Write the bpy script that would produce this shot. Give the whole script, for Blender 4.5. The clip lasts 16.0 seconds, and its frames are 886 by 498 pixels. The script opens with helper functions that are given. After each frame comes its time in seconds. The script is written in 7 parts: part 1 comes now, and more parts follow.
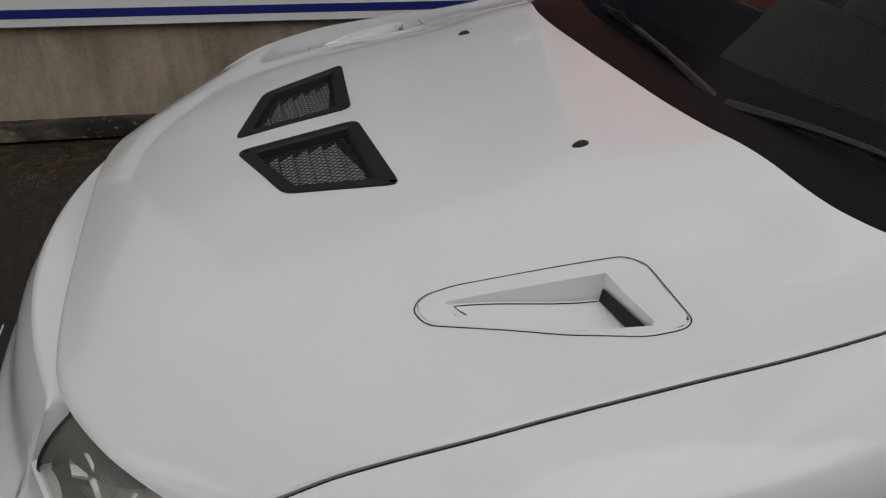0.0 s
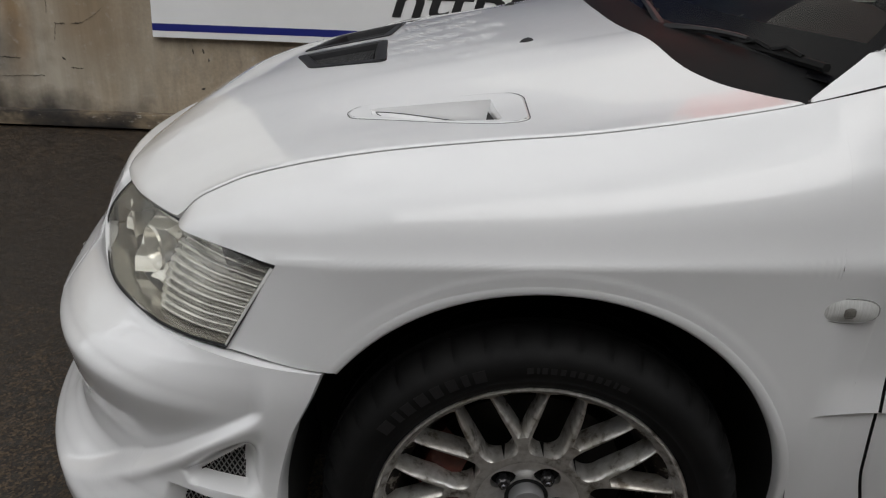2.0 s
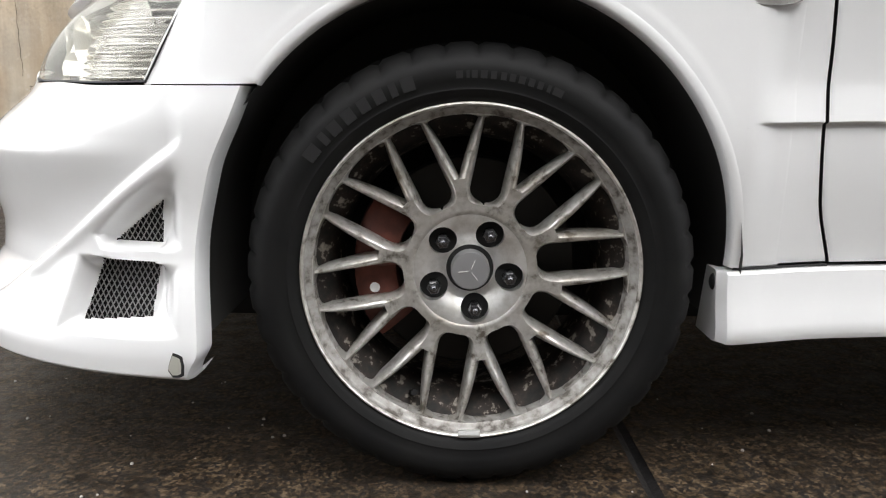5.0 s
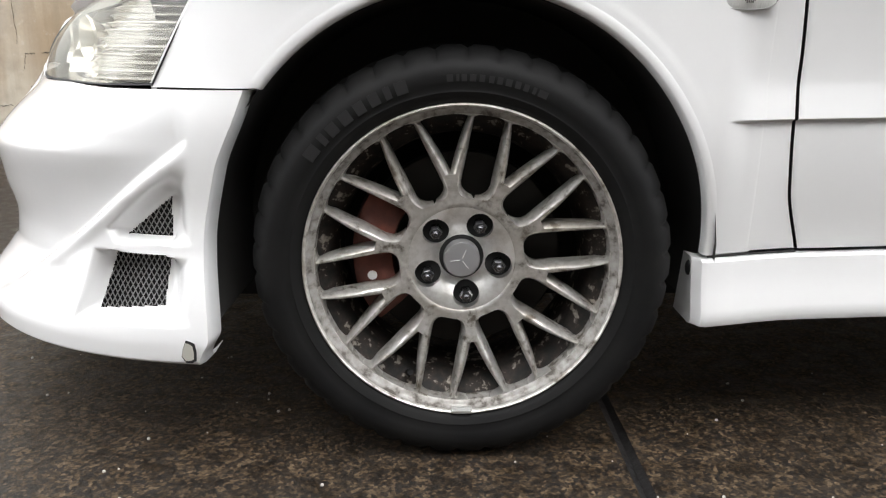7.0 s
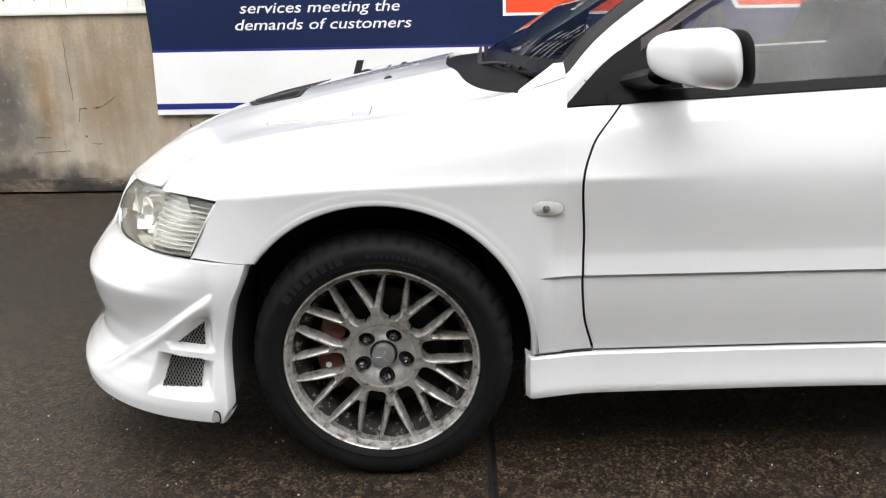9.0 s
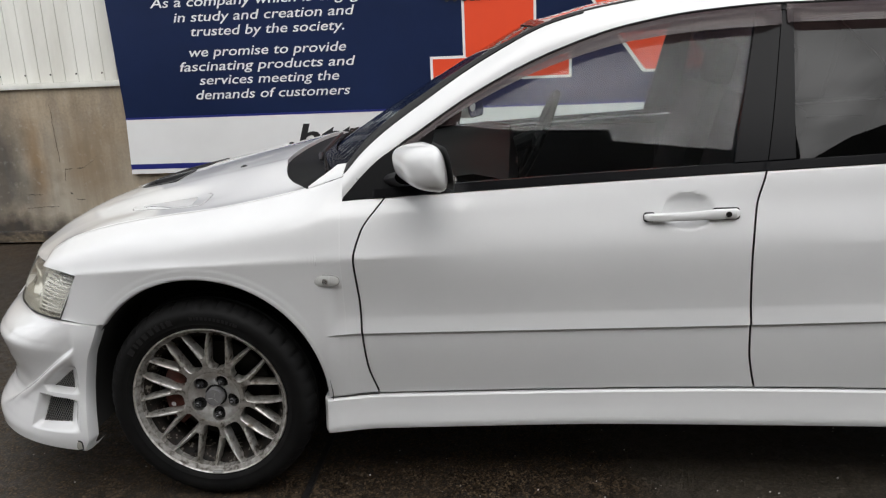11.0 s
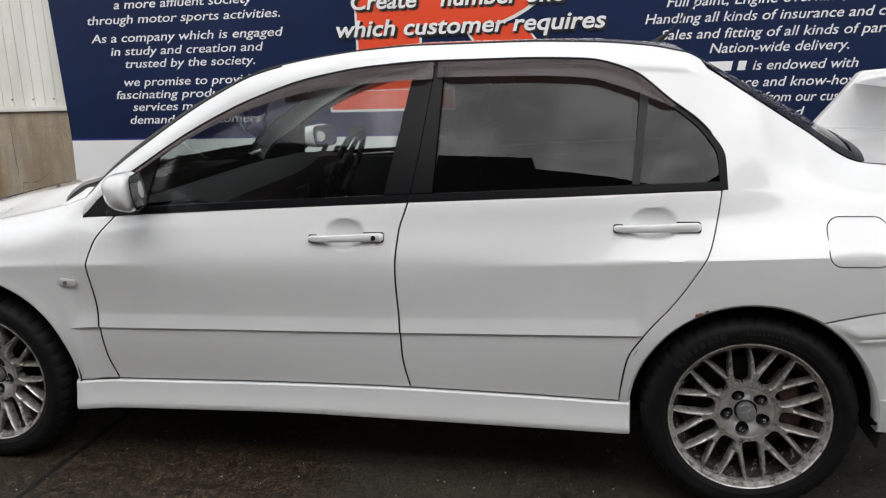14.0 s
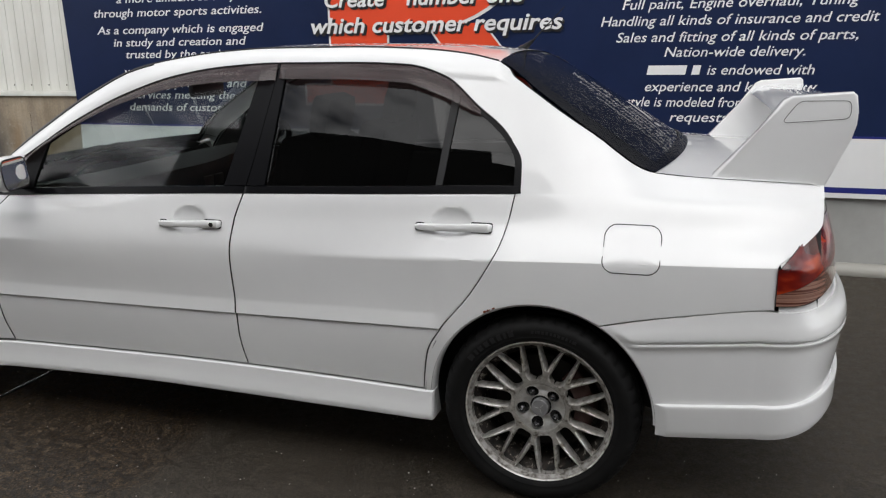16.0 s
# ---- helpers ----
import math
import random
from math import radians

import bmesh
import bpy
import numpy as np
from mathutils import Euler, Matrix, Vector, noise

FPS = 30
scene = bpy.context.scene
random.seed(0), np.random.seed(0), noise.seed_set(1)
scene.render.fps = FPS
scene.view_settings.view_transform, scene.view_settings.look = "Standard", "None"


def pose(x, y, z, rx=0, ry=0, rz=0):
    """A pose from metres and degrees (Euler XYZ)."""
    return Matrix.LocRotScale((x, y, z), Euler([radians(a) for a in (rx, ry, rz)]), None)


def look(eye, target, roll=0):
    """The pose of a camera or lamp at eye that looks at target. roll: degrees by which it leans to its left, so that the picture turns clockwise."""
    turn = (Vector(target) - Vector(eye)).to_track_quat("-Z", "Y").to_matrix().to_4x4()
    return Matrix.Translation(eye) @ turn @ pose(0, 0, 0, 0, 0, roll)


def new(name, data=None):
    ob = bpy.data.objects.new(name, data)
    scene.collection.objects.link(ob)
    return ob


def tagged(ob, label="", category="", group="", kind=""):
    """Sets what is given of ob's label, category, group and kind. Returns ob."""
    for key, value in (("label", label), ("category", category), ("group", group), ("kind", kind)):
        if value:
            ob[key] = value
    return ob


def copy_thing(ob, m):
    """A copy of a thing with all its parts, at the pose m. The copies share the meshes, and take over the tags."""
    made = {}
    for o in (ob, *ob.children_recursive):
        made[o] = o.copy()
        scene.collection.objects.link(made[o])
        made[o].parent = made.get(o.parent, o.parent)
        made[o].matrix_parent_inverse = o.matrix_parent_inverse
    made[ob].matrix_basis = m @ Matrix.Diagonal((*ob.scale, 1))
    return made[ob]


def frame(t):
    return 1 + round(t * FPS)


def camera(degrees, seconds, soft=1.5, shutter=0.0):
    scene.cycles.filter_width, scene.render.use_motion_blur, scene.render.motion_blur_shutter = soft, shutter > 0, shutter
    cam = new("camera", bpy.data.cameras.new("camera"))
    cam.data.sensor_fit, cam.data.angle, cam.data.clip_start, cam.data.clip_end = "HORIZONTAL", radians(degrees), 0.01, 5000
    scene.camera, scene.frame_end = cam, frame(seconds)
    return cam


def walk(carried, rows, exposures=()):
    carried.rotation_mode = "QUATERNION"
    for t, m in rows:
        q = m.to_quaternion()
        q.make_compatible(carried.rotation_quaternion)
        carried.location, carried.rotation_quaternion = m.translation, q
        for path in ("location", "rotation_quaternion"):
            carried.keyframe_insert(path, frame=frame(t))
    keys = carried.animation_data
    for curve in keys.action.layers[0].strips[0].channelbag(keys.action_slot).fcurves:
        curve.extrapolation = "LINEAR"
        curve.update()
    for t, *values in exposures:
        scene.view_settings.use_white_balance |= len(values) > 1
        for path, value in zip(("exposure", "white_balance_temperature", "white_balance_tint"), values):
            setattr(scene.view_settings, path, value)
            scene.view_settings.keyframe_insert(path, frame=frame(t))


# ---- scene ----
from mathutils import geometry

cam = camera(59.0, 16.0, soft=1.2)
PATH = [
    (0, (-0.484, -1.252, 1.356), (-0.004, 0.411, 0.354), 2.5),
    (0.5, (-0.408, -1.467, 1.319), (-0.06, 0.275, 0.401), 3.3),
    (1, (-0.327, -1.631, 1.302), (-0.07, 0.144, 0.418), 4.0),
    (1.5, (-0.185, -1.711, 1.25), (-0.148, 0.087, 0.376), 1.6),
    (2, (-0.131, -1.765, 1.147), (-0.155, 0.071, 0.352), 2.1),
    (2.5, (-0.094, -1.848, 1.015), (-0.085, 0.021, 0.303), 1.5),
    (3, (-0.04, -1.917, 0.877), (-0.08, -0.039, 0.191), 0.3),
    (3.5, (-0.028, -1.928, 0.69), (-0.037, 0.017, 0.227), 0.4),
    (4, (-0.039, -1.901, 0.576), (-0.038, 0.06, 0.184), 0.4),
    (6.5, (-0.041, -1.897, 0.544), (-0.028, 0.069, 0.181), 0.2),
    (7, (-0.036, -1.957, 0.622), (-0.023, -0.02, 0.124), -0.0),
    (7.5, (-0.03, -2.064, 0.778), (-0.016, -0.157, 0.176), 0.1),
    (8, (0.009, -2.224, 0.913), (0.012, -0.325, 0.288), -0.7),
    (10.5, (0.716, -2.865, 1.304), (0.547, -0.943, 0.779), -1.3),
    (11, (0.922, -2.911, 1.336), (0.733, -0.99, 0.813), -2.5),
    (11.5, (1.156, -3.004, 1.366), (0.889, -1.072, 0.927), -1.6),
    (12, (1.342, -3.044, 1.363), (1.123, -1.108, 0.912), -1.3),
    (12.5, (1.561, -3.051, 1.378), (1.323, -1.113, 0.943), -0.2),
    (13, (1.765, -3.069, 1.382), (1.513, -1.134, 0.941), -1.4),
    (13.5, (1.993, -3.126, 1.396), (1.65, -1.21, 0.934), -1.5),
    (14, (2.158, -3.147, 1.388), (1.782, -1.24, 0.919), -1.9),
    (14.5, (2.337, -3.137, 1.383), (1.901, -1.245, 0.903), -1.3),
    (15, (2.544, -3.113, 1.402), (2.062, -1.241, 0.889), -1.1),
    (15.5, (2.822, -3.118, 1.405), (2.252, -1.263, 0.919), -0.5),
    (16, (3.04, -3.095, 1.413), (2.447, -1.248, 0.928), -0.7),
]
EXPOSE = [(0, -0.36), (1.0, -0.12), (1.5, 0.02), (2.0, 0.26), (3, 1.04), (3.5, 1.67), (8.2, 1.92), (10.3, 0.78), (12.5, 0.80), (16, 0.66)]
walk(cam, [(t, look(eye, target, roll)) for t, eye, target, roll in PATH], EXPOSE)

# ---- world and light: overcast daylight ----
world = bpy.data.worlds.new("overcast_sky")
scene.world = world
world.use_nodes = True
wn, wl = world.node_tree.nodes, world.node_tree.links
wn.clear()
sky = wn.new("ShaderNodeTexSky")
sky.sky_type, sky.sun_disc = "NISHITA", False
sky.sun_elevation, sky.sun_rotation = radians(51), radians(150)
grey = wn.new("ShaderNodeHueSaturation")
grey.inputs["Saturation"].default_value = 0.18
wl.new(sky.outputs["Color"], grey.inputs["Color"])
coord = wn.new("ShaderNodeTexCoord")
stretch = wn.new("ShaderNodeMapping")
stretch.inputs["Scale"].default_value = (1.0, 1.0, 3.4)
wl.new(coord.outputs["Generated"], stretch.inputs["Vector"])
cloud = wn.new("ShaderNodeTexNoise")
cloud.inputs["Scale"].default_value, cloud.inputs["Detail"].default_value = 6.5, 8.0
cloud.inputs["Roughness"].default_value = 0.55
wl.new(stretch.outputs["Vector"], cloud.inputs["Vector"])
cover = wn.new("ShaderNodeValToRGB")
cover.color_ramp.elements[0].position, cover.color_ramp.elements[0].color = 0.42, (1.55, 1.63, 1.82, 1)
cover.color_ramp.elements[1].position, cover.color_ramp.elements[1].color = 0.58, (9.95, 9.97, 10.1, 1)
wl.new(cloud.outputs["Fac"], cover.inputs["Fac"])
both = wn.new("ShaderNodeMixRGB")
both.inputs["Fac"].default_value = 0.8
wl.new(grey.outputs["Color"], both.inputs["Color1"])
wl.new(cover.outputs["Color"], both.inputs["Color2"])
split, fall = wn.new("ShaderNodeSeparateXYZ"), wn.new("ShaderNodeMapRange")
wl.new(coord.outputs["Generated"], split.inputs["Vector"])
wl.new(split.outputs["Z"], fall.inputs["Value"])
fall.inputs["From Min"].default_value, fall.inputs["From Max"].default_value = 0.5, 1.0
fall.inputs["To Min"].default_value, fall.inputs["To Max"].default_value = 1.22, 0.80
even = wn.new("ShaderNodeVectorMath")
even.operation = "SCALE"
wl.new(both.outputs["Color"], even.inputs["Vector"])
wl.new(fall.outputs["Result"], even.inputs["Scale"])
shine = wn.new("ShaderNodeBackground")
shine.inputs["Strength"].default_value = 0.15
wl.new(even.outputs["Vector"], shine.inputs["Color"])
wl.new(shine.outputs["Background"], wn.new("ShaderNodeOutputWorld").inputs["Surface"])
sun = new("sun", bpy.data.lights.new("sun", "SUN"))
sun.data.energy, sun.data.angle, sun.data.color = 0.72, radians(50), (1.0, 0.98, 0.95)
sun.matrix_world = look((2.0, -6.5, 8.2), (1.0, 0.0, 0.0))


# ---- materials ----
def material(name, color=(0.5, 0.5, 0.5), rough=0.5, metal=0.0, coat=0.0, spec=0.5):
    m = bpy.data.materials.new(name)
    m.use_nodes = True
    b = m.node_tree.nodes["Principled BSDF"]
    b.inputs["Base Color"].default_value = (*color, 1)
    b.inputs["Roughness"].default_value = rough
    b.inputs["Metallic"].default_value = metal
    b.inputs["Coat Weight"].default_value = coat
    b.inputs["Coat Roughness"].default_value = 0.03
    b.inputs["Specular IOR Level"].default_value = spec
    return m


def texture(m, kind, scale, detail=4.0, stretch=(1, 1, 1), rough=0.6):
    """A texture node in object space; returns its Fac-like output."""
    n, l = m.node_tree.nodes, m.node_tree.links
    co, mp = n.new("ShaderNodeTexCoord"), n.new("ShaderNodeMapping")
    mp.inputs["Scale"].default_value = stretch
    l.new(co.outputs["Object"], mp.inputs["Vector"])
    if kind == "noise":
        t = n.new("ShaderNodeTexNoise")
        t.inputs["Detail"].default_value, t.inputs["Roughness"].default_value = detail, rough
        out = t.outputs["Fac"]
    else:
        t = n.new("ShaderNodeTexVoronoi")
        out = t.outputs["Color" if kind == "cells" else "Distance"]
    t.inputs["Scale"].default_value = scale
    l.new(mp.outputs["Vector"], t.inputs["Vector"])
    return out


def ramp(m, fac, stops):
    n, l = m.node_tree.nodes, m.node_tree.links
    r = n.new("ShaderNodeValToRGB")
    e = r.color_ramp.elements
    while len(e) < len(stops):
        e.new(0.5)
    for el, (p, c) in zip(e, stops):
        el.position = p
        el.color = (*c, 1) if isinstance(c, tuple) else (c, c, c, 1)
    l.new(fac, r.inputs["Fac"])
    return r.outputs["Color"]


def mixed(m, fac, a, b, mode="MIX"):
    n, l = m.node_tree.nodes, m.node_tree.links
    x = n.new("ShaderNodeMixRGB")
    x.blend_type = mode
    for socket, v in zip((x.inputs["Fac"], x.inputs["Color1"], x.inputs["Color2"]), (fac, a, b)):
        if isinstance(v, float):
            socket.default_value = v
        elif isinstance(v, tuple):
            socket.default_value = (*v, 1)
        else:
            l.new(v, socket)
    return x.outputs["Color"]


def feed(m, name, value):
    m.node_tree.links.new(value, m.node_tree.nodes["Principled BSDF"].inputs[name])


def bump(m, height, strength=0.3, distance=0.005):
    n, l = m.node_tree.nodes, m.node_tree.links
    b = n.new("ShaderNodeBump")
    b.inputs["Strength"].default_value, b.inputs["Distance"].default_value = strength, distance
    l.new(height, b.inputs["Height"])
    l.new(b.outputs["Normal"], n["Principled BSDF"].inputs["Normal"])


def height_of(m):
    n, l = m.node_tree.nodes, m.node_tree.links
    co, sp = n.new("ShaderNodeTexCoord"), n.new("ShaderNodeSeparateXYZ")
    l.new(co.outputs["Object"], sp.inputs["Vector"])
    return sp.outputs


def glassy(name, tint, gloss_rough=0.0, ior=1.5):
    """Thin pane: tinted see-through plus a Fresnel mirror."""
    m = bpy.data.materials.new(name)
    m.use_nodes = True
    n, l = m.node_tree.nodes, m.node_tree.links
    n.clear()
    clear, gloss, mix = n.new("ShaderNodeBsdfTransparent"), n.new("ShaderNodeBsdfGlossy"), n.new("ShaderNodeMixShader")
    facing, out = n.new("ShaderNodeLayerWeight"), n.new("ShaderNodeOutputMaterial")
    power, share = n.new("ShaderNodeMath"), n.new("ShaderNodeMath")
    clear.inputs["Color"].default_value = (*tint, 1)
    gloss.inputs["Roughness"].default_value = gloss_rough
    # Schlick's curve, the same from both sides of the thin pane
    f0 = ((ior - 1) / (ior + 1)) ** 2
    facing.inputs["Blend"].default_value = 0.5
    power.operation, share.operation = "POWER", "MULTIPLY_ADD"
    power.inputs[1].default_value = 5.0
    share.inputs[1].default_value, share.inputs[2].default_value = 1 - f0, f0
    l.new(facing.outputs["Facing"], power.inputs[0])
    l.new(power.outputs[0], share.inputs[0])
    l.new(share.outputs[0], mix.inputs["Fac"])
    l.new(clear.outputs["BSDF"], mix.inputs[1])
    l.new(gloss.outputs["BSDF"], mix.inputs[2])
    l.new(mix.outputs["Shader"], out.inputs["Surface"])
    return m


PAINT = material("white_pearl_paint", (0.80, 0.80, 0.80), 0.35, coat=1.0)
feed(PAINT, "Base Color", ramp(PAINT, texture(PAINT, "noise", 3.0), [(0.3, (0.77, 0.77, 0.77)), (0.7, (0.81, 0.81, 0.805))]))
feed(PAINT, "Roughness", ramp(PAINT, texture(PAINT, "noise", 40.0), [(0.3, 0.30), (0.7, 0.42)]))
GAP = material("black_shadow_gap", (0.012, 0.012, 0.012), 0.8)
LINER = material("dusty_arch_liner", (0.035, 0.034, 0.032), 0.8)
TRIM = material("black_plastic_trim", (0.014, 0.014, 0.015), 0.45, spec=0.3)
bump(TRIM, texture(TRIM, "noise", 400.0), 0.15, 0.0006)
GLOSSBLACK = material("gloss_black_film", (0.005, 0.005, 0.006), 0.22, spec=0.12)
RUBBER = material("tyre_rubber", (0.008, 0.008, 0.0082), 0.62, spec=0.18)
feed(RUBBER, "Base Color", ramp(RUBBER, texture(RUBBER, "noise", 14.0, 6), [(0.35, (0.0060, 0.0060, 0.0062)), (0.75, (0.0115, 0.0112, 0.0108))]))
bump(RUBBER, texture(RUBBER, "noise", 260.0), 0.2, 0.0006)
RUBBER_MARK = material("raised_rubber_marking", (0.0115, 0.0115, 0.012), 0.55)
RIM = material("worn_alloy", (0.45, 0.44, 0.42), 0.30, metal=0.72)
_w = texture(RIM, "noise", 38.0, 8)
_w2 = texture(RIM, "noise", 9.0, 5)
feed(RIM, "Base Color", mixed(RIM, ramp(RIM, _w2, [(0.48, 0.0), (0.66, 0.55)]), ramp(RIM, _w, [(0.34, (0.13, 0.112, 0.09)), (0.44, (0.50, 0.48, 0.445)), (0.58, (0.72, 0.705, 0.675))]), (0.30, 0.26, 0.205)))
feed(RIM, "Roughness", ramp(RIM, _w, [(0.35, 0.60), (0.55, 0.28)]))
bump(RIM, _w, 0.25, 0.0008)
RIM_LIP = material("corroded_polished_lip", (0.5, 0.49, 0.47), 0.45, metal=0.35)
_w = texture(RIM_LIP, "noise", 55.0, 8)
feed(RIM_LIP, "Base Color", ramp(RIM_LIP, _w, [(0.36, (0.10, 0.088, 0.075)), (0.46, (0.27, 0.255, 0.235)), (0.75, (0.46, 0.45, 0.43))]))
feed(RIM_LIP, "Roughness", ramp(RIM_LIP, _w, [(0.4, 0.75), (0.55, 0.42)]))
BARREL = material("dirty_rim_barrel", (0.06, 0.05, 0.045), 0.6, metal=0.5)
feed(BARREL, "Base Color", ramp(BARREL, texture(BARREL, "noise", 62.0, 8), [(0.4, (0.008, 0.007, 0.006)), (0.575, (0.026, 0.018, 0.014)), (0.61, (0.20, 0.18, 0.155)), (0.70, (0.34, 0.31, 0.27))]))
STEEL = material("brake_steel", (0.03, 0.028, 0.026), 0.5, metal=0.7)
CALIPER = material("faded_red_caliper", (0.22, 0.055, 0.035), 0.5)
feed(CALIPER, "Base Color", ramp(CALIPER, texture(CALIPER, "noise", 30.0, 6), [(0.35, (0.09, 0.026, 0.018)), (0.7, (0.20, 0.055, 0.036))]))
NUT = material("dark_wheel_nut", (0.16, 0.16, 0.17), 0.25, metal=0.95)
CAP = material("grey_centre_cap", (0.34, 0.34, 0.345), 0.32, metal=0.5)
PALE = material("pale_grey_mark", (0.6, 0.6, 0.6), 0.4)
GLASS = glassy("clear_green_glass", (0.82, 0.87, 0.85), 0.0, 1.50)
PRIVACY = glassy("dark_privacy_glass", (0.06, 0.062, 0.065), 0.0, 1.42)
SCREEN = glassy("windscreen_glass", (0.72, 0.78, 0.76), 0.0, 1.36)
VISOR = glassy("smoked_acrylic", (0.32, 0.22, 0.21), 0.05, 1.6)
MIRROR = material("mirror_glass", (0.7, 0.7, 0.7), 0.02, metal=1.0)
TAIL = material("red_lamp_plastic", (0.35, 0.012, 0.008), 0.2, coat=0.4)
feed(TAIL, "Base Color", ramp(TAIL, texture(TAIL, "noise", 9.0, 2, (1, 1, 2)), [(0.35, (0.05, 0.002, 0.002)), (0.52, (0.16, 0.007, 0.003)), (0.66, (0.40, 0.045, 0.010))]))
TAIL_CLEAR = material("clear_lamp_plastic", (0.20, 0.10, 0.07), 0.15, coat=1.0)
feed(TAIL_CLEAR, "Base Color", ramp(TAIL_CLEAR, texture(TAIL_CLEAR, "noise", 6.0, 2, (0.3, 0.3, 30)), [(0.40, (0.10, 0.03, 0.02)), (0.55, (0.30, 0.16, 0.12))]))
CABIN = material("dark_cabin_plastic", (0.009, 0.009, 0.010), 0.6, spec=0.15)
FABRIC = material("dark_seat_fabric", (0.011, 0.011, 0.0125), 0.9, spec=0.1)
bump(FABRIC, texture(FABRIC, "noise", 300.0), 0.3, 0.001)
FOAM = material("chipped_grey_filler", (0.42, 0.41, 0.36), 0.8)
RUST = material("rust_spot", (0.20, 0.05, 0.015), 0.9)

SIGN_BLUE = material("navy_vinyl", (0.010, 0.020, 0.075), 0.42, spec=0.2)
feed(SIGN_BLUE, "Base Color", ramp(SIGN_BLUE, texture(SIGN_BLUE, "noise", 1.6, 5), [(0.3, (0.0056, 0.0125, 0.045)), (0.7, (0.0085, 0.018, 0.062))]))
SIGN_EDGE = material("royal_blue_vinyl", (0.012, 0.018, 0.16), 0.4)
SIGN_WHITE = material("white_vinyl", (0.74, 0.74, 0.73), 0.4)
feed(SIGN_WHITE, "Base Color", ramp(SIGN_WHITE, texture(SIGN_WHITE, "noise", 2.0, 6), [(0.3, (0.68, 0.68, 0.67)), (0.7, (0.75, 0.75, 0.745))]))
SIGN_RED = material("orange_red_vinyl", (0.72, 0.065, 0.018), 0.4)
INK_WHITE = material("white_lettering", (0.76, 0.76, 0.755), 0.45)
INK_BLACK = material("black_lettering", (0.012, 0.012, 0.012), 0.45)

CONCRETE = material("stained_concrete", (0.36, 0.31, 0.25), 0.85)
_a = texture(CONCRETE, "noise", 2.3, 8, (1, 1, 0.55))
_b = texture(CONCRETE, "noise", 9.0, 8, (1, 1, 0.35))
_c = texture(CONCRETE, "noise", 60.0, 6)
_col = ramp(CONCRETE, _a, [(0.32, (0.22, 0.180, 0.128)), (0.44, (0.35, 0.282, 0.200)), (0.56, (0.44, 0.360, 0.260)), (0.72, (0.35, 0.248, 0.145))])
_col = mixed(CONCRETE, ramp(CONCRETE, _b, [(0.38, 0.6), (0.52, 0.0)]), _col, (0.25, 0.21, 0.165))
_col = mixed(CONCRETE, 0.5, _col, ramp(CONCRETE, _c, [(0.3, 0.55), (0.7, 1.0)]), "MULTIPLY")
_z = height_of(CONCRETE)


def blot(m, centre, size, scale, soft=0.5, full=1.0):
    """A ragged patch round a place, for stains and the foot's shade: 1 inside, 0 outside."""
    n, l = m.node_tree.nodes, m.node_tree.links
    co, mp, ln = n.new("ShaderNodeTexCoord"), n.new("ShaderNodeMapping"), n.new("ShaderNodeVectorMath")
    mp.vector_type = "TEXTURE"
    mp.inputs["Location"].default_value, mp.inputs["Scale"].default_value = centre, size
    ln.operation = "LENGTH"
    l.new(co.outputs["Object"], mp.inputs["Vector"])
    l.new(mp.outputs["Vector"], ln.inputs[0])
    add = n.new("ShaderNodeMath")
    add.operation = "MULTIPLY_ADD"
    add.inputs[1].default_value = 1.6
    l.new(texture(m, "noise", scale, 7), add.inputs[0])
    l.new(ln.outputs["Value"], add.inputs[2])
    return ramp(m, half(m, add.outputs[0]), [(0.68 - 0.12 * soft, full), (0.68 + 0.12 * soft, 0.0)])


def half(m, value):
    n, l = m.node_tree.nodes, m.node_tree.links
    h = n.new("ShaderNodeMath")
    h.operation = "MULTIPLY"
    h.inputs[1].default_value = 0.4
    l.new(value, h.inputs[0])
    return h.outputs[0]


_col = mixed(CONCRETE, blot(CONCRETE, (-2.05, 2.0, 0.45), (0.45, 1.0, 0.34), 3.0, 2.2, 0.75), _col, (0.40, 0.365, 0.30))
_col = mixed(CONCRETE, blot(CONCRETE, (-1.88, 2.0, 0.62), (0.20, 1.0, 0.26), 4.0, 2.0, 0.7), _col, (0.20, 0.135, 0.070))
_col = mixed(CONCRETE, blot(CONCRETE, (-2.25, 2.0, 0.62), (0.07, 1.0, 0.26), 5.0, 2.0, 0.8), _col, (0.22, 0.135, 0.060))
_col = mixed(CONCRETE, blot(CONCRETE, (-2.50, 2.0, 0.72), (0.16, 1.0, 0.30), 5.0, 2.0, 0.85), _col, (0.052, 0.050, 0.046))
_col = mixed(CONCRETE, blot(CONCRETE, (-2.60, 2.0, 0.44), (0.34, 1.0, 0.22), 8.0, 2.0, 0.8), _col, (0.075, 0.072, 0.066))
_col = mixed(CONCRETE, ramp(CONCRETE, texture(CONCRETE, "noise", 21.0, 10), [(0.58, 0.0), (0.76, 0.34)]), _col, (0.52, 0.50, 0.46))
# the ledge's shadow line, painted as a dark band along the wall's foot
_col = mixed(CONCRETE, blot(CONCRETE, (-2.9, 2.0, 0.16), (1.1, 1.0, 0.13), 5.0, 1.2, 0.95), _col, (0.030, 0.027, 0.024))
_st = texture(CONCRETE, "noise", 17.0, 6, (1, 1, 0.06))
_col = mixed(CONCRETE, ramp(CONCRETE, _st, [(0.40, 0.40), (0.62, 0.0)]), _col, mixed(CONCRETE, 0.5, _col, (0.10, 0.065, 0.032)))
feed(CONCRETE, "Base Color", _col)
bump(CONCRETE, _c, 0.35, 0.003)
CRACK = material("dirt_filled_crack", (0.030, 0.024, 0.017), 0.9)
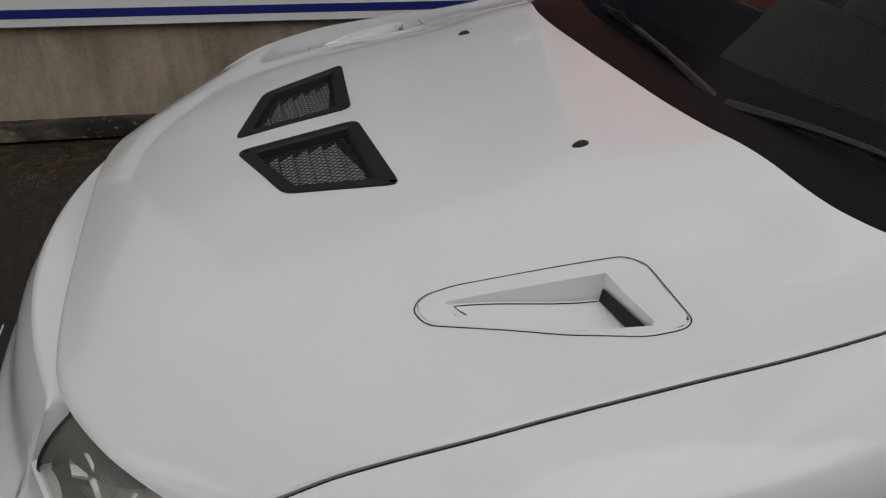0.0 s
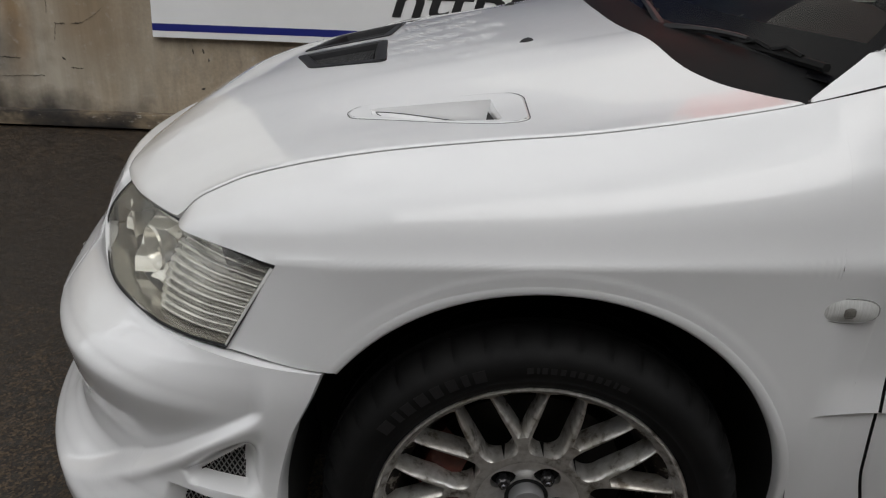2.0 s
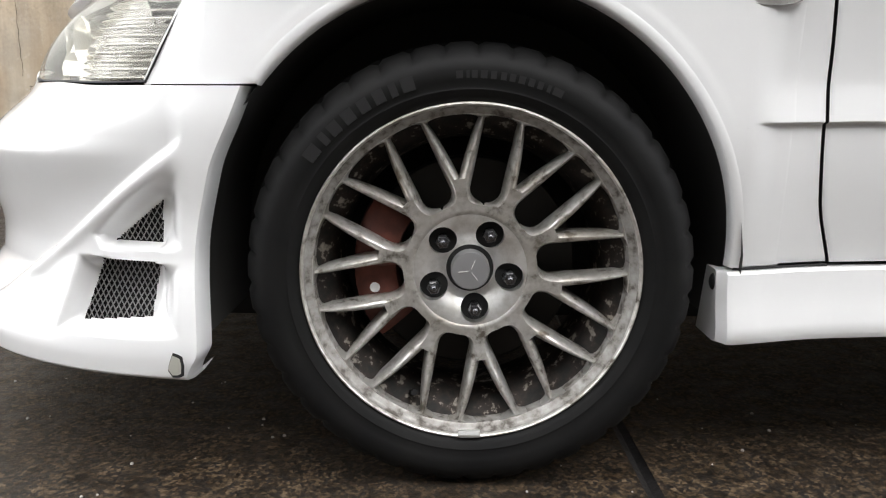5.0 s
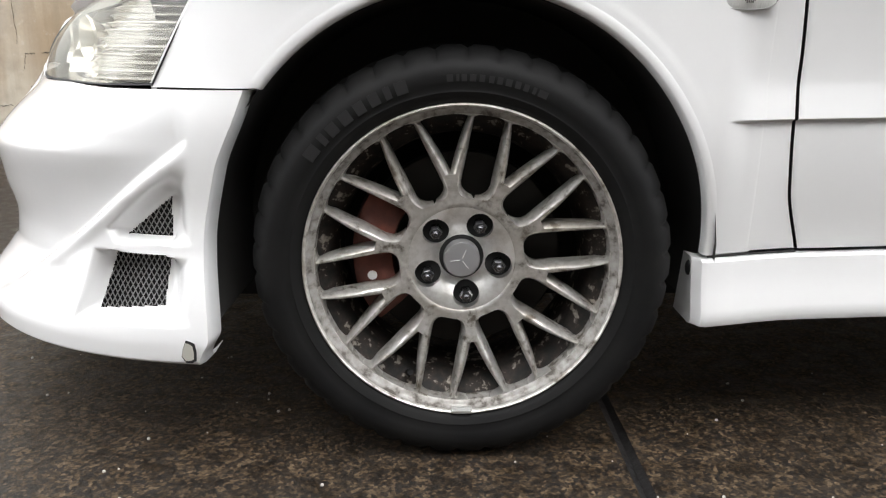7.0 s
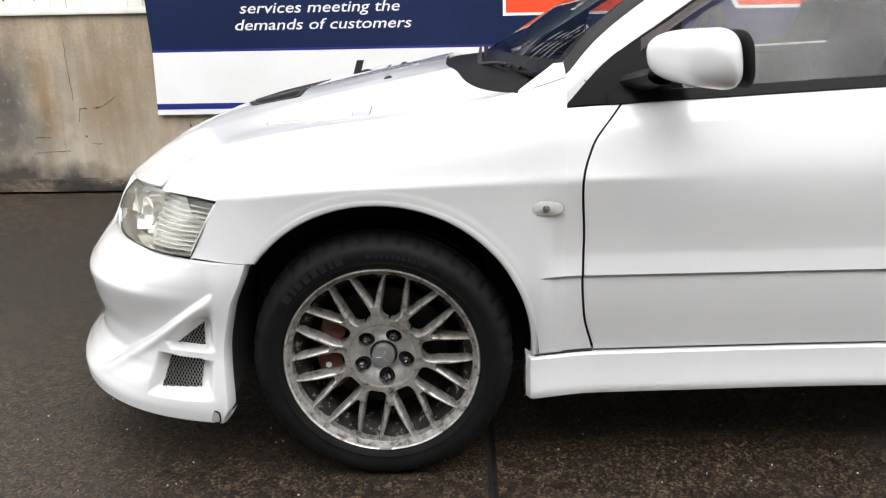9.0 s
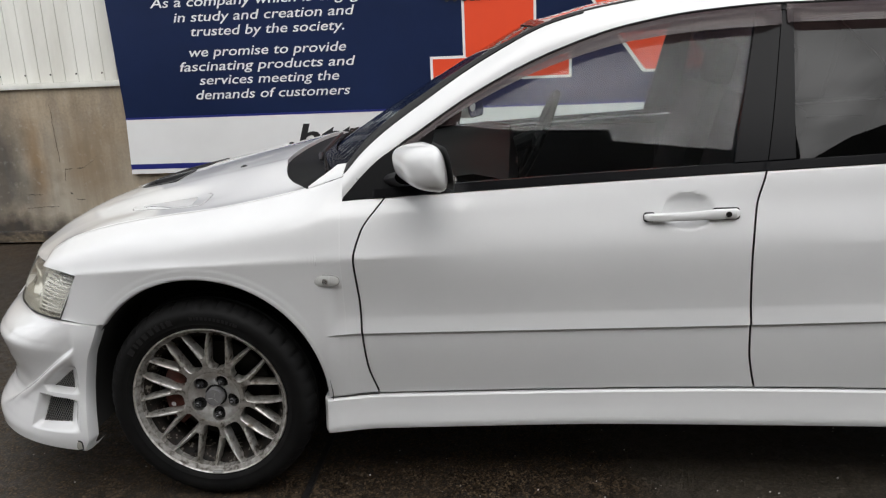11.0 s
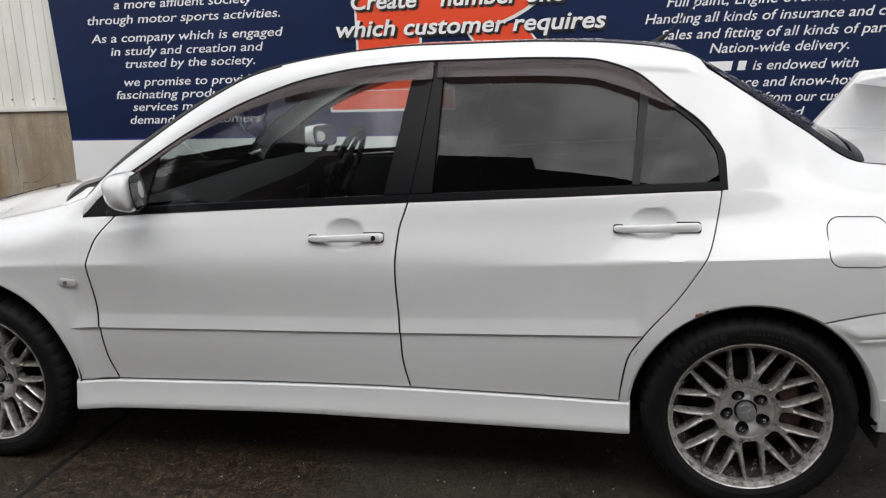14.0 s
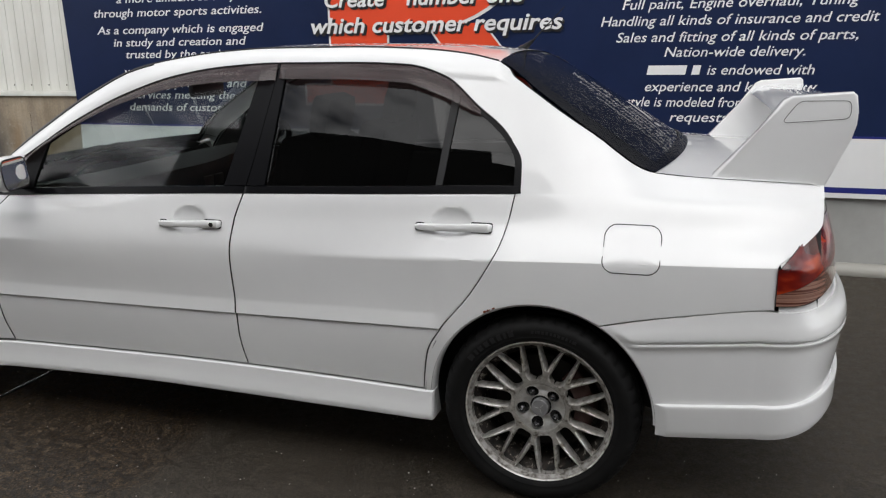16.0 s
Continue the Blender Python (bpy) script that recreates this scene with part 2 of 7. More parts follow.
# dark mottled ledge; the shadow line at its top is put into the colour
PLINTH = material("shaded_ledge_concrete", (0.05, 0.045, 0.04), 0.8)
_p = texture(PLINTH, "noise", 7.0, 8, (0.6, 1, 1))
_q = texture(PLINTH, "noise", 46.0, 6, (0.5, 1, 1))
_pc = ramp(PLINTH, _p, [(0.38, (0.012, 0.0105, 0.009)), (0.50, (0.050, 0.039, 0.028)), (0.64, (0.20, 0.155, 0.10))])
feed(PLINTH, "Base Color", mixed(PLINTH, ramp(PLINTH, _q, [(0.62, 0.0), (0.68, 0.6)]), _pc, (0.42, 0.40, 0.36)))
bump(PLINTH, _q, 0.4, 0.004)
SIDING = material("cream_painted_steel", (0.62, 0.61, 0.555), 0.55)
feed(SIDING, "Base Color", ramp(SIDING, texture(SIDING, "noise", 5.0, 7, (1, 1, 0.2)), [(0.3, (0.58, 0.57, 0.515)), (0.6, (0.70, 0.695, 0.645))]))
GREYWALL = material("grey_painted_wall", (0.33, 0.33, 0.315), 0.8)
feed(GREYWALL, "Base Color", ramp(GREYWALL, texture(GREYWALL, "noise", 3.0, 8), [(0.3, (0.27, 0.27, 0.255)), (0.7, (0.36, 0.36, 0.345))]))
PIPE = material("grey_pipe", (0.30, 0.29, 0.26), 0.5)
DARKWALL = material("dark_weathered_cladding", (0.03, 0.03, 0.03), 0.8)
feed(DARKWALL, "Base Color", ramp(DARKWALL, texture(DARKWALL, "noise", 1.0, 6), [(0.3, (0.05, 0.05, 0.048)), (0.7, (0.10, 0.097, 0.09))]))

GROUND = material("damp_aggregate_concrete", (0.08, 0.065, 0.05), 0.6)
_f = texture(GROUND, "noise", 150.0, 8, rough=0.7)
_m = texture(GROUND, "noise", 22.0, 8, rough=0.65)
_l = texture(GROUND, "noise", 1.5, 6)
_c1, _c2 = texture(GROUND, "cells", 165.0), texture(GROUND, "cells", 330.0)
_grain = mixed(GROUND, 0.45, _c1, mixed(GROUND, 0.5, _c2, _f))
_grain = mixed(GROUND, 0.35, _grain, _m)
_dark = ramp(GROUND, _grain, [(0.36, (0.0026, 0.0014, 0.0006)), (0.46, (0.0105, 0.0058, 0.0023)), (0.53, (0.032, 0.0186, 0.0078)), (0.60, (0.076, 0.049, 0.024)), (0.72, (0.17, 0.120, 0.070))])
_pale = ramp(GROUND, _grain, [(0.36, (0.019, 0.0145, 0.0095)), (0.50, (0.039, 0.0305, 0.0208)), (0.68, (0.082, 0.067, 0.048))])
_n, _k = GROUND.node_tree.nodes, GROUND.node_tree.links
_xyz = height_of(GROUND)
_s = _n.new("ShaderNodeMath")
_s.operation = "MULTIPLY_ADD"
_s.inputs[1].default_value, _s.inputs[2].default_value = 2.6, -1.3
_k.new(texture(GROUND, "noise", 0.9, 6), _s.inputs[0])
_t = _n.new("ShaderNodeMath")
_t.operation = "ADD"
_k.new(_xyz[0], _t.inputs[0])
_k.new(_s.outputs[0], _t.inputs[1])
_u = _n.new("ShaderNodeMapRange")
_u.inputs[1].default_value, _u.inputs[2].default_value = 1.27, 1.55
_k.new(_t.outputs[0], _u.inputs[0])
_dry = ramp(GROUND, _u.outputs[0], [(0.0, 0.0), (1.0, 1.0)])
_col = mixed(GROUND, _dry, _dark, _pale)
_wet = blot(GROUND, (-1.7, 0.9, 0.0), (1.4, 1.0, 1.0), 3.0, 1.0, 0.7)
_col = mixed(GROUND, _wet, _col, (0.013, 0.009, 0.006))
feed(GROUND, "Base Color", mixed(GROUND, ramp(GROUND, _l, [(0.35, 0.55), (0.6, 0.0)]), _col, mixed(GROUND, 0.5, _col, (0.02, 0.016, 0.012))))
feed(GROUND, "Roughness", ramp(GROUND, _m, [(0.35, 0.42), (0.65, 0.75)]))
bump(GROUND, _grain, 0.9, 0.008)
TAR = material("black_joint_filler", (0.014, 0.013, 0.013), 0.5)
bump(TAR, texture(TAR, "noise", 60.0, 6), 0.6, 0.004)
STONE = material("pale_grit", (0.45, 0.43, 0.40), 0.7)

SIDELENS = material("clear_ribbed_plastic", (0.42, 0.42, 0.39), 0.12, coat=1.0)
feed(SIDELENS, "Base Color", ramp(SIDELENS, texture(SIDELENS, "noise", 60.0, 4), [(0.35, (0.58, 0.58, 0.56)), (0.65, (0.66, 0.66, 0.64))]))
bump(SIDELENS, texture(SIDELENS, "noise", 8.0, 1, (60, 1, 1)), 0.5, 0.002)
PAINT_WET = material("white_paint_with_rain_beads", (0.79, 0.79, 0.79), 0.35, coat=1.0)
_d = ramp(PAINT_WET, texture(PAINT_WET, "voronoi", 95.0), [(0.18, 1.0), (0.36, 0.0)])
bump(PAINT_WET, _d, 0.6, 0.0012)
WIPER = material("worn_wiper_metal", (0.022, 0.022, 0.023), 0.4, spec=0.4)
REARGLASS = material("rain_beaded_dark_glass", (0.006, 0.006, 0.007), 0.04, coat=0.0, spec=0.8)
_d = ramp(REARGLASS, texture(REARGLASS, "voronoi", 150.0), [(0.16, 1.0), (0.38, 0.0)])
bump(REARGLASS, _d, 0.5, 0.0012)
LAMPCHROME = material("aged_lamp_chrome", (0.8, 0.79, 0.75), 0.14, metal=0.6)
feed(LAMPCHROME, "Base Color", ramp(LAMPCHROME, texture(LAMPCHROME, "noise", 18.0, 3), [(0.32, (0.55, 0.52, 0.46)), (0.6, (0.88, 0.87, 0.83))]))
FLUTE = material("fluted_silver_plastic", (0.9, 0.9, 0.88), 0.12, metal=0.8, coat=1.0)
feed(FLUTE, "Base Color", ramp(FLUTE, texture(FLUTE, "noise", 10.0, 5, (1, 1, 9)), [(0.34, (0.46, 0.455, 0.44)), (0.48, (0.64, 0.635, 0.62)), (0.7, (0.72, 0.72, 0.71))]))
LAMPGREY = material("satin_lamp_housing", (0.46, 0.44, 0.40), 0.14, metal=0.85)
MESHWIRE = material("silver_mesh_wire", (0.40, 0.40, 0.39), 0.4, metal=0.8)
SLAT = material("grey_slats", (0.30, 0.30, 0.29), 0.5)
COWL = material("black_cowl_plastic", (0.006, 0.006, 0.0065), 0.5, spec=0.12)
bump(COWL, texture(COWL, "noise", 350.0), 0.2, 0.0008)
CALIPER_DARK = material("grimy_caliper", (0.06, 0.025, 0.02), 0.6)
HAZED = glassy("hazed_lamp_lens", (0.95, 0.945, 0.90), 0.02, 1.45)


def haze(m, color, share):
    """Clouds a clear pane with a little scattered light."""
    n, l = m.node_tree.nodes, m.node_tree.links
    dull, mix = n.new("ShaderNodeBsdfDiffuse"), n.new("ShaderNodeMixShader")
    dull.inputs["Color"].default_value = (*color, 1)
    mix.inputs["Fac"].default_value = share
    end = n["Material Output"]
    l.new(end.inputs["Surface"].links[0].from_socket, mix.inputs[1])
    l.new(dull.outputs["BSDF"], mix.inputs[2])
    l.new(mix.outputs["Shader"], end.inputs["Surface"])


haze(HAZED, (0.80, 0.78, 0.70), 0.12)
haze(VISOR, (0.11, 0.085, 0.085), 0.45)
STEELPALE = material("zinc_weight", (0.68, 0.68, 0.66), 0.35, metal=0.6)
RIM_HUB = material("machined_alloy", (0.55, 0.54, 0.52), 0.36, metal=0.8)
feed(RIM_HUB, "Base Color", ramp(RIM_HUB, texture(RIM_HUB, "noise", 40.0, 6), [(0.35, (0.66, 0.64, 0.60)), (0.6, (0.93, 0.92, 0.90))]))


# ---- building helpers ----
def curve(*knots):
    """A smooth, monotone curve through (x, value) knots."""
    xs, ys = np.array([k[0] for k in knots], float), np.array([k[1] for k in knots], float)
    dx, d = np.diff(xs), np.diff(ys) / np.diff(xs)
    m = np.zeros(len(xs))
    m[0], m[-1] = d[0], d[-1]
    for i in range(1, len(xs) - 1):
        if d[i - 1] * d[i] > 0:
            a, b = 2 * dx[i] + dx[i - 1], dx[i] + 2 * dx[i - 1]
            m[i] = (a + b) / (a / d[i - 1] + b / d[i])
    n = len(xs) - 1

    def f(x):
        if x <= xs[0]:
            return float(ys[0] + m[0] * (x - xs[0]))
        if x >= xs[n]:
            return float(ys[n] + m[n] * (x - xs[n]))
        i = int(np.searchsorted(xs, x)) - 1
        t = (x - xs[i]) / dx[i]
        return float((1 + 2 * t) * (1 - t) ** 2 * ys[i] + t * (1 - t) ** 2 * dx[i] * m[i] + t * t * (3 - 2 * t) * ys[i + 1] + t * t * (t - 1) * dx[i] * m[i + 1])

    return f


def flat(v):
    return lambda _: v


def smooth(a, b, x):
    t = min(1.0, max(0.0, (x - a) / (b - a)))
    return t * t * (3 - 2 * t)


def finish(name, mesh, mats, parent, label="", sharp=35.0, flatshade=False):
    for m in mats if isinstance(mats, (list, tuple)) else (mats,):
        mesh.materials.append(m)
    if not flatshade:
        mesh.shade_smooth()
        mesh.set_sharp_from_angle(angle=radians(sharp))
    ob = new(name, mesh)
    if parent is not None:
        ob.parent = parent
        ob.matrix_parent_inverse = Matrix()
    return tagged(ob, label)


def part(name, bm, mats, parent=None, label="", sharp=35.0, flatshade=False):
    bmesh.ops.recalc_face_normals(bm, faces=bm.faces)
    mesh = bpy.data.meshes.new(name)
    bm.to_mesh(mesh)
    bm.free()
    return finish(name, mesh, mats, parent, label, sharp, flatshade)


def thing(name, label, category, group=""):
    e = new(name)
    e.empty_display_size = 0.2
    return tagged(e, label, category, group)


def grid(bm, rows, closed=False, mat=0):
    """Quads over rows of places."""
    vs = [[bm.verts.new(p) for p in row] for row in rows]
    for a, b in zip(vs, vs[1:]):
        k = len(a)
        for i in range(k if closed else k - 1):
            j = (i + 1) % k
            f = bm.faces.new((a[i], a[j], b[j], b[i]))
            f.material_index = mat
    return vs


def box(bm, x0, x1, y0, y1, z0, z1, bevel=0.0, mat=0):
    vs = [bm.verts.new((x, y, z)) for x in (x0, x1) for y in (y0, y1) for z in (z0, z1)]
    faces = [bm.faces.new([vs[i] for i in q]) for q in ((0, 1, 3, 2), (4, 6, 7, 5), (0, 4, 5, 1), (2, 3, 7, 6), (0, 2, 6, 4), (1, 5, 7, 3))]
    for f in faces:
        f.material_index = mat
    if bevel:
        es = list({e for f in faces for e in f.edges})
        bmesh.ops.bevel(bm, geom=es, offset=bevel, segments=2, affect="EDGES", profile=0.6)


def prism(bm, outline, y0, y1, bevel=0.0, place=None):
    """An outline of (x, z), drawn out from y0 to y1; place maps the corners."""
    put = place or (lambda p: p)
    a = [bm.verts.new(put(Vector((x, y0, z)))) for x, z in outline]
    b = [bm.verts.new(put(Vector((x, y1, z)))) for x, z in outline]
    fs = [bm.faces.new(a), bm.faces.new(b[::-1])]
    n = len(a)
    for i in range(n):
        fs.append(bm.faces.new((a[i], b[i], b[(i + 1) % n], a[(i + 1) % n])))
    if bevel:
        es = list({e for f in fs[:2] for e in f.edges})
        bmesh.ops.bevel(bm, geom=es, offset=bevel, segments=3, affect="EDGES", profile=0.6)


def lathe(bm, profile, steps=96, mat=0, shift=None):
    """Turns a profile of (radius, y) about the y axis."""
    rows = []
    for i in range(steps):
        a = 2 * math.pi * i / steps
        rows.append([(r * math.sin(a), y, r * math.cos(a)) for r, y in profile])
    rows.append(rows[0])
    vs = [[bm.verts.new(p) for p in row] for row in rows[:-1]]
    vs.append(vs[0])
    for a, b in zip(vs, vs[1:]):
        for i in range(len(profile) - 1):
            bm.faces.new((a[i], a[i + 1], b[i + 1], b[i])).material_index = mat


def tube(bm, points, radius, sides=8, mat=0):
    """A round bar along places; radius a number or one a place."""
    pts = [Vector(p) for p in points]
    rads = radius if isinstance(radius, (list, tuple)) else [radius] * len(pts)
    rows = []
    for i, p in enumerate(pts):
        t = (pts[min(i + 1, len(pts) - 1)] - pts[max(i - 1, 0)]).normalized()
        up = Vector((0, 0, 1)) if abs(t.z) < 0.9 else Vector((1, 0, 0))
        a = t.cross(up).normalized()
        b = t.cross(a)
        rows.append([p + rads[i] * (math.cos(q) * a + math.sin(q) * b) for q in (2 * math.pi * k / sides for k in range(sides))])
    vs = grid(bm, rows, closed=True, mat=mat)
    bm.faces.new(vs[0][::-1]).material_index = mat
    bm.faces.new(vs[-1]).material_index = mat


def rounded(cx, cz, w, h, r, n=5):
    """A rectangle with round corners, as an outline."""
    out = []
    for sx, sz, a0 in ((1, 1, 0), (-1, 1, 90), (-1, -1, 180), (1, -1, 270)):
        for i in range(n + 1):
            a = radians(a0 + 90 * i / n)
            out.append((cx + sx * (w / 2 - r) + r * math.cos(a), cz + sz * (h / 2 - r) + r * math.sin(a)))
    return out


def inside(poly, x, z):
    hit = False
    for (x0, z0), (x1, z1) in zip(poly, poly[1:] + poly[:1]):
        if (z0 > z) != (z1 > z) and x < x0 + (z - z0) * (x1 - x0) / (z1 - z0):
            hit = not hit
    return hit


# ---- ground and walls ----
def ground_z(x, y):
    return 0.10 * smooth(0.9, 2.0, y)


def build_ground():
    bm = bmesh.new()
    xs = [-400, -60, -12, -5, -2, 0.253, 0.277, 2, 4, 7, 14, 60, 400]
    ys = [-400, -60, -14, -6, -3, -1.5, 0, 0.9, 1.05, 1.2, 1.35, 1.5, 1.65, 1.8, 1.95, 2.1, 60, 400]
    grid(bm, [[(x, y, ground_z(x, y)) for x in xs] for y in ys])
    drop = [f for f in bm.faces if abs(f.calc_center_median().x - 0.265) < 0.01 and -6 < f.calc_center_median().y < 2]
    bmesh.ops.delete(bm, geom=drop, context="FACES")
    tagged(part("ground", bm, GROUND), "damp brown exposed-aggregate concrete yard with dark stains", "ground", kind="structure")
    bm = bmesh.new()
    rows = []
    rnd = random.Random(4)
    for i in range(81):
        y = -6 + 8.05 * i / 80
        w = 0.007 + 0.003 * rnd.random()
        z = ground_z(0, y)
        c = 0.265 + 0.004 * (rnd.random() - 0.5)
        rows.append([(0.2515, y, z - 0.001), (c - w, y, z - 0.004), (c, y, z - 0.007 - 0.004 * rnd.random()), (c + w, y, z - 0.004), (0.2785, y, z - 0.001)])
    grid(bm, rows)
    tagged(part("ground_joint", bm, TAR), "black tar-filled expansion joint in the concrete", "joint", kind="structure")
    bm = bmesh.new()
    for i in range(420):
        x, y = rnd.uniform(-1.2, 3.6), rnd.uniform(-1.9, -0.4)
        r = rnd.choice((0.0015, 0.002, 0.003))
        m = Matrix.Translation((x, y, r * 0.3)) @ Euler((rnd.random() * 3, rnd.random() * 3, 0)).to_matrix().to_4x4()
        bmesh.ops.create_icosphere(bm, subdivisions=1, radius=r, matrix=m)
    tagged(part("loose_grit", bm, STONE), "scattered pale grit on the concrete", "grit", kind="stuff")


def build_wall():
    bm = bmesh.new()
    box(bm, -9, 3.2, 2.0, 2.25, -0.1, 1.12)
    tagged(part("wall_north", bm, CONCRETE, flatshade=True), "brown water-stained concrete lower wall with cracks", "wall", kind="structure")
    lower = bpy.data.objects["wall_north"]
    rnd = random.Random(21)
    for a, b, wide in (((-2.05, 0.596), (-2.002, 0.595), 1.0), ((-1.968, 0.594), (-1.919, 0.603), 1.2), ((-1.919, 0.603), (-1.822, 0.667), 0.7), ((-2.05, 0.596), (-2.064, 0.515), 0.6), ((-2.089, 1.02), (-2.08, 0.64), 0.45), ((-2.362, 0.337), (-2.213, 0.343), 0.6), ((-2.213, 0.343), (-2.137, 0.346), 1.1), ((-2.344, 0.430), (-2.239, 0.427), 0.8), ((-2.001, 0.389), (-1.945, 0.388), 0.8), ((-3.2, 0.9), (-3.05, 0.55), 0.7)):
        bm = bmesh.new()
        rows = []
        for i in range(13):
            t = i / 12
            x, z = a[0] + (b[0] - a[0]) * t + 0.008 * (rnd.random() - 0.5), a[1] + (b[1] - a[1]) * t + 0.008 * (rnd.random() - 0.5)
            w = 0.0005 + wide * 0.0026 * rnd.random() * math.sin(math.pi * (0.05 + 0.9 * t))
            rows.append([(x - w, 1.998, z - w), (x, 1.9965, z), (x + w, 1.998, z + w)])
        grid(bm, rows)
        part("crack", bm, CRACK, lower)
    for x, z, w, h, turn in ((-2.034, 0.431, 0.010, 0.005, -0.6), (-1.405, 0.487, 0.004, 0.011, 0.1), (-1.356, 0.491, 0.004, 0.012, 0.2), (-1.332, 0.449, 0.004, 0.008, 0.0), (-1.37, 0.31, 0.010, 0.005, 0.3)):
        bm = bmesh.new()
        ring = []
        for k in range(14):
            q = 2 * math.pi * k / 14
            r = 0.7 + 0.5 * rnd.random()
            u, v = w * r * math.cos(q), h * r * math.sin(q)
            ring.append((x + u * math.cos(turn) - v * math.sin(turn), z + u * math.sin(turn) + v * math.cos(turn)))
        grid(bm, [[(px, 1.9985, pz) for px, pz in ring], [(x + 0.5 * (px - x), 1.9965, z + 0.5 * (pz - z)) for px, pz in ring], [(x + 0.05 * (px - x), 1.996, z + 0.05 * (pz - z)) for px, pz in ring]], closed=True)
        part("wall_chip", bm, CRACK, lower)
    bm = bmesh.new()
    box(bm, 3.2, 14, 2.0, 2.25, -0.1, 1.12)
    tagged(part("wall_north_grey", bm, GREYWALL, flatshade=True), "plain grey rendered lower wall", "wall", kind="structure")
    bm = bmesh.new()
    box(bm, -9, 3.2, 1.94, 2.0, 0.112, 0.185, 0.010)
    tagged(part("wall_plinth", bm, PLINTH), "concrete ledge along the wall's foot, pale-specked, its shade put into the dark colour", "plinth", kind="structure")
    bm = bmesh.new()
    box(bm, -9, 14, 1.975, 2.02, 1.12, 1.155, 0.004)
    tagged(part("wall_flashing", bm, SIDING), "cream metal flashing under the cladding", "trim", kind="structure")
    bm = bmesh.new()
    line, x = [], -9.0
    while x < 14:
        line += [(x, 2.03), (x + 0.082, 2.03), (x + 0.0832, 2.036), (x + 0.0868, 2.036), (x + 0.088, 2.03)]
        x += 0.088
    grid(bm, [[(px, py, z) for px, py in line] for z in (1.15, 6.2)])
    grid(bm, [[(-9, 2.2, z), (14, 2.2, z)] for z in (1.15, 6.2)])
    tagged(part("wall_cladding", bm, SIDING, flatshade=True), "cream ribbed steel cladding", "wall", kind="structure")
    bm = bmesh.new()
    for i in range(132):
        x = -9 + 0.1735 * i
        bmesh.ops.create_uvsphere(bm, u_segments=6, v_segments=4, radius=0.006, matrix=Matrix.Translation((x, 2.027, 1.205)))
    tagged(part("cladding_screws", bm, BARREL), "small rusty cladding screws in a row", "screws", kind="stuff")
    bm = bmesh.new()
    tube(bm, [(3.1, 1.95, 0.115), (6, 1.95, 0.115), (12, 1.95, 0.115)], 0.052, 14)
    tagged(part("drain_pipe", bm, PIPE), "weathered grey pipe lying along the wall's foot", "pipe")
    # across the yard
    bm = bmesh.new()
    prism(bm, [(-16, 0), (16, 0), (16, 2.6), (5.1, 2.9), (5.0, 4.42), (4.4, 4.36), (3.7, 4.10), (3.22, 3.82), (3.14, 3.92), (2.2, 4.05), (1.58, 4.14), (1.54, 4.27), (0.6, 4.32), (-0.2, 4.45), (-1.3, 4.55), (-2.6, 4.60), (-2.7, 3.1), (-16, 2.7)], -11.0, -4.6)
    tagged(part("yard_building", bm, DARKWALL, flatshade=True), "dark weathered low workshop with a stepped roofline across the yard", "building", kind="structure")


def lettering(words, x0, x1, z, parent, mat, y, slant=0.22, thick=0.0012, weight=0.0, height=None):
    """A line of writing from x0 to x1 with its foot at z, on the sign."""
    fc = bpy.data.curves.new("line", "FONT")
    fc.body, fc.shear, fc.extrude, fc.offset = words, slant, thick, weight
    fc.resolution_u = 3
    tmp = bpy.data.objects.new("line", fc)
    scene.collection.objects.link(tmp)
    mesh = bpy.data.meshes.new_from_object(tmp.evaluated_get(bpy.context.evaluated_depsgraph_get()))
    bpy.data.objects.remove(tmp)
    bm = bmesh.new()
    bm.from_mesh(mesh)
    bmesh.ops.remove_doubles(bm, verts=bm.verts, dist=1e-5)
    bm.to_mesh(mesh)
    bm.free()
    n = len(mesh.vertices)
    co = np.empty(n * 3)
    mesh.vertices.foreach_get("co", co)
    co = co.reshape(-1, 3)
    lo, hi = co[:, 0].min(), co[:, 0].max()
    k = (x1 - x0) / (hi - lo)
    kz = height / 0.73 if height else k * 1.05
    out = np.stack([x0 + (co[:, 0] - lo) * k, y - thick - co[:, 2], z + co[:, 1] * kz], 1)
    # each letter becomes a piece of its own
    home = list(range(n))

    def root(i):
        while home[i] != i:
            home[i] = home[home[i]]
            i = home[i]
        return i

    for e in mesh.edges:
        a, b = root(e.vertices[0]), root(e.vertices[1])
        home[a] = b
    faces = [tuple(f.vertices)[::-1] for f in mesh.polygons]
    owner = [root(f[0]) for f in faces]
    bpy.data.meshes.remove(mesh)
    for mine in sorted(set(owner)):
        keep = [f for f, r in zip(faces, owner) if r == mine]
        index = {v: i for i, v in enumerate(sorted({v for f in keep for v in f}))}
        letter = bpy.data.meshes.new("letter")
        letter.from_pydata([tuple(out[v]) for v in index], [], [[index[v] for v in f] for f in keep])
        finish("letter", letter, mat, parent, flatshade=True)


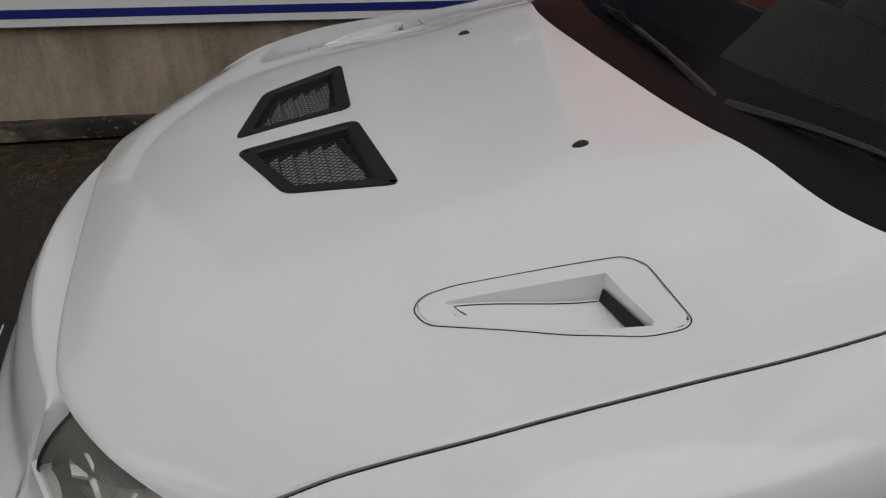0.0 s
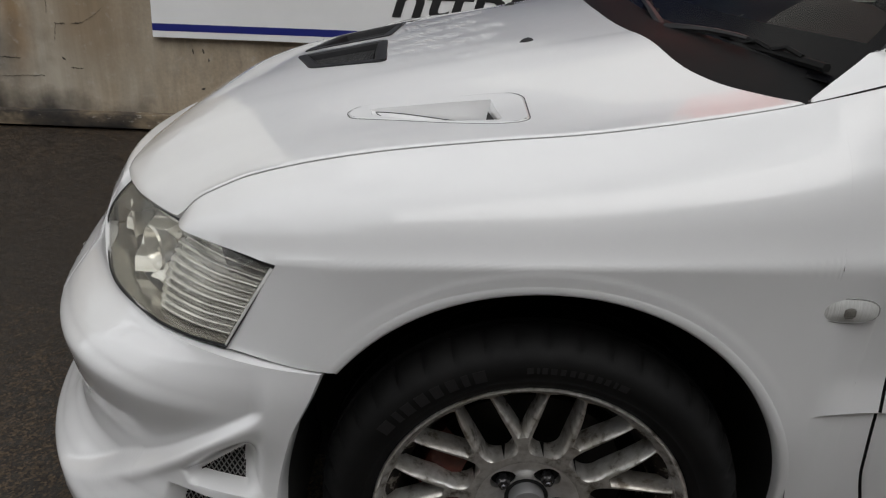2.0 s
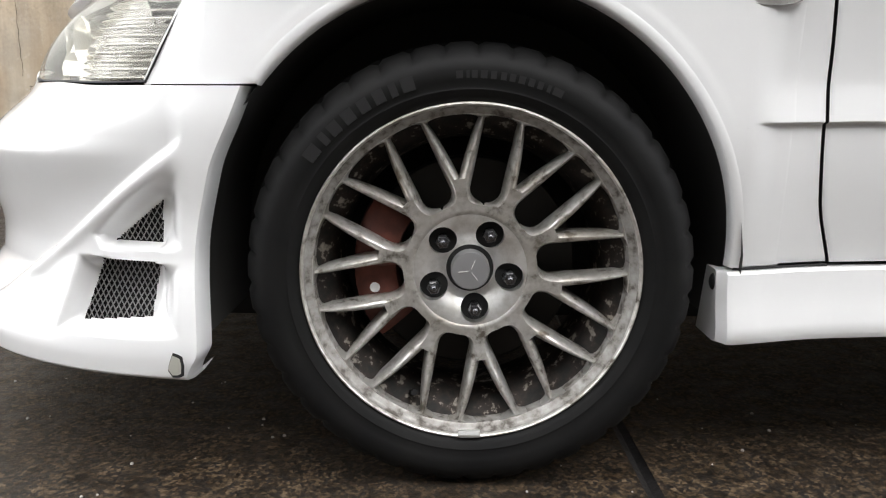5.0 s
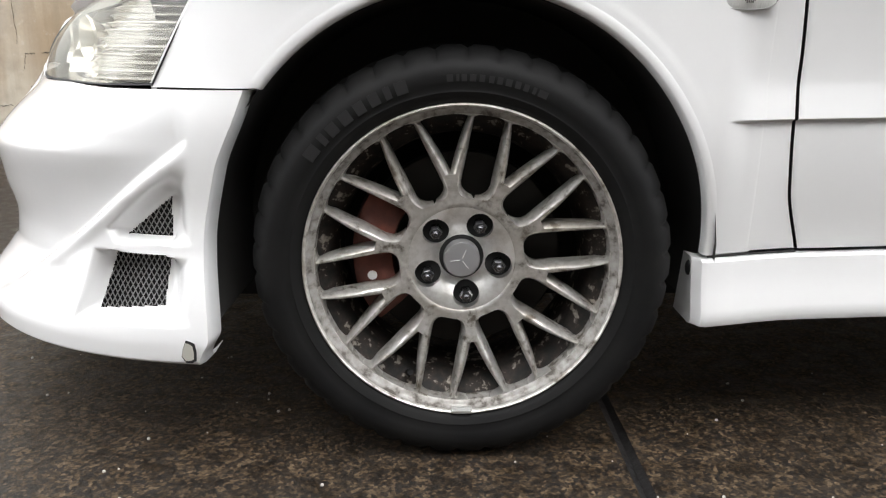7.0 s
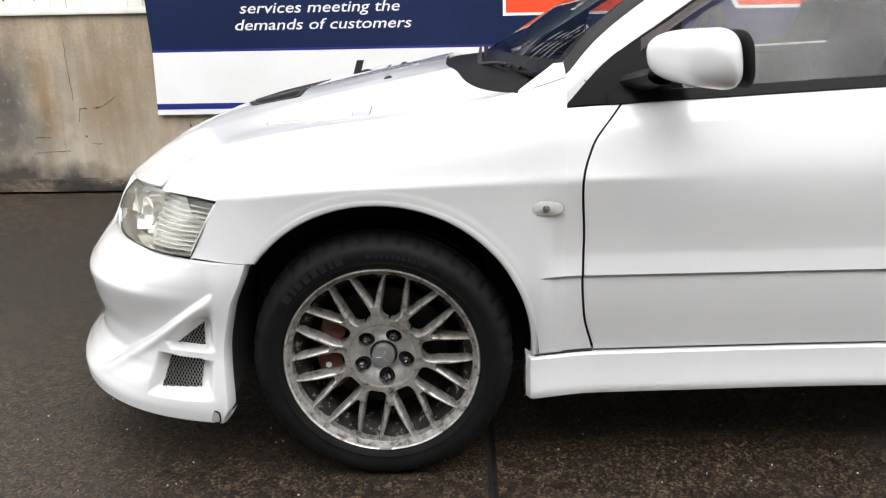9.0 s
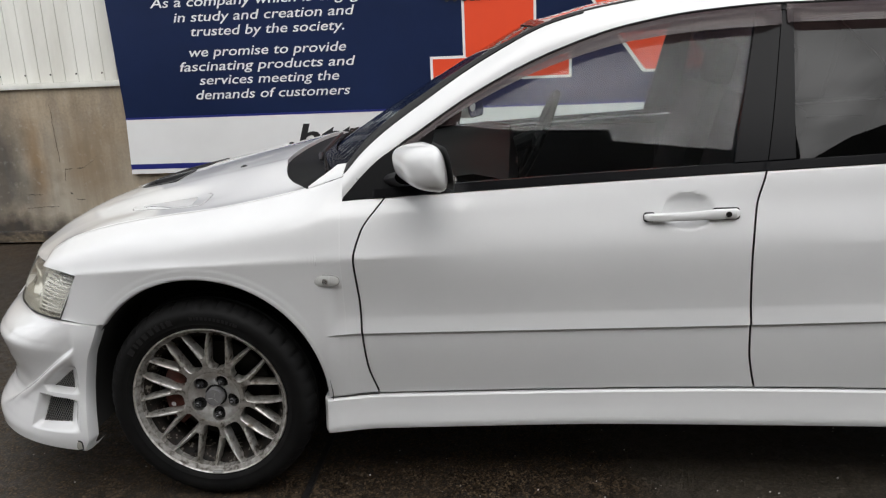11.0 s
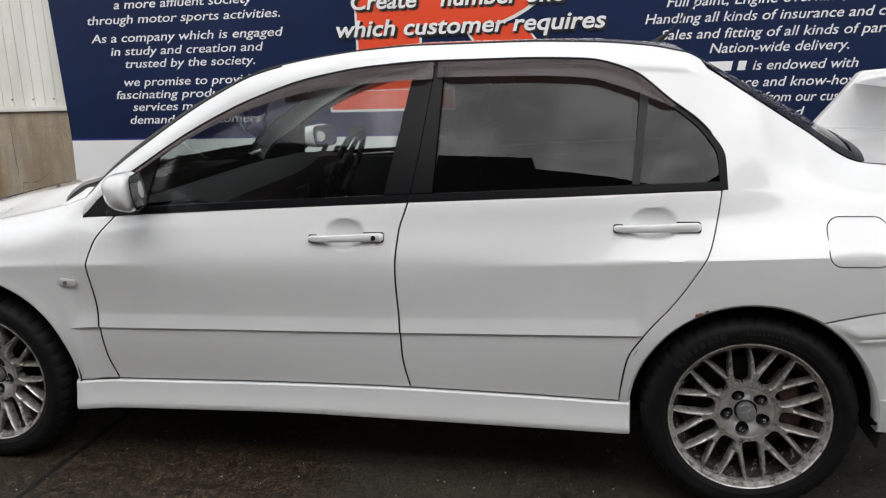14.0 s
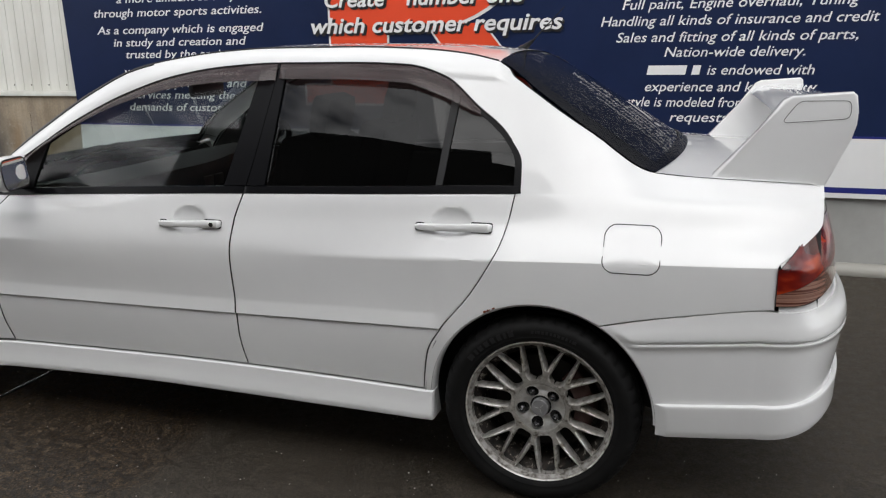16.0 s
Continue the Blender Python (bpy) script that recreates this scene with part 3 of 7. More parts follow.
def build_sign():
    sign = thing("wall_sign", "large navy and white printed sign board with slanted white writing", "sign")
    Y = 1.96

    def plate(name, outline, mat, depth, label=""):
        bm = bmesh.new()
        prism(bm, outline, Y - depth, Y + 0.03)
        return part(name, bm, mat, sign, label, flatshade=True)

    L, R = -1.575, 6.2
    plate("blue_field", [(L + 0.012, 0.915), (R, 0.915), (R, 2.75), (L - 0.055, 2.75)], SIGN_BLUE, 0.0, "navy blue printed field")
    plate("white_band", [(L, 0.555), (R, 0.555), (R, 0.915), (L + 0.012, 0.915)], SIGN_WHITE, 0.0, "white lower band")
    plate("blue_stripe", [(L + 0.002, 0.585), (R, 0.585), (R, 0.618), (L + 0.002, 0.618)], SIGN_EDGE, 0.001, "blue stripe")
    plate("edge_line", [(L + 0.01, 0.905), (R, 0.905), (R, 0.918), (L + 0.01, 0.918)], SIGN_EDGE, 0.001)
    # the big letter form in orange-red with a white outline
    arc = [(1.30 + 0.80 * math.sin(radians(a)), 2.35 - 0.78 * math.cos(radians(a))) for a in range(20, 92, 6)]
    for grow, mat, d in ((0.016, SIGN_WHITE, 0.0015), (0.0, SIGN_RED, 0.003)):
        g = grow
        plate("letter_stem", [(0.632 - g, 1.21 - g), (1.042 + g, 1.21 - g), (1.042 + g, 2.75), (0.632 - g, 2.75)], mat, d)
        plate("letter_foot", [(0.43 - g, 1.085 - g), (1.25 + g, 1.085 - g), (1.25 + g, 1.205 + g), (0.43 - g, 1.205 + g)], mat, d + 0.0004)
        bowl = [(1.0, 1.60 - g), (1.50, 1.60 - g)] + [(x + g, z - g) for x, z in arc] + [(2.10 + g, 2.75), (1.0, 2.75)]
        plate("letter_bowl", bowl, mat, d + 0.0008)
        plate("letter_leg", [(1.33 - g, 1.60), (1.70 + g, 1.60), (2.10 + g, 1.10 - g), (1.70 - g, 1.10 - g)], mat, d + 0.0012)
    for words, x0, x1, z in (
        ("a more affluent society", -1.10, -0.08, 1.80),
        ("through motor sports activities.", -1.315, 0.105, 1.702),
        ("As a company which is engaged", -1.305, 0.118, 1.580),
        ("in study and creation and", -1.165, -0.03, 1.490),
        ("trusted by the society.", -1.064, -0.100, 1.404),
        ("we promise to provide", -1.090, -0.098, 1.280),
        ("fascinating products and", -1.163, -0.045, 1.193),
        ("services meeting the", -1.046, -0.154, 1.108),
        ("demands of customers", -1.078, -0.091, 1.018),
        ("Certified car inspection", 2.82, 3.70, 1.752),
        ("Full paint, Engine overhaul, Tuning", 2.578, 3.874, 1.655),
        ("Handling all kinds of insurance and credit", 2.453, 3.984, 1.560),
        ("Sales and fitting of all kinds of parts,", 2.549, 3.886, 1.464),
        ("Nation-wide delivery.", 2.837, 3.620, 1.376),
        ("is endowed with", 3.09, 3.678, 1.270),
        ("experience and know-how", 2.734, 3.70, 1.172),
        ("style is modeled from our customers’", 2.62, 3.84, 1.080),
        ("requests and", 2.889, 3.40, 0.990),
    ):
        lettering(words, x0, x1, z, sign, INK_WHITE, Y, height=0.060, weight=0.004)
    for x0, x1 in ((2.739, 2.965), (3.0, 3.045)):
        plate("writing_bar", [(x0, 1.27), (x1, 1.27), (x1 + 0.01, 1.325), (x0 + 0.01, 1.325)], INK_WHITE, 0.0015)
    for words, x0, x1, z in (("Create  “number one”", 0.60, 2.045, 1.722), ("which customer requires", 0.49, 2.22, 1.553)):
        lettering(words, x0 + 0.012, x1 + 0.012, z - 0.012, sign, INK_BLACK, Y - 0.006, weight=0.040, height=0.105)
        lettering(words, x0, x1, z, sign, INK_WHITE, Y - 0.010, weight=0.018, height=0.105)
    rnd = random.Random(8)
    for z, x0, x1 in ((1.905, -1.28, 0.08), (2.03, -1.20, 0.02), (2.13, -1.30, 0.10), (2.23, -1.12, -0.06), (2.36, -1.26, 0.05)):
        x = x0
        while x < x1:
            w = min(0.08 + 0.20 * rnd.random(), x1 - x)
            if w > 0.05:
                plate("writing_bar", [(x, z), (x + w, z), (x + w + 0.01, z + 0.042), (x + 0.01, z + 0.042)], INK_WHITE, 0.0015)
            x += w + 0.045
    lettering("https://", -0.455, 0.47, 0.690, sign, INK_BLACK, Y, weight=0.02, height=0.16)
    return sign


build_ground()
build_wall()
build_sign()


# ---- the car: x runs to its tail, y across, z up; the front axle stands at x = 0 ----
CREASE_Z = curve((-0.4, 0.510), (0.47, 0.524), (1.555, 0.543), (2.30, 0.566), (2.94, 0.586), (3.33, 0.612))
EDGE_Z = curve((-0.45, 0.700), (-0.35, 0.715), (0, 0.742), (0.45, 0.752), (1.0, 0.758), (1.98, 0.776), (2.35, 0.796), (2.8, 0.816), (3.3, 0.830))
LOW_H = curve((-0.45, 0.820), (-0.3, 0.868), (0, 0.872), (0.36, 0.832), (0.51, 0.810), (1.58, 0.822), (2.24, 0.834), (2.62, 0.870), (2.98, 0.857), (3.28, 0.842), (3.42, 0.80))
CREASE_H = curve((-0.448, 0.814), (-0.3, 0.868), (0, 0.876), (0.36, 0.853), (0.47, 0.838), (1.555, 0.844), (2.3, 0.866), (2.62, 0.878), (2.98, 0.868), (3.28, 0.850), (3.42, 0.81))
EDGE_H = curve((-0.54, 0.73), (-0.45, 0.79), (-0.364, 0.830), (-0.3, 0.852), (-0.2, 0.868), (0, 0.878), (0.25, 0.868), (0.45, 0.853), (0.9, 0.843), (1.6, 0.841), (2.0, 0.847), (2.35, 0.867), (2.6, 0.877), (2.95, 0.869), (3.28, 0.850), (3.42, 0.80))
BONNET_GAP_Z = curve((-0.540, 0.712), (-0.51, 0.747), (-0.464, 0.775), (-0.42, 0.796), (-0.26, 0.840), (-0.09, 0.865), (0.04, 0.880), (0.14, 0.896), (0.323, 0.933), (0.43, 0.966))
BONNET_GAP_H = curve((-0.540, 0.680), (-0.51, 0.695), (-0.42, 0.715), (-0.26, 0.735), (-0.09, 0.738), (0.14, 0.740), (0.323, 0.740), (0.43, 0.746))
WAIST_Z = curve((0.43, 0.868), (1.3, 0.874), (2.3, 0.892), (2.8, 0.906), (3.42, 0.912))
WAIST_H = curve((0.43, 0.805), (1.3, 0.811), (2.3, 0.808), (2.8, 0.803), (3.0, 0.796), (3.28, 0.772), (3.42, 0.735))
BELT_Z = curve((0.43, 0.903), (1.06, 0.936), (1.57, 0.958), (2.0, 0.974), (2.54, 0.993), (3.42, 1.0))
BELT_H = curve((0.43, 0.777), (1.0, 0.785), (1.6, 0.787), (2.2, 0.782), (2.54, 0.768), (2.95, 0.735), (3.2, 0.71), (3.42, 0.672))
TOP_Z = curve((0.43, 1.40), (2.38, 1.40), (2.43, 1.384), (2.58, 1.280), (2.75, 1.161), (2.93, 1.053), (3.02, 1.044), (3.42, 1.030))
TOP_H = curve((0.43, 0.592), (2.36, 0.592), (2.43, 0.594), (2.58, 0.632), (2.75, 0.652), (2.93, 0.667), (3.02, 0.662), (3.42, 0.64))


def side(x, z):
    """Half the car's width at a place along it and a height."""
    if 0.33 < x < 0.48:
        t = smooth(0.33, 0.48, x)
        return (1 - t) * section(x, z, True) + t * section(x, z, False)
    return section(x, z, x < 0.4)


def window_side(x, z):
    """The leaning plane of the side windows."""
    return BELT_H(x) - 0.43 * (z - BELT_Z(x))


def section(x, z, fore):
    step = 0.008 * smooth(0.37, 0.41, x) * (1 - smooth(2.28, 2.33, x))
    c, e = CREASE_Z(x), EDGE_Z(x)
    knots = [(0.16, LOW_H(x) - 0.03), (0.34, LOW_H(x)), (c - 0.0045, CREASE_H(x) - step), (c, CREASE_H(x)), (e, EDGE_H(x))]
    if fore:
        gz, gh = BONNET_GAP_Z(x), BONNET_GAP_H(x)
        knots += [(e + 0.6 * (gz - e), gh + 0.66 * (EDGE_H(x) - gh)), (gz, gh)]
    else:
        knots += [(WAIST_Z(x), WAIST_H(x)), (BELT_Z(x), BELT_H(x)), (TOP_Z(x), TOP_H(x))]
    zs, hs = [k[0] for k in knots], [k[1] for k in knots]
    n = len(zs)
    if z <= zs[0]:
        return hs[0]
    i = 0
    while i < n - 2 and z > zs[i + 1]:
        i += 1
    d = [(hs[k + 1] - hs[k]) / (zs[k + 1] - zs[k]) for k in range(n - 1)]

    crisp = max(smooth(1.65, 2.1, x) - 0.45 * smooth(2.3, 2.7, x), smooth(0.85, 0.5, x))

    def slope(k, upper):
        if k == 0:
            return d[0]
        if k == n - 1:
            return d[-1]
        if k == 2 or k == 3:
            return 0.0
        if k == 4:
            soft = 0.25 * d[3] + 0.25 * d[4]
            return soft + crisp * ((1.05 * d[4] - 0.06 if upper else d[3] + 0.07) - soft)
        if k == n - 2 and not fore:
            return d[-1]
        return 0.5 * (d[k - 1] + d[k])

    w = zs[i + 1] - zs[i]
    t = (z - zs[i]) / w
    m0, m1 = slope(i, True), slope(i + 1, False)
    if c < z < e:
        hollow = 0.95 * step * min(1.0, (z - c) / 0.048) * (1 - smooth(c + 0.048, e, z))
    else:
        hollow = 0.0
    return -hollow + (1 + 2 * t) * (1 - t) ** 2 * hs[i] + t * (1 - t) ** 2 * w * m0 + t * t * (3 - 2 * t) * hs[i + 1] + t * t * (t - 1) * w * m1


def spread(n, e=0.004):
    return [0.0, e] + [i / n for i in range(1, n)] + [1 - e, 1.0]


def levels(zb, zt, c, nv):
    """Heights from zb to zt, close together at the pressed crease c."""
    low = [zb, zb + 0.002] + [zb + (c - 0.016 - zb) * i / (nv // 3) for i in range(1, nv // 3)]
    mid = [c + d for d in (-0.016, -0.010, -0.007, -0.0055, -0.0045, -0.0035, -0.0025, -0.0015, -0.0008, 0.0, 0.002, 0.006, 0.014)]
    high = [c + 0.014 + (zt - c - 0.014) * i / (nv - nv // 3) for i in range(1, nv - nv // 3)] + [zt - 0.002, zt]
    return low + mid + high


def panel(bm, s, xl, xr, zb, zt, nu, nv, off=0.0, lip=0.014, dent=None, gap=0.0028, surface=None, open_left=False, line=None, flush=""):
    """A sheet of the car's side s (-1 or 1) between two edges x(z) and two edges z(x), with a turned-in rim."""
    width = surface or side
    rows = []
    us, vs = spread(nu), spread(nv)
    if line:
        vs = [k / (len(levels(0, 1, 0.5, nv)) - 1) for k in range(len(levels(0, 1, 0.5, nv)))]
    for u in us:
        row = []
        for k, v in enumerate(vs):
            x, z = 0.5 * (xl(0.6) + xr(0.6)), 0.6
            for _ in range(7):
                z = levels(zb(x) + gap, zt(x) - gap, line(x), nv)[k] if line else zb(x) + gap + (zt(x) - zb(x) - 2 * gap) * v
                g0 = 0.0 if open_left else gap
                x = xl(z) + g0 + (xr(z) - xl(z) - g0 - gap) * u
            h = width(x, z) + off - (dent(x, z) if dent else 0.0)
            if (u == 0.0 and not open_left) or (u == 1.0 and "r" not in flush) or (v == 0.0 and "b" not in flush) or (v == 1.0 and "t" not in flush):
                h -= 0.0015
            row.append((x, s * h, z))
        rows.append(row)
    vv = grid(bm, rows)
    if lip:
        loop = vv[0] + [r[-1] for r in vv[1:]] + vv[-1][-2::-1] + [r[0] for r in vv[-2:0:-1]]
        inner = [bm.verts.new((p.co.x, p.co.y - s * lip, p.co.z)) for p in loop]
        n = len(loop)
        for i in range(n):
            f = bm.faces.new((loop[i], loop[(i + 1) % n], inner[(i + 1) % n], inner[i]))
            f.material_index = 1
    return vv


def arch(cx, a, z0, r):
    """The wheel opening's height over x, and its rear or front edge over z."""
    top = lambda x: z0 + r * math.sqrt(max(0.0, 1 - ((x - cx) / a) ** 2))
    rear = lambda z: cx + a * math.sqrt(max(0.0, 1 - (max(0.0, z - z0) / r) ** 2))
    front = lambda z: cx - a * math.sqrt(max(0.0, 1 - (max(0.0, z - z0) / r) ** 2))
    return top, front, rear


F_TOP = arch(0.0, 0.362, 0.335, 0.370)[0]
R_TOP, R_FRONT, R_REAR = arch(2.625, 0.356, 0.312, 0.362)
FRONT_GAP = curve((0.30, 0.515), (0.333, 0.506), (0.42, 0.482), (0.524, 0.474), (0.6, 0.474), (0.74, 0.466), (0.82, 0.487), (0.90, 0.548), (0.95, 0.59))
MID_GAP = curve((0.30, 1.59), (0.347, 1.577), (0.47, 1.555), (0.543, 1.553), (0.74, 1.546), (0.867, 1.557), (0.955, 1.584), (1.386, 1.655))
REAR_GAP = curve((0.30, 2.240), (0.338, 2.243), (0.478, 2.263), (0.572, 2.316), (0.666, 2.393), (0.755, 2.452), (0.842, 2.497), (0.926, 2.518), (0.99, 2.528))
SILL_FOOT = curve((0.35, 0.214), (0.6, 0.222), (1.3, 0.240), (2.26, 0.238))
SILL_Z = curve((0.36, 0.320), (1.577, 0.347), (2.25, 0.340))
DOOR_TOP = curve((0.432, 0.905), (0.518, 0.992), (0.656, 1.084), (0.811, 1.180), (1.035, 1.284), (1.243, 1.346), (1.441, 1.375), (1.649, 1.386), (1.902, 1.386), (2.128, 1.378), (2.263, 1.342), (2.381, 1.252), (2.50, 1.150), (2.545, 1.05))
LIGHT_REAR = curve((0.985, 2.545), (1.084, 2.539), (1.151, 2.500), (1.252, 2.381), (1.345, 2.263), (1.41, 2.16))
RAIL_Z = curve((0.36, 0.934), (0.40, 0.961), (0.43, 0.988), (0.487, 1.052), (0.69, 1.195), (0.87, 1.297), (1.03, 1.366), (1.2, 1.402), (1.4, 1.426), (1.6, 1.436), (1.88, 1.436), (2.15, 1.427), (2.33, 1.408), (2.43, 1.386))
RAIL_H = curve((0.36, 0.722), (0.40, 0.702), (0.487, 0.665), (0.69, 0.628), (0.87, 0.605), (1.03, 0.588), (1.2, 0.568), (1.6, 0.55), (2.15, 0.553), (2.43, 0.588))

car = thing("car", "white four-door sports saloon with aero bumpers and rear wing", "car")


def mesh_part(name, build, mats, label="", parent=None, sharp=35.0):
    bm = bmesh.new()
    build(bm)
    return part(name, bm, mats, parent or car, label, sharp)


BONNET_FRONT = curve((0, -0.750), (0.20, -0.749), (0.34, -0.742), (0.40, -0.730), (0.44, -0.714), (0.54, -0.659), (0.60, -0.614), (0.65, -0.571), (0.684, -0.539), (0.74, -0.478))


def bonnet_front(y):
    return BONNET_FRONT(abs(y))


BONNET_REAR = curve((0, 0.147), (0.2, 0.151), (0.35, 0.165), (0.45, 0.188), (0.50, 0.199), (0.545, 0.214), (0.60, 0.244), (0.674, 0.294), (0.742, 0.323))


def bonnet_rear(y):
    return BONNET_REAR(abs(y))


def bonnet_z(x, y):
    a = abs(y)
    t = smooth(-0.52, -0.12, x)
    p = 1 - 0.80 * smooth(0.35, 0.60, a) - 0.08 * smooth(0.26, 0.42, a) - 0.12 * smooth(0.53, 0.735, a)
    p = t * p + (1 - t) * (1 - smooth(0.15, 0.735, a))
    t = smooth(-0.08, 0.14, x)
    p = (1 - t) * p + t * (1 - smooth(0.36, 0.70, a))
    crown = 0.931 + 0.19 * (x + 0.012) + 0.006 * (1 - (a / 0.35) ** 2 if a < 0.35 else 0)
    edge = 0.865 + (0.145 if x < -0.05 else 0.16) * (x + 0.09)
    d = max(0.0, x - bonnet_front(y))
    drop = lambda dd, aa: (0.090 - 0.05 * smooth(0.46, 0.68, aa)) * math.exp(-((dd / 0.120) ** 1.15))
    z = edge + (crown - edge) * p - drop(d, a)
    if a > 0.47:
        xc = x if x > -0.518 else -0.538 + max(0.0, x + 0.558) ** 2 / 0.08
        h = BONNET_GAP_H(xc)
        e = 0.865 + (0.145 if xc < -0.05 else 0.16) * (xc + 0.09)
        d = max(0.0, xc - bonnet_front(h))
        z += smooth(0.47, h, a) * (BONNET_GAP_Z(xc) - e + drop(d, h))
    return z


VENT = [(-0.489, 0.028), (-0.289, 0.030), (-0.269, 0.280), (-0.428, 0.218)]
SCOOP = [(-0.310, 0.530), (-0.294, 0.511), (-0.256, 0.508), (-0.12, 0.521), (-0.051, 0.529), (-0.030, 0.552), (-0.026, 0.655), (-0.041, 0.666), (-0.083, 0.664), (-0.164, 0.631), (-0.218, 0.601), (-0.300, 0.560)]


def corner_round(poly, r, n=4):
    """Rounds a polygon's corners."""
    out = []
    k = len(poly)
    for i in range(k):
        p, a, b = (Vector(poly[i % k]), Vector(poly[i - 1]), Vector(poly[(i + 1) % k]))
        da, db = (a - p), (b - p)
        ra, rb = min(r, da.length * 0.45), min(r, db.length * 0.45)
        pa, pb = p + da.normalized() * ra, p + db.normalized() * rb
        for j in range(n + 1):
            t = j / n
            q = pa * (1 - t) ** 2 + p * 2 * t * (1 - t) + pb * t * t
            out.append((q.x, q.y))
    return out


def shrink(poly, d):
    """The outline moved inwards by d."""
    k = len(poly)
    area = sum(poly[i][0] * poly[(i + 1) % k][1] - poly[(i + 1) % k][0] * poly[i][1] for i in range(k))
    sgn = 1 if area > 0 else -1
    out = []
    for i in range(k):
        p, a, b = Vector(poly[i]), Vector(poly[i - 1]), Vector(poly[(i + 1) % k])
        n1, n2 = (p - a), (b - p)
        n1, n2 = Vector((-n1.y, n1.x)), Vector((-n2.y, n2.x))
        n = (n1.normalized() if n1.length > 1e-9 else n1) + (n2.normalized() if n2.length > 1e-9 else n2)
        n = n.normalized() if n.length > 1e-9 else Vector((0, 0))
        out.append((p.x + sgn * d * n.x, p.y + sgn * d * n.y))
    return out


def build_bonnet():
    def shape(bm):
        rows = []
        for u in spread(110, 0.003):
            row = []
            for v in spread(140, 0.002):
                w = 2 * v - 1
                x = 0.0
                y = w * 0.7
                for _ in range(6):
                    x = bonnet_front(y) + (bonnet_rear(y) - bonnet_front(y)) * u
                    y = w * (BONNET_GAP_H(x) - 0.0022 if x > -0.539 else 0.68 - 0.55 * (-0.539 - x))
                z = bonnet_z(x, y)
                if u in (0.0, 1.0) or v in (0.0, 1.0):
                    z -= 0.002
                row.append((x, y, z))
            rows.append(row)
        # the front corners are drawn smooth, like pressed sheet
        sheet = np.array(rows)
        hold = np.clip((-0.36 - sheet[1:-1, 1:-1, 0]) / 0.08, 0, 1) * np.clip((np.abs(sheet[1:-1, 1:-1, 1]) - 0.36) / 0.06, 0, 1)
        hold[0], hold[-1], hold[:, 0], hold[:, -1] = 0, 0, 0, 0
        for _ in range(160):
            z = sheet[:, :, 2]
            z[1:-1, 1:-1] += 0.5 * hold * (0.25 * (z[2:, 1:-1] + z[:-2, 1:-1] + z[1:-1, 2:] + z[1:-1, :-2]) - z[1:-1, 1:-1])
        rows = [[tuple(p) for p in row] for row in sheet]
        vv = grid(bm, rows)
        loop = vv[0] + [r[-1] for r in vv[1:]] + vv[-1][-2::-1] + [r[0] for r in vv[-2:0:-1]]
        inner = [bm.verts.new((p.co.x + (0.012 if p.co.x < -0.5 else 0), p.co.y * 0.992, p.co.z - 0.022)) for p in loop]
        n = len(loop)
        for i in range(n):
            bm.faces.new((loop[i], loop[(i + 1) % n], inner[(i + 1) % n], inner[i]))
        vent, scoop = shrink(VENT, 0.012), shrink(SCOOP, 0.008)
        drop = []
        for f in bm.faces:
            c = f.calc_center_median()
            if c.z > bonnet_z(c.x, c.y) - 0.008 and (inside(vent, c.x, abs(c.y)) or (inside(scoop, c.x, abs(c.y)))):
                drop.append(f)
        bmesh.ops.delete(bm, geom=drop, context="FACES")

    bonnet = mesh_part("bonnet", shape, PAINT, "white bonnet with black vents and side scoops")
    for s in (-1, 1):

        def gap_seam(bm):
            pts = [(x, s * BONNET_GAP_H(x), BONNET_GAP_Z(x) - 0.006) for x in np.linspace(-0.536, 0.32, 90)]
            tube(bm, pts, 0.0022, 5)

        mesh_part("bonnet_seam", gap_seam, GAP, "", bonnet)
        outer = corner_round(VENT, 0.02)

        def ring(bm):
            rows = []
            for d, dz in ((0.0, 0.0005), (0.001, 0.003), (0.018, 0.003), (0.022, 0.0), (0.028, -0.02), (0.030, -0.045)):
                rows.append([(x, s * y, bonnet_z(x, y) + dz) for x, y in shrink(outer, d)])
            grid(bm, rows, closed=True)

        frame_ob = mesh_part("vent_frame", ring, TRIM, "black plastic vent frame", bonnet)
        hole = shrink(outer, 0.027)

        def plate(bm):
            bm.faces.new([bm.verts.new((x, s * y, bonnet_z(x, y) - 0.046)) for x, y in hole])

        mesh_part("vent_backing", plate, GAP, "", bonnet)

        def slats(bm):
            clip = shrink(outer, 0.030)
            for k in range(9):
                x = -0.468 + 0.0235 * k
                runs = []
                for xx in (x, x + 0.0205):
                    ys = [y for y in np.linspace(0.03, 0.28, 120) if inside(clip, xx, y)]
                    runs.append((ys[0], ys[-1]) if len(ys) > 6 else None)
                if runs[1] is None:
                    continue
                a = runs[0] or (runs[1][0], 0.5 * (runs[1][0] + runs[1][1]))
                b = runs[1]
                rows = []
                for t in np.linspace(0, 1, 6):
                    ya, yb = a[0] + (a[1] - a[0]) * t, b[0] + (b[1] - b[0]) * t
                    rows.append([(x, s * ya, bonnet_z(x, ya) - 0.024), (x + 0.0205, s * yb, bonnet_z(x + 0.0205, yb) - 0.015), (x + 0.0215, s * yb, bonnet_z(x + 0.0205, yb) - 0.030)])
                grid(bm, rows)

        mesh_part("vent_slat_bank", slats, SLAT, "grey slats under the mesh", bonnet)

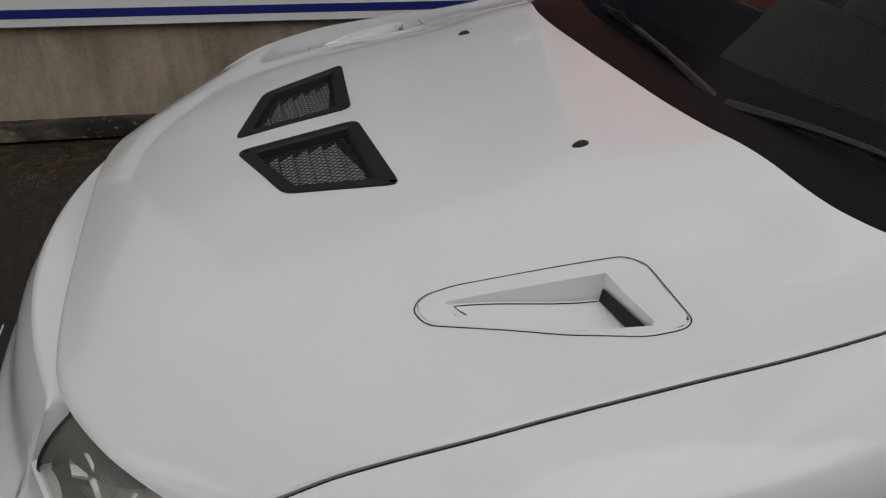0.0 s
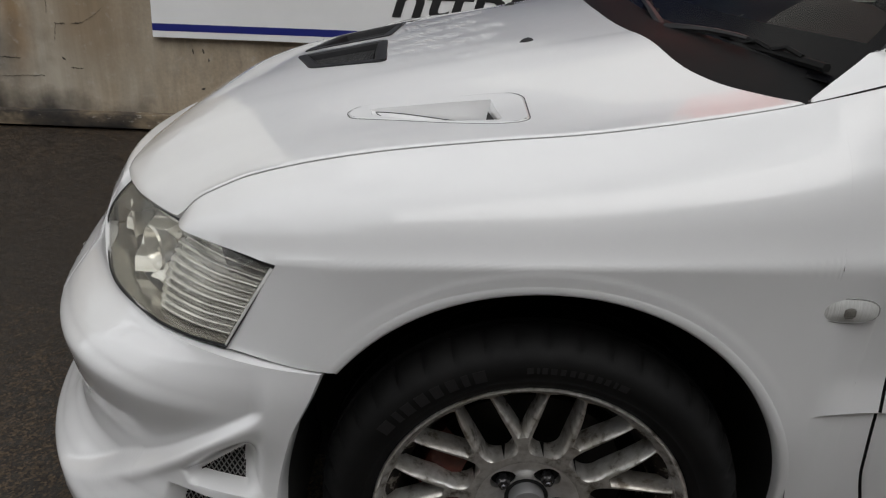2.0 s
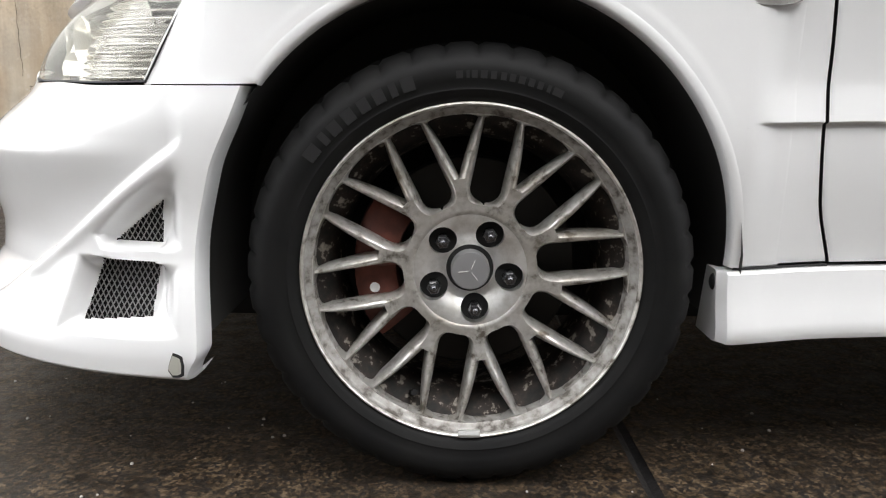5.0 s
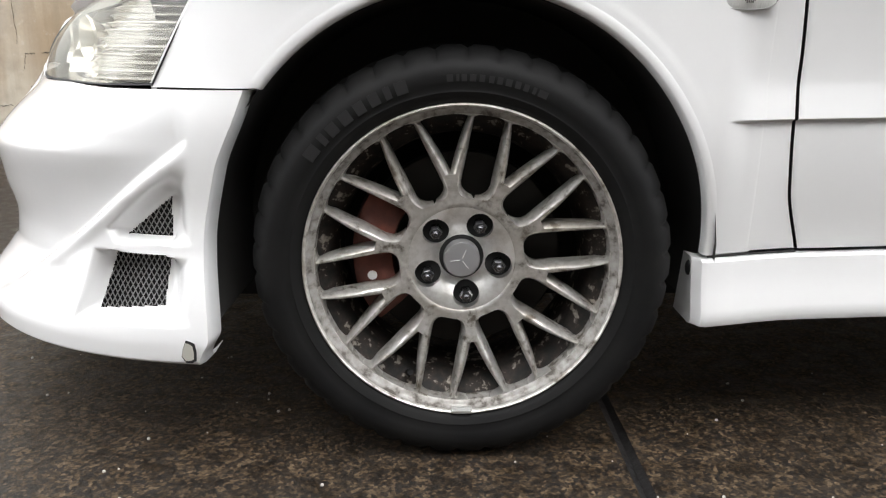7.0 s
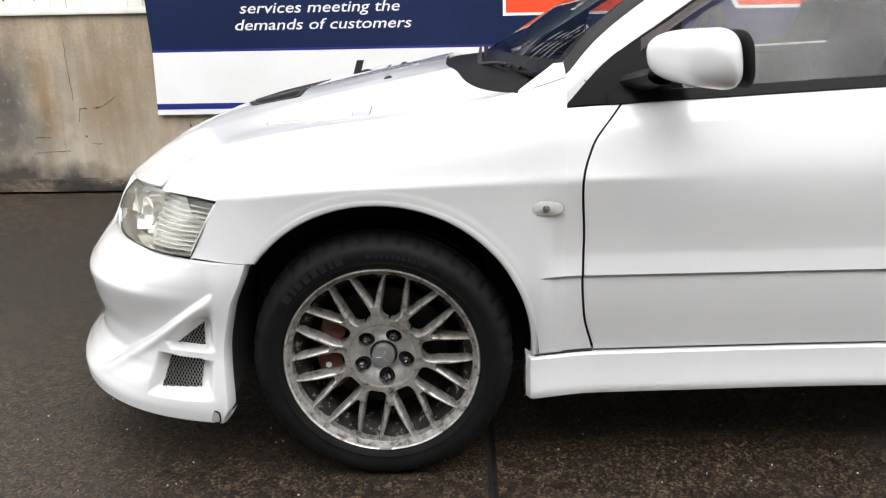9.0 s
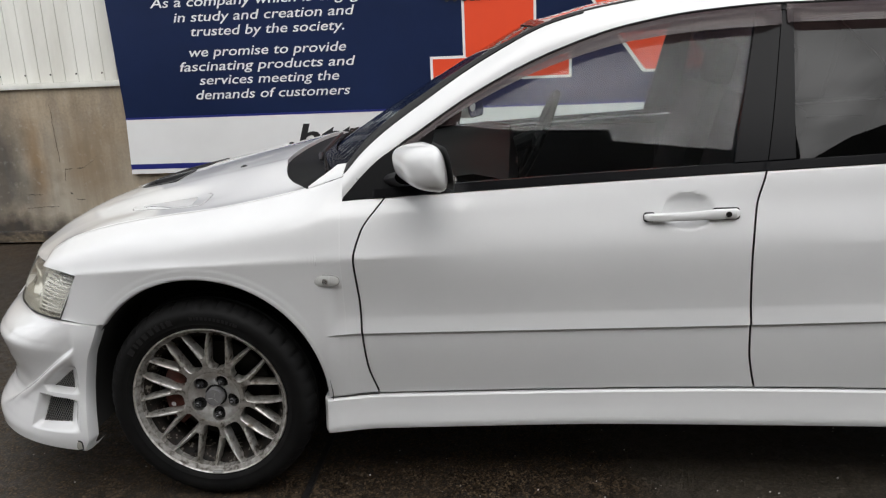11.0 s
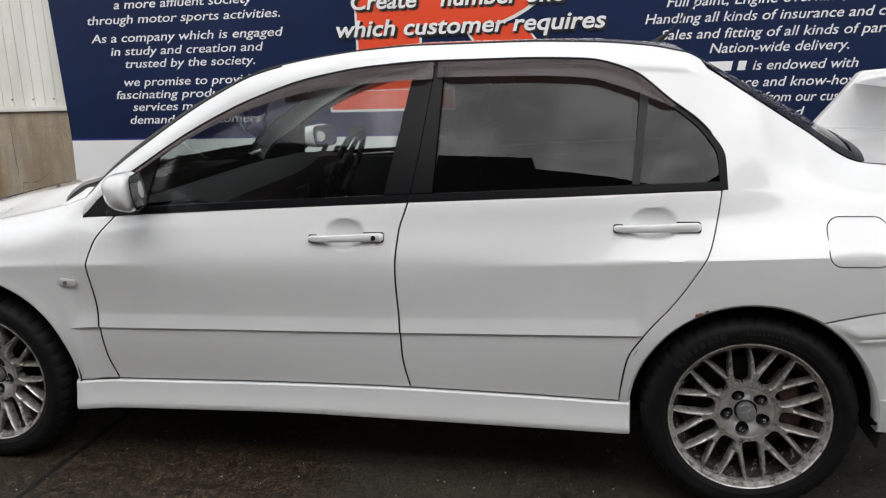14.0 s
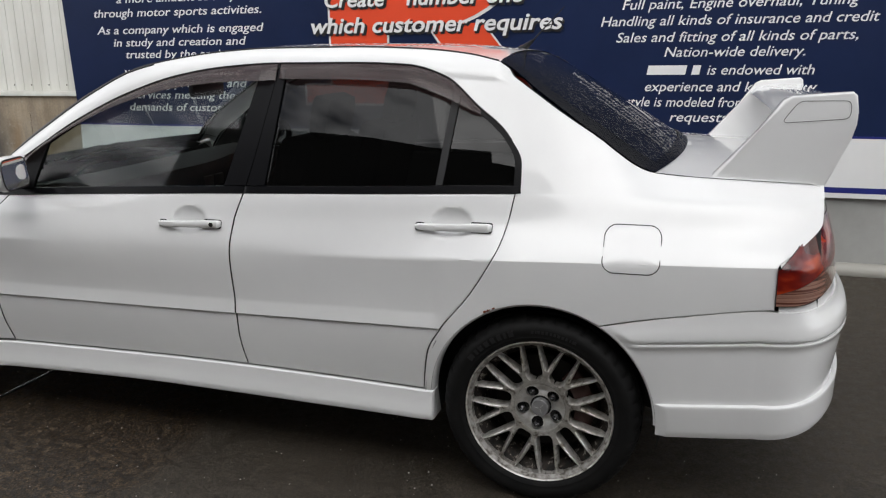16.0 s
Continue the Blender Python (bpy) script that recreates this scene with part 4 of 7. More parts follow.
        def wires(bm):
            clip = shrink(outer, 0.026)
            for sgn in (1, -1):
                for k in range(-60, 60):
                    run = []
                    for t in np.linspace(0, 0.34, 70):
                        x, y = -0.50 + t * 0.8, 0.15 + 0.011 * k + sgn * (t - 0.17) * 0.62
                        if inside(clip, x, y):
                            run.append((x, s * y, bonnet_z(x, y) - 0.012))
                    if len(run) > 2:
                        tube(bm, [run[0], run[len(run) // 2], run[-1]], 0.0008, 3)

        mesh_part("vent_mesh", wires, TRIM, "fine diamond wire mesh", bonnet)

        # side scoop
        rim_line = corner_round(SCOOP, 0.012, 3)
        mouth = [(-0.271, 0.532), (-0.081, 0.550), (-0.066, 0.652), (-0.154, 0.630), (-0.217, 0.596), (-0.267, 0.558)]

        def seam(bm):
            grid(bm, [[(x, s * y, bonnet_z(x, y) + dz) for x, y in shrink(rim_line, d)] for d, dz in ((-0.0008, 0.0003), (0.0, 0.0006), (0.0008, 0.0004))], closed=True)

        mesh_part("scoop_seam", seam, GAP, "", bonnet)

        far_y = curve((-0.271, 0.532), (-0.066, 0.5515))
        near_y = curve((-0.271, 0.556), (-0.217, 0.596), (-0.154, 0.630), (-0.066, 0.652))

        def floor_z(x, y):
            k = smooth(-0.29, -0.07, x)
            side_ = max(0.0, min(1.0, (near_y(x) - y) / (near_y(x) - far_y(x))))
            return bonnet_z(x, y) - 0.001 - 0.032 * k * smooth(-0.10, 0.08, side_)

        def insert(bm):
            rings = [[(x, s * y, bonnet_z(x, y) + dz) for x, y in shrink(rim_line, d)] for d, dz in ((0.0012, -0.006), (0.0012, 0.0006), (0.003, 0.0018))]
            grid(bm, rings, closed=True)
            # flat land from the seam to the mouth, then walls and a sloping floor
            n = 40
            land = resample(shrink(rim_line, 0.003), n)
            edge = resample(mouth, n)
            k0 = min(range(n), key=lambda i: (Vector(land[i]) - Vector(edge[0])).length)
            land = land[k0:] + land[:k0]
            grid(bm, [[(x * (1 - t) + ex * t, s * (y * (1 - t) + ey * t), bonnet_z(x * (1 - t) + ex * t, y * (1 - t) + ey * t) + 0.0018) for (x, y), (ex, ey) in zip(land, edge)] for t in (0, 0.35, 0.7, 1.0)], closed=True)
            low = resample(shrink(mouth, 0.003), n)
            grid(bm, [[(x, s * y, bonnet_z(x, y) + 0.0018) for x, y in edge], [(x, s * y, floor_z(x, y)) for x, y in low]], closed=True)
            rows = []
            for u in np.linspace(0, 1, 30):
                row = []
                for v in np.linspace(0, 1, 12):
                    x = -0.270 + (0.189 + 0.013 * v) * u
                    y = far_y(x) + (near_y(x) - far_y(x)) * v
                    row.append((x, s * y, floor_z(x, y)))
                rows.append(row)
            grid(bm, rows)

        mesh_part("scoop", insert, PAINT, "white recessed bonnet scoop", bonnet)

        def flap_line(bm):
            pts = [(x, far_y(x) + 0.006) for x in np.linspace(-0.088, -0.262, 14)] + [(-0.258, 0.548), (-0.252, 0.556)]
            tube(bm, [(x, s * y, floor_z(x, y) + 0.0004) for x, y in pts], 0.0009, 4)

        mesh_part("flap_line", flap_line, GAP, "", bonnet)

        def slot(bm):
            a, b = Vector((-0.0835, 0.555)), Vector((-0.0705, 0.646))
            top = [(p.x - 0.001, s * p.y, bonnet_z(p.x, p.y) - d) for p, d in ((a, 0.015), (b, 0.008))]
            low = [(p.x - 0.004, s * p.y, floor_z(p.x, p.y) + 0.0005) for p in (a, b)]
            grid(bm, [top, low])

        mesh_part("scoop_slot", slot, GAP, "dark slot at the scoop's end", bonnet)

        def nozzle(bm):
            rows = []
            for i in range(7):
                a = math.pi / 2 * i / 6
                rows.append([(-0.012 + 0.013 * math.cos(a) * math.cos(q) + (0.004 * math.sin(a)), s * 0.299 + 0.008 * math.cos(a) * math.sin(q), 0.929 + 0.010 * math.sin(a)) for q in (2 * math.pi * k / 14 for k in range(14))])
            grid(bm, rows, closed=True)

        mesh_part("washer_nozzle", nozzle, TRIM, "black washer nozzle", bonnet)
    return bonnet


def resample(poly, n):
    """n points at even steps round a closed outline."""
    pts = [Vector(p) for p in poly] + [Vector(poly[0])]
    run = [0.0]
    for a, b in zip(pts, pts[1:]):
        run.append(run[-1] + (b - a).length)
    out = []
    for i in range(n):
        d = run[-1] * i / n
        k = max(j for j in range(len(pts) - 1) if run[j] <= d)
        t = (d - run[k]) / max(1e-9, run[k + 1] - run[k])
        p = pts[k].lerp(pts[k + 1], t)
        out.append((p.x, p.y))
    return out


RAIL_LOW = curve((2.20, 1.362), (2.263, 1.343), (2.44, 1.325))


def rear_pillar(x, z):
    """The side's skin where the roof rail runs out into the rear pillar."""
    if x < 2.44 and z > RAIL_LOW(x):
        zd, zo, hd, ho = RAIL_LOW(x), RAIL_Z(x), window_side(x, RAIL_LOW(x)), RAIL_H(x)
        t = min(1.0, max(0.0, (z - zd) / (zo - zd))) ** 1.11
        return hd + (ho - hd) * t ** 1.6
    a = smooth(2.60, 2.75, x)
    return (1 - a) * min(window_side(x, z), side(x, z) + 0.03) + a * side(x, z) if z > BELT_Z(x) else side(x, z)


HANDLES = ((1.262, 1.510, 0.846), (2.218, 2.466, 0.884))


def build_side(s):
    near = s < 0

    def fender(bm):
        cut = curve((-0.54, 0.711), (-0.48, 0.713), (-0.42, 0.712), (-0.364, 0.708))
        lamp_z = curve((-0.448, 0.566), (-0.404, 0.640), (-0.364, 0.708))

        def flared(x, z):
            q = math.hypot(x / 0.362, max(0.0, z - 0.335) / 0.370)
            return side(x, z) + 0.0009 * smooth(1.09, 1.07, q) * smooth(0.50, 0.60, z) - 0.0005 * smooth(0.4302, 0.4312, x)

        def sheet(xs, bottom, top, nv, ends, line=None):
            rows = []
            for k, x in enumerate(xs):
                zb, zt = bottom(x), top(x)
                row = []
                for v in [(z - zb) / (zt - zb) for z in levels(zb, zt, line(x), nv)] if line else spread(nv):
                    z = zb + (zt - zb) * v
                    e = 0.0015 if v in (0.0, 1.0) else 0.0
                    row.append((x, s * (flared(x, z) - e), z))
                row = [(x, row[0][1] - s * 0.012, zb)] + row + [(x, row[-1][1] - s * 0.004, zt - 0.014)]
                rows.append(row)
            if ends:
                r = rows[-1]
                rows[-1] = [(a, b - s * 0.0015, c) for a, b, c in r]
                rows.append([(a, b - s * 0.014, c) for a, b, c in r])
            grid(bm, rows)

        low = lambda x: max(F_TOP(x), 0.5675) if x < 0 else max(F_TOP(x) if x < 0.362 else 0.0, SILL_Z(max(x, 0.352)) + 0.001)
        high = lambda x: BONNET_GAP_Z(x) - 0.0025
        sheet(list(np.linspace(-0.538, -0.364, 30)), cut, high, 14, False)
        sheet(list(np.linspace(-0.447, -0.364, 18)), flat(0.5675), lambda x: lamp_z(x), 24, False)
        ang = [-0.364] + [-0.362 * math.cos(a) for a in np.linspace(0.0, math.pi * 0.985, 110)] + [0.3617, 0.3625]
        sheet(ang, low, high, 44, False)
        sheet(list(np.linspace(0.3625, 0.430, 18)) + [0.4312, 0.4335], low, high, 60, False, CREASE_Z)
        panel(bm, s, flat(0.430), FRONT_GAP, low, BELT_Z, 14, 60, open_left=True, line=CREASE_Z)
        # turned-in wheel arch edge
        rows = []
        for i in range(61):
            a = radians(141.0 - 143.0 * i / 60)
            x, z = 0.362 * math.cos(a), 0.335 + 0.370 * math.sin(a)
            h = flared(x, z)
            rows.append([(x * k, s * (h - d), 0.335 + (z - 0.335) * k) for k, d in ((1.038, 0.0003), (1.030, -0.0006), (1.007, -0.0008), (0.999, 0.0006), (0.993, 0.004), (0.990, 0.018))])
        grid(bm, rows)

    fend = mesh_part("front_fender", fender, [PAINT, GAP], "white front fender")

    def marker(bm):
        rows = []
        for r in (1.0, 0.93, 0.75, 0.45, 0.02):
            rows.append([(0.384 + 0.039 * r * math.copysign(abs(math.cos(q)) ** 0.75, math.cos(q)), s * (side(0.384, 0.689) + 0.002 + 0.0045 * (1 - r * r)), 0.689 + 0.0165 * r * math.copysign(abs(math.sin(q)) ** 0.8, math.sin(q))) for q in (2 * math.pi * k / 28 for k in range(28))])
        rows.insert(0, [(x, y - s * 0.012, z) for x, y, z in rows[0]])
        grid(bm, rows, closed=True)

    lampm = mesh_part("side_marker", marker, SIDELENS, "clear oval side repeater lamp", fend)

    def marker_ring(bm):
        turn = [2 * math.pi * k / 28 for k in range(29)]
        tube(bm, [(0.384 + 0.0398 * math.copysign(abs(math.cos(q)) ** 0.75, math.cos(q)), s * (side(0.384, 0.689) + 0.0012), 0.689 + 0.0172 * math.copysign(abs(math.sin(q)) ** 0.8, math.sin(q))) for q in turn], 0.0013, 5)

    mesh_part("marker_seal", marker_ring, SLAT, "grey seal round the lamp", lampm)

    def marker_bulb(bm):
        for i in range(6):
            for k in range(6):
                x, z = 0.3775 + 0.0026 * i, 0.6815 + 0.0026 * k
                if (x - 0.384) ** 2 + (z - 0.688) ** 2 < 0.0088 ** 2:
                    y = side(0.384, 0.689) + 0.0072
                    bm.faces.new([bm.verts.new((x + a, s * y, z + b)) for a, b in ((-0.0010, -0.0010), (0.0010, -0.0010), (0.0010, 0.0010), (-0.0010, 0.0010))])

    mesh_part("bulb_prisms", marker_bulb, LAMPGREY, "darker ribbed bulb window", lampm)

    def doors(name, xl, xr, handle):
        hx0, hx1, hz = handle
        cx, cz = 0.5 * (hx0 + hx1) - 0.008, hz + 0.004

        def dent(x, z):
            q = ((x - cx) / 0.068) ** 2 + ((z - cz) / (0.056 if z > cz else 0.036)) ** 2
            return 0.026 * max(0.0, 1 - q) ** 0.7

        d = mesh_part(name, lambda bm: panel(bm, s, xl, xr, SILL_Z, BELT_Z, 120, 90, dent=dent, line=CREASE_Z), [PAINT, GAP], "white door panel")

        def grip(bm):
            rows = []
            n = 26
            for i in range(n + 1):
                t = i / n
                x = hx0 + (hx1 - hx0) * t
                lock = t > 0.72
                hh = 0.0100 + 0.0045 * t if not lock else 0.0140
                if t in (0.0, 1.0):
                    hh *= 0.6
                zc = hz + 0.006 * t
                base = side(x, zc)
                out = 0.018 + (0.008 * math.sin(math.pi * min(1, t / 0.72)) if not lock else 0.001)
                if t in (0.0, 1.0):
                    out = 0.012
                ring = []
                for k in range(12):
                    q = 2 * math.pi * k / 12
                    cy, sz = math.cos(q), math.sin(q)
                    depth = 0.010
                    ring.append((x, s * (base + out - depth + depth * math.copysign(abs(cy) ** 0.6, cy)), zc + hh * math.copysign(abs(sz) ** 0.6, sz)))
                rows.append(ring)
            vv = grid(bm, rows, closed=True)
            bm.faces.new(vv[0])
            bm.faces.new(vv[-1][::-1])

        mesh_part("door_handle", grip, PAINT, "white pull handle", d)

        for x0, x1, h in ((hx0 - 0.002, hx0 + 0.030, 0.0125), (hx1 - 0.07, hx1 + 0.002, 0.0155)):

            def gasket(bm):
                out = rounded(0.5 * (x0 + x1), hz + 0.005 * (x0 > hx0), x1 - x0, 2 * h, 0.008)
                bm.faces.new([bm.verts.new((x, s * (side(x, z) + 0.003), z)) for x, z in out])

            mesh_part("handle_gasket", gasket, GAP, "", d)
        if name == "front_door":

            def lock(bm):
                m = Matrix.Translation((hx1 - 0.03, s * (side(hx1, hz) + 0.0185), hz + 0.006)) @ Euler((math.pi / 2, 0, 0)).to_matrix().to_4x4()
                bmesh.ops.create_cone(bm, segments=16, radius1=0.008, radius2=0.007, depth=0.003, cap_ends=True, matrix=m)

            mesh_part("key_lock", lock, STEEL, "round metal key lock", d)
        return d

    fd = doors("front_door", FRONT_GAP, MID_GAP, HANDLES[0])
    rd = doors("rear_door", MID_GAP, REAR_GAP, HANDLES[1])

    # windows: black belt moulding, frame, glass and visors
    belt_in = lambda x: BELT_Z(x) + 0.022
    top_in = lambda x: DOOR_TOP(x) - 0.016
    b_front, b_rear = curve((0.95, 1.497), (1.33, 1.576), (1.386, 1.588)), curve((0.95, 1.660), (1.386, 1.684))
    mesh_part("belt_moulding", lambda bm: panel(bm, s, flat(0.52), MID_GAP, BELT_Z, belt_in, 60, 4, off=0.004, gap=0.0, surface=window_side), GLOSSBLACK, "black belt moulding", fd)
    mesh_part("belt_moulding", lambda bm: panel(bm, s, MID_GAP, flat(2.54), BELT_Z, belt_in, 60, 4, off=0.004, gap=0.0005, surface=window_side), GLOSSBLACK, "black belt moulding", rd)
    mesh_part("mirror_sail", lambda bm: panel(bm, s, flat(0.434), curve((0.90, 0.655), (1.10, 0.70)), lambda x: BELT_Z(x) - 0.002 + 0.003 * smooth(0.434, 0.45, x), lambda x: DOOR_TOP(x) + 0.011 * smooth(0.430, 0.447, x) * smooth(0.58, 0.50, x), 24, 10, off=0.001, gap=0.0, surface=window_side), COWL, "black triangular mirror base", fd)
    mesh_part("window_frame", lambda bm: panel(bm, s, flat(0.66), lambda z: MID_GAP(z), top_in, DOOR_TOP, 60, 4, off=-0.001, gap=0.0, surface=window_side), GLOSSBLACK, "", fd)
    mesh_part("window_frame", lambda bm: panel(bm, s, lambda z: MID_GAP(z), flat(2.50), top_in, DOOR_TOP, 60, 4, off=-0.001, gap=0.0, surface=window_side), GLOSSBLACK, "", rd)
    for door, x0, x1 in ((fd, 0.60, 1.652), (rd, 1.655, 2.50)):

        def seal(bm):
            tube(bm, [(x, s * (window_side(x, DOOR_TOP(x)) + 0.003), DOOR_TOP(x) + 0.0005) for x in np.linspace(x0, x1, 50)], 0.0028, 5)

        mesh_part("roof_seal", seal, GAP, "black rubber seal", door)

    mesh_part("pillar_film", lambda bm: panel(bm, s, b_front, MID_GAP, belt_in, top_in, 6, 16, off=-0.002, gap=0.001, surface=window_side), GLOSSBLACK, "gloss black pillar film", fd)
    mesh_part("pillar_film", lambda bm: panel(bm, s, MID_GAP, b_rear, belt_in, top_in, 6, 16, off=-0.002, gap=0.001, surface=window_side), GLOSSBLACK, "gloss black pillar film", rd)
    mesh_part("window_divider", lambda bm: panel(bm, s, curve((0.98, 2.268), (1.26, 2.293)), curve((0.98, 2.290), (1.26, 2.318)), belt_in, top_in, 4, 10, off=-0.001, gap=0.0, surface=window_side), TRIM, "", rd)
    mesh_part("window_edge", lambda bm: panel(bm, s, lambda z: LIGHT_REAR(z) - 0.022, LIGHT_REAR, lambda x: 1.0, lambda x: 1.30, 4, 26, off=-0.001, gap=0.0, surface=window_side), GLOSSBLACK, "", rd)

    def pane(name, xl, xr, mat, parent, label):
        g = mesh_part(name, lambda bm: panel(bm, s, xl, xr, lambda x: BELT_Z(x) + 0.012, lambda x: DOOR_TOP(x) - 0.008, 40, 16, off=-0.008, lip=0, gap=0.0, surface=window_side), mat, label, parent)
        g.visible_shadow = False
        return g

    pane("window_glass", flat(0.62), lambda z: b_front(z) + 0.004, GLASS, fd, "clear greenish front door glass")
    pane("window_glass", lambda z: b_rear(z) - 0.004, flat(2.292), PRIVACY, rd, "dark tinted rear door glass")
    pane("quarter_glass", flat(2.29), lambda z: min(LIGHT_REAR(z) - 0.006, 2.545), PRIVACY, rd, "dark tinted quarter glass")

    def visor(x0, x1, low):
        def shape(bm):
            rows = []
            n = 60
            for i in range(n + 1):
                x = x0 + (x1 - x0) * i / n
                zt, zb = DOOR_TOP(x) - 0.003, low(x)
                end = min(1.0, min(i, n - i) / 2.5)
                rows.append([(x, s * (window_side(x, zt + (zb - zt) * t) + 0.004 + end * 0.022 * math.sin(min(1.0, t * 1.25) * math.pi / 2)), zt + (zb - zt) * t) for t in (0, 0.1, 0.25, 0.45, 0.7, 0.85, 1.0)])
            grid(bm, rows)

        return shape

    low1 = curve((0.58, 1.005), (0.68, 1.078), (0.822, 1.160), (1.043, 1.252), (1.249, 1.303), (1.445, 1.323), (1.65, 1.330))
    low2 = curve((1.66, 1.335), (1.905, 1.333), (2.13, 1.322), (2.248, 1.288), (2.365, 1.240), (2.40, 1.222))
    v1 = mesh_part("wind_visor", visor(0.60, 1.648, low1), VISOR, "smoked acrylic window visor", fd)
    v2 = mesh_part("wind_visor", visor(1.662, 2.395, low2), VISOR, "smoked acrylic window visor", rd)
    v1.visible_shadow = v2.visible_shadow = False

    def quarter(bm):
        lower = curve((2.80, 0.622), (2.822, 0.629), (3.03, 0.672), (3.27, 0.708), (3.42, 0.716))
        bottom = lambda x: R_TOP(x) if x < 2.81 else max(lower(x), R_TOP(x))
        left = lambda z: REAR_GAP(z)
        lampx = curve((0.60, 3.282), (0.830, 3.284), (0.872, 3.340), (0.938, 3.402), (0.99, 3.405), (1.0, 3.405))
        tailx = lambda z: 3.283 if z < 0.830 else lampx(z)
        panel(bm, s, left, tailx, bottom, lambda x: BELT_Z(x) + 0.0005, 120, 60, gap=0.001, flush="t", line=EDGE_Z)
        panel(bm, s, lambda z: 2.263 if z > 1.345 else LIGHT_REAR(z) if z > 0.99 else 2.53, flat(3.405), lambda x: BELT_Z(x) - 0.0015, lambda x: RAIL_Z(x) if x < 2.43 else TOP_Z(x) + 0.002, 110, 60, gap=0.0, lip=0.02, surface=rear_pillar, open_left=True, flush="brt")
        # strip between the door's edge and the arch
        panel(bm, s, REAR_GAP, R_FRONT, flat(0.335), flat(0.63), 8, 40, gap=0.0022, lip=0, off=0.0006)
        rows = []
        for i in range(61):
            a = radians(184 - 186 * i / 60)
            x, z = 2.625 + 0.356 * math.cos(a), 0.312 + 0.362 * math.sin(a)
            if z < 0.30:
                continue
            h = side(x, z)
            rows.append([(2.625 + (x - 2.625) * k, s * (h - d), 0.312 + (z - 0.312) * k) for k, d in ((1.004, 0.0005), (0.995, 0.003), (0.985, 0.008), (0.982, 0.05))])
        grid(bm, rows)

    q = mesh_part("rear_quarter", quarter, [PAINT, GAP], "white rear quarter panel")
    if near:
        c = rounded(2.889, 0.855, 0.162, 0.128, 0.035, 8)

        def seamline(bm):
            grid(bm, [[(x, s * (side(x, z) + dy), z) for x, z in shrink(c, d)] for d, dy in ((-0.0015, 0.0003), (-0.0005, 0.0010), (0.0012, 0.0010))], closed=True)

        mesh_part("flap_seam", seamline, GAP, "", q)

        def flap(bm):
            rows = [[(x, s * (side(x, z) + dy), z) for x, z in shrink(c, d)] for d, dy in ((0.0012, 0.0004), (0.002, 0.0016))]
            cx, cz = 2.889, 0.855
            inner = shrink(c, 0.002)
            for t in (0.25, 0.5, 0.75, 0.97):
                rows.append([(x + (cx - x) * t, s * (side(x + (cx - x) * t, z + (cz - z) * t) + 0.0016), z + (cz - z) * t) for x, z in inner])
            grid(bm, rows, closed=True)

        mesh_part("fuel_flap", flap, PAINT, "white fuel filler flap", q)

        def rusty(bm):
            rnd = random.Random(7)
            for i in range(9):
                a = radians(112 + rnd.random() * 9)
                x, z = 2.625 + 0.360 * math.cos(a), 0.312 + 0.368 * math.sin(a)
                bmesh.ops.create_icosphere(bm, subdivisions=1, radius=0.002 + 0.003 * rnd.random(), matrix=Matrix.Translation((x, s * (side(x, z) - 0.0005), z)))

        mesh_part("rust_blister", rusty, RUST, "rust spots on the arch edge", q)

    # sill
    def sill(bm):
        rows = []
        n = 50
        for i in range(n + 1):
            x = 0.352 + (2.262 - 0.352) * max(0.0, (i - 2) / (n - 2)) + (0, 0.004, 0.012)[min(i, 2)]
            base = side(x, 0.335)
            e = -0.014 if i == 0 else -0.004 if i in (1, n) else 0.0
            zt = SILL_Z(x) - 0.003
            zb = SILL_FOOT(x)
            sec = ((-0.03, zt), (0.006, zt), (0.011, zt - 0.004), (0.014, zt - 0.03), (0.018, zt - 0.055), (0.024, zb + 0.026), (0.0255, zb + 0.010), (0.022, zb + 0.002), (0.012, zb), (-0.06, zb))
            rows.append([(x, s * (base + d + e), z) for d, z in sec])
        vv = grid(bm, rows)
        # closed ends, slanting inwards
        for r, step in ((vv[0], -0.006), (vv[-1], 0.004)):
            end = [bm.verts.new((p.co.x + step, p.co.y - s * 0.008, p.co.z)) for p in r]
            for i in range(len(r) - 1):
                bm.faces.new((r[i], r[i + 1], end[i + 1], end[i]))
            bm.faces.new(end)

    skirt = mesh_part("side_sill", sill, PAINT, "white side skirt")
    mesh_part("sill_seam", lambda bm: tube(bm, [(x, s * (side(x, SILL_Z(x)) + 0.0004), SILL_Z(x) - 0.0008) for x in np.linspace(0.366, FRONT_GAP(0.33), 12)], 0.0016, 5), GAP, "", skirt)
    zp = SILL_Z(0.352) - 0.022
    mesh_part("end_clip", lambda bm: bmesh.ops.create_uvsphere(bm, u_segments=12, v_segments=8, radius=0.011, matrix=Matrix.Translation((0.347, s * (side(0.352, 0.335) - 0.022), zp)) @ Matrix.Diagonal((0.6, 0.8, 1.15, 1))), TRIM, "black plastic clip", skirt)

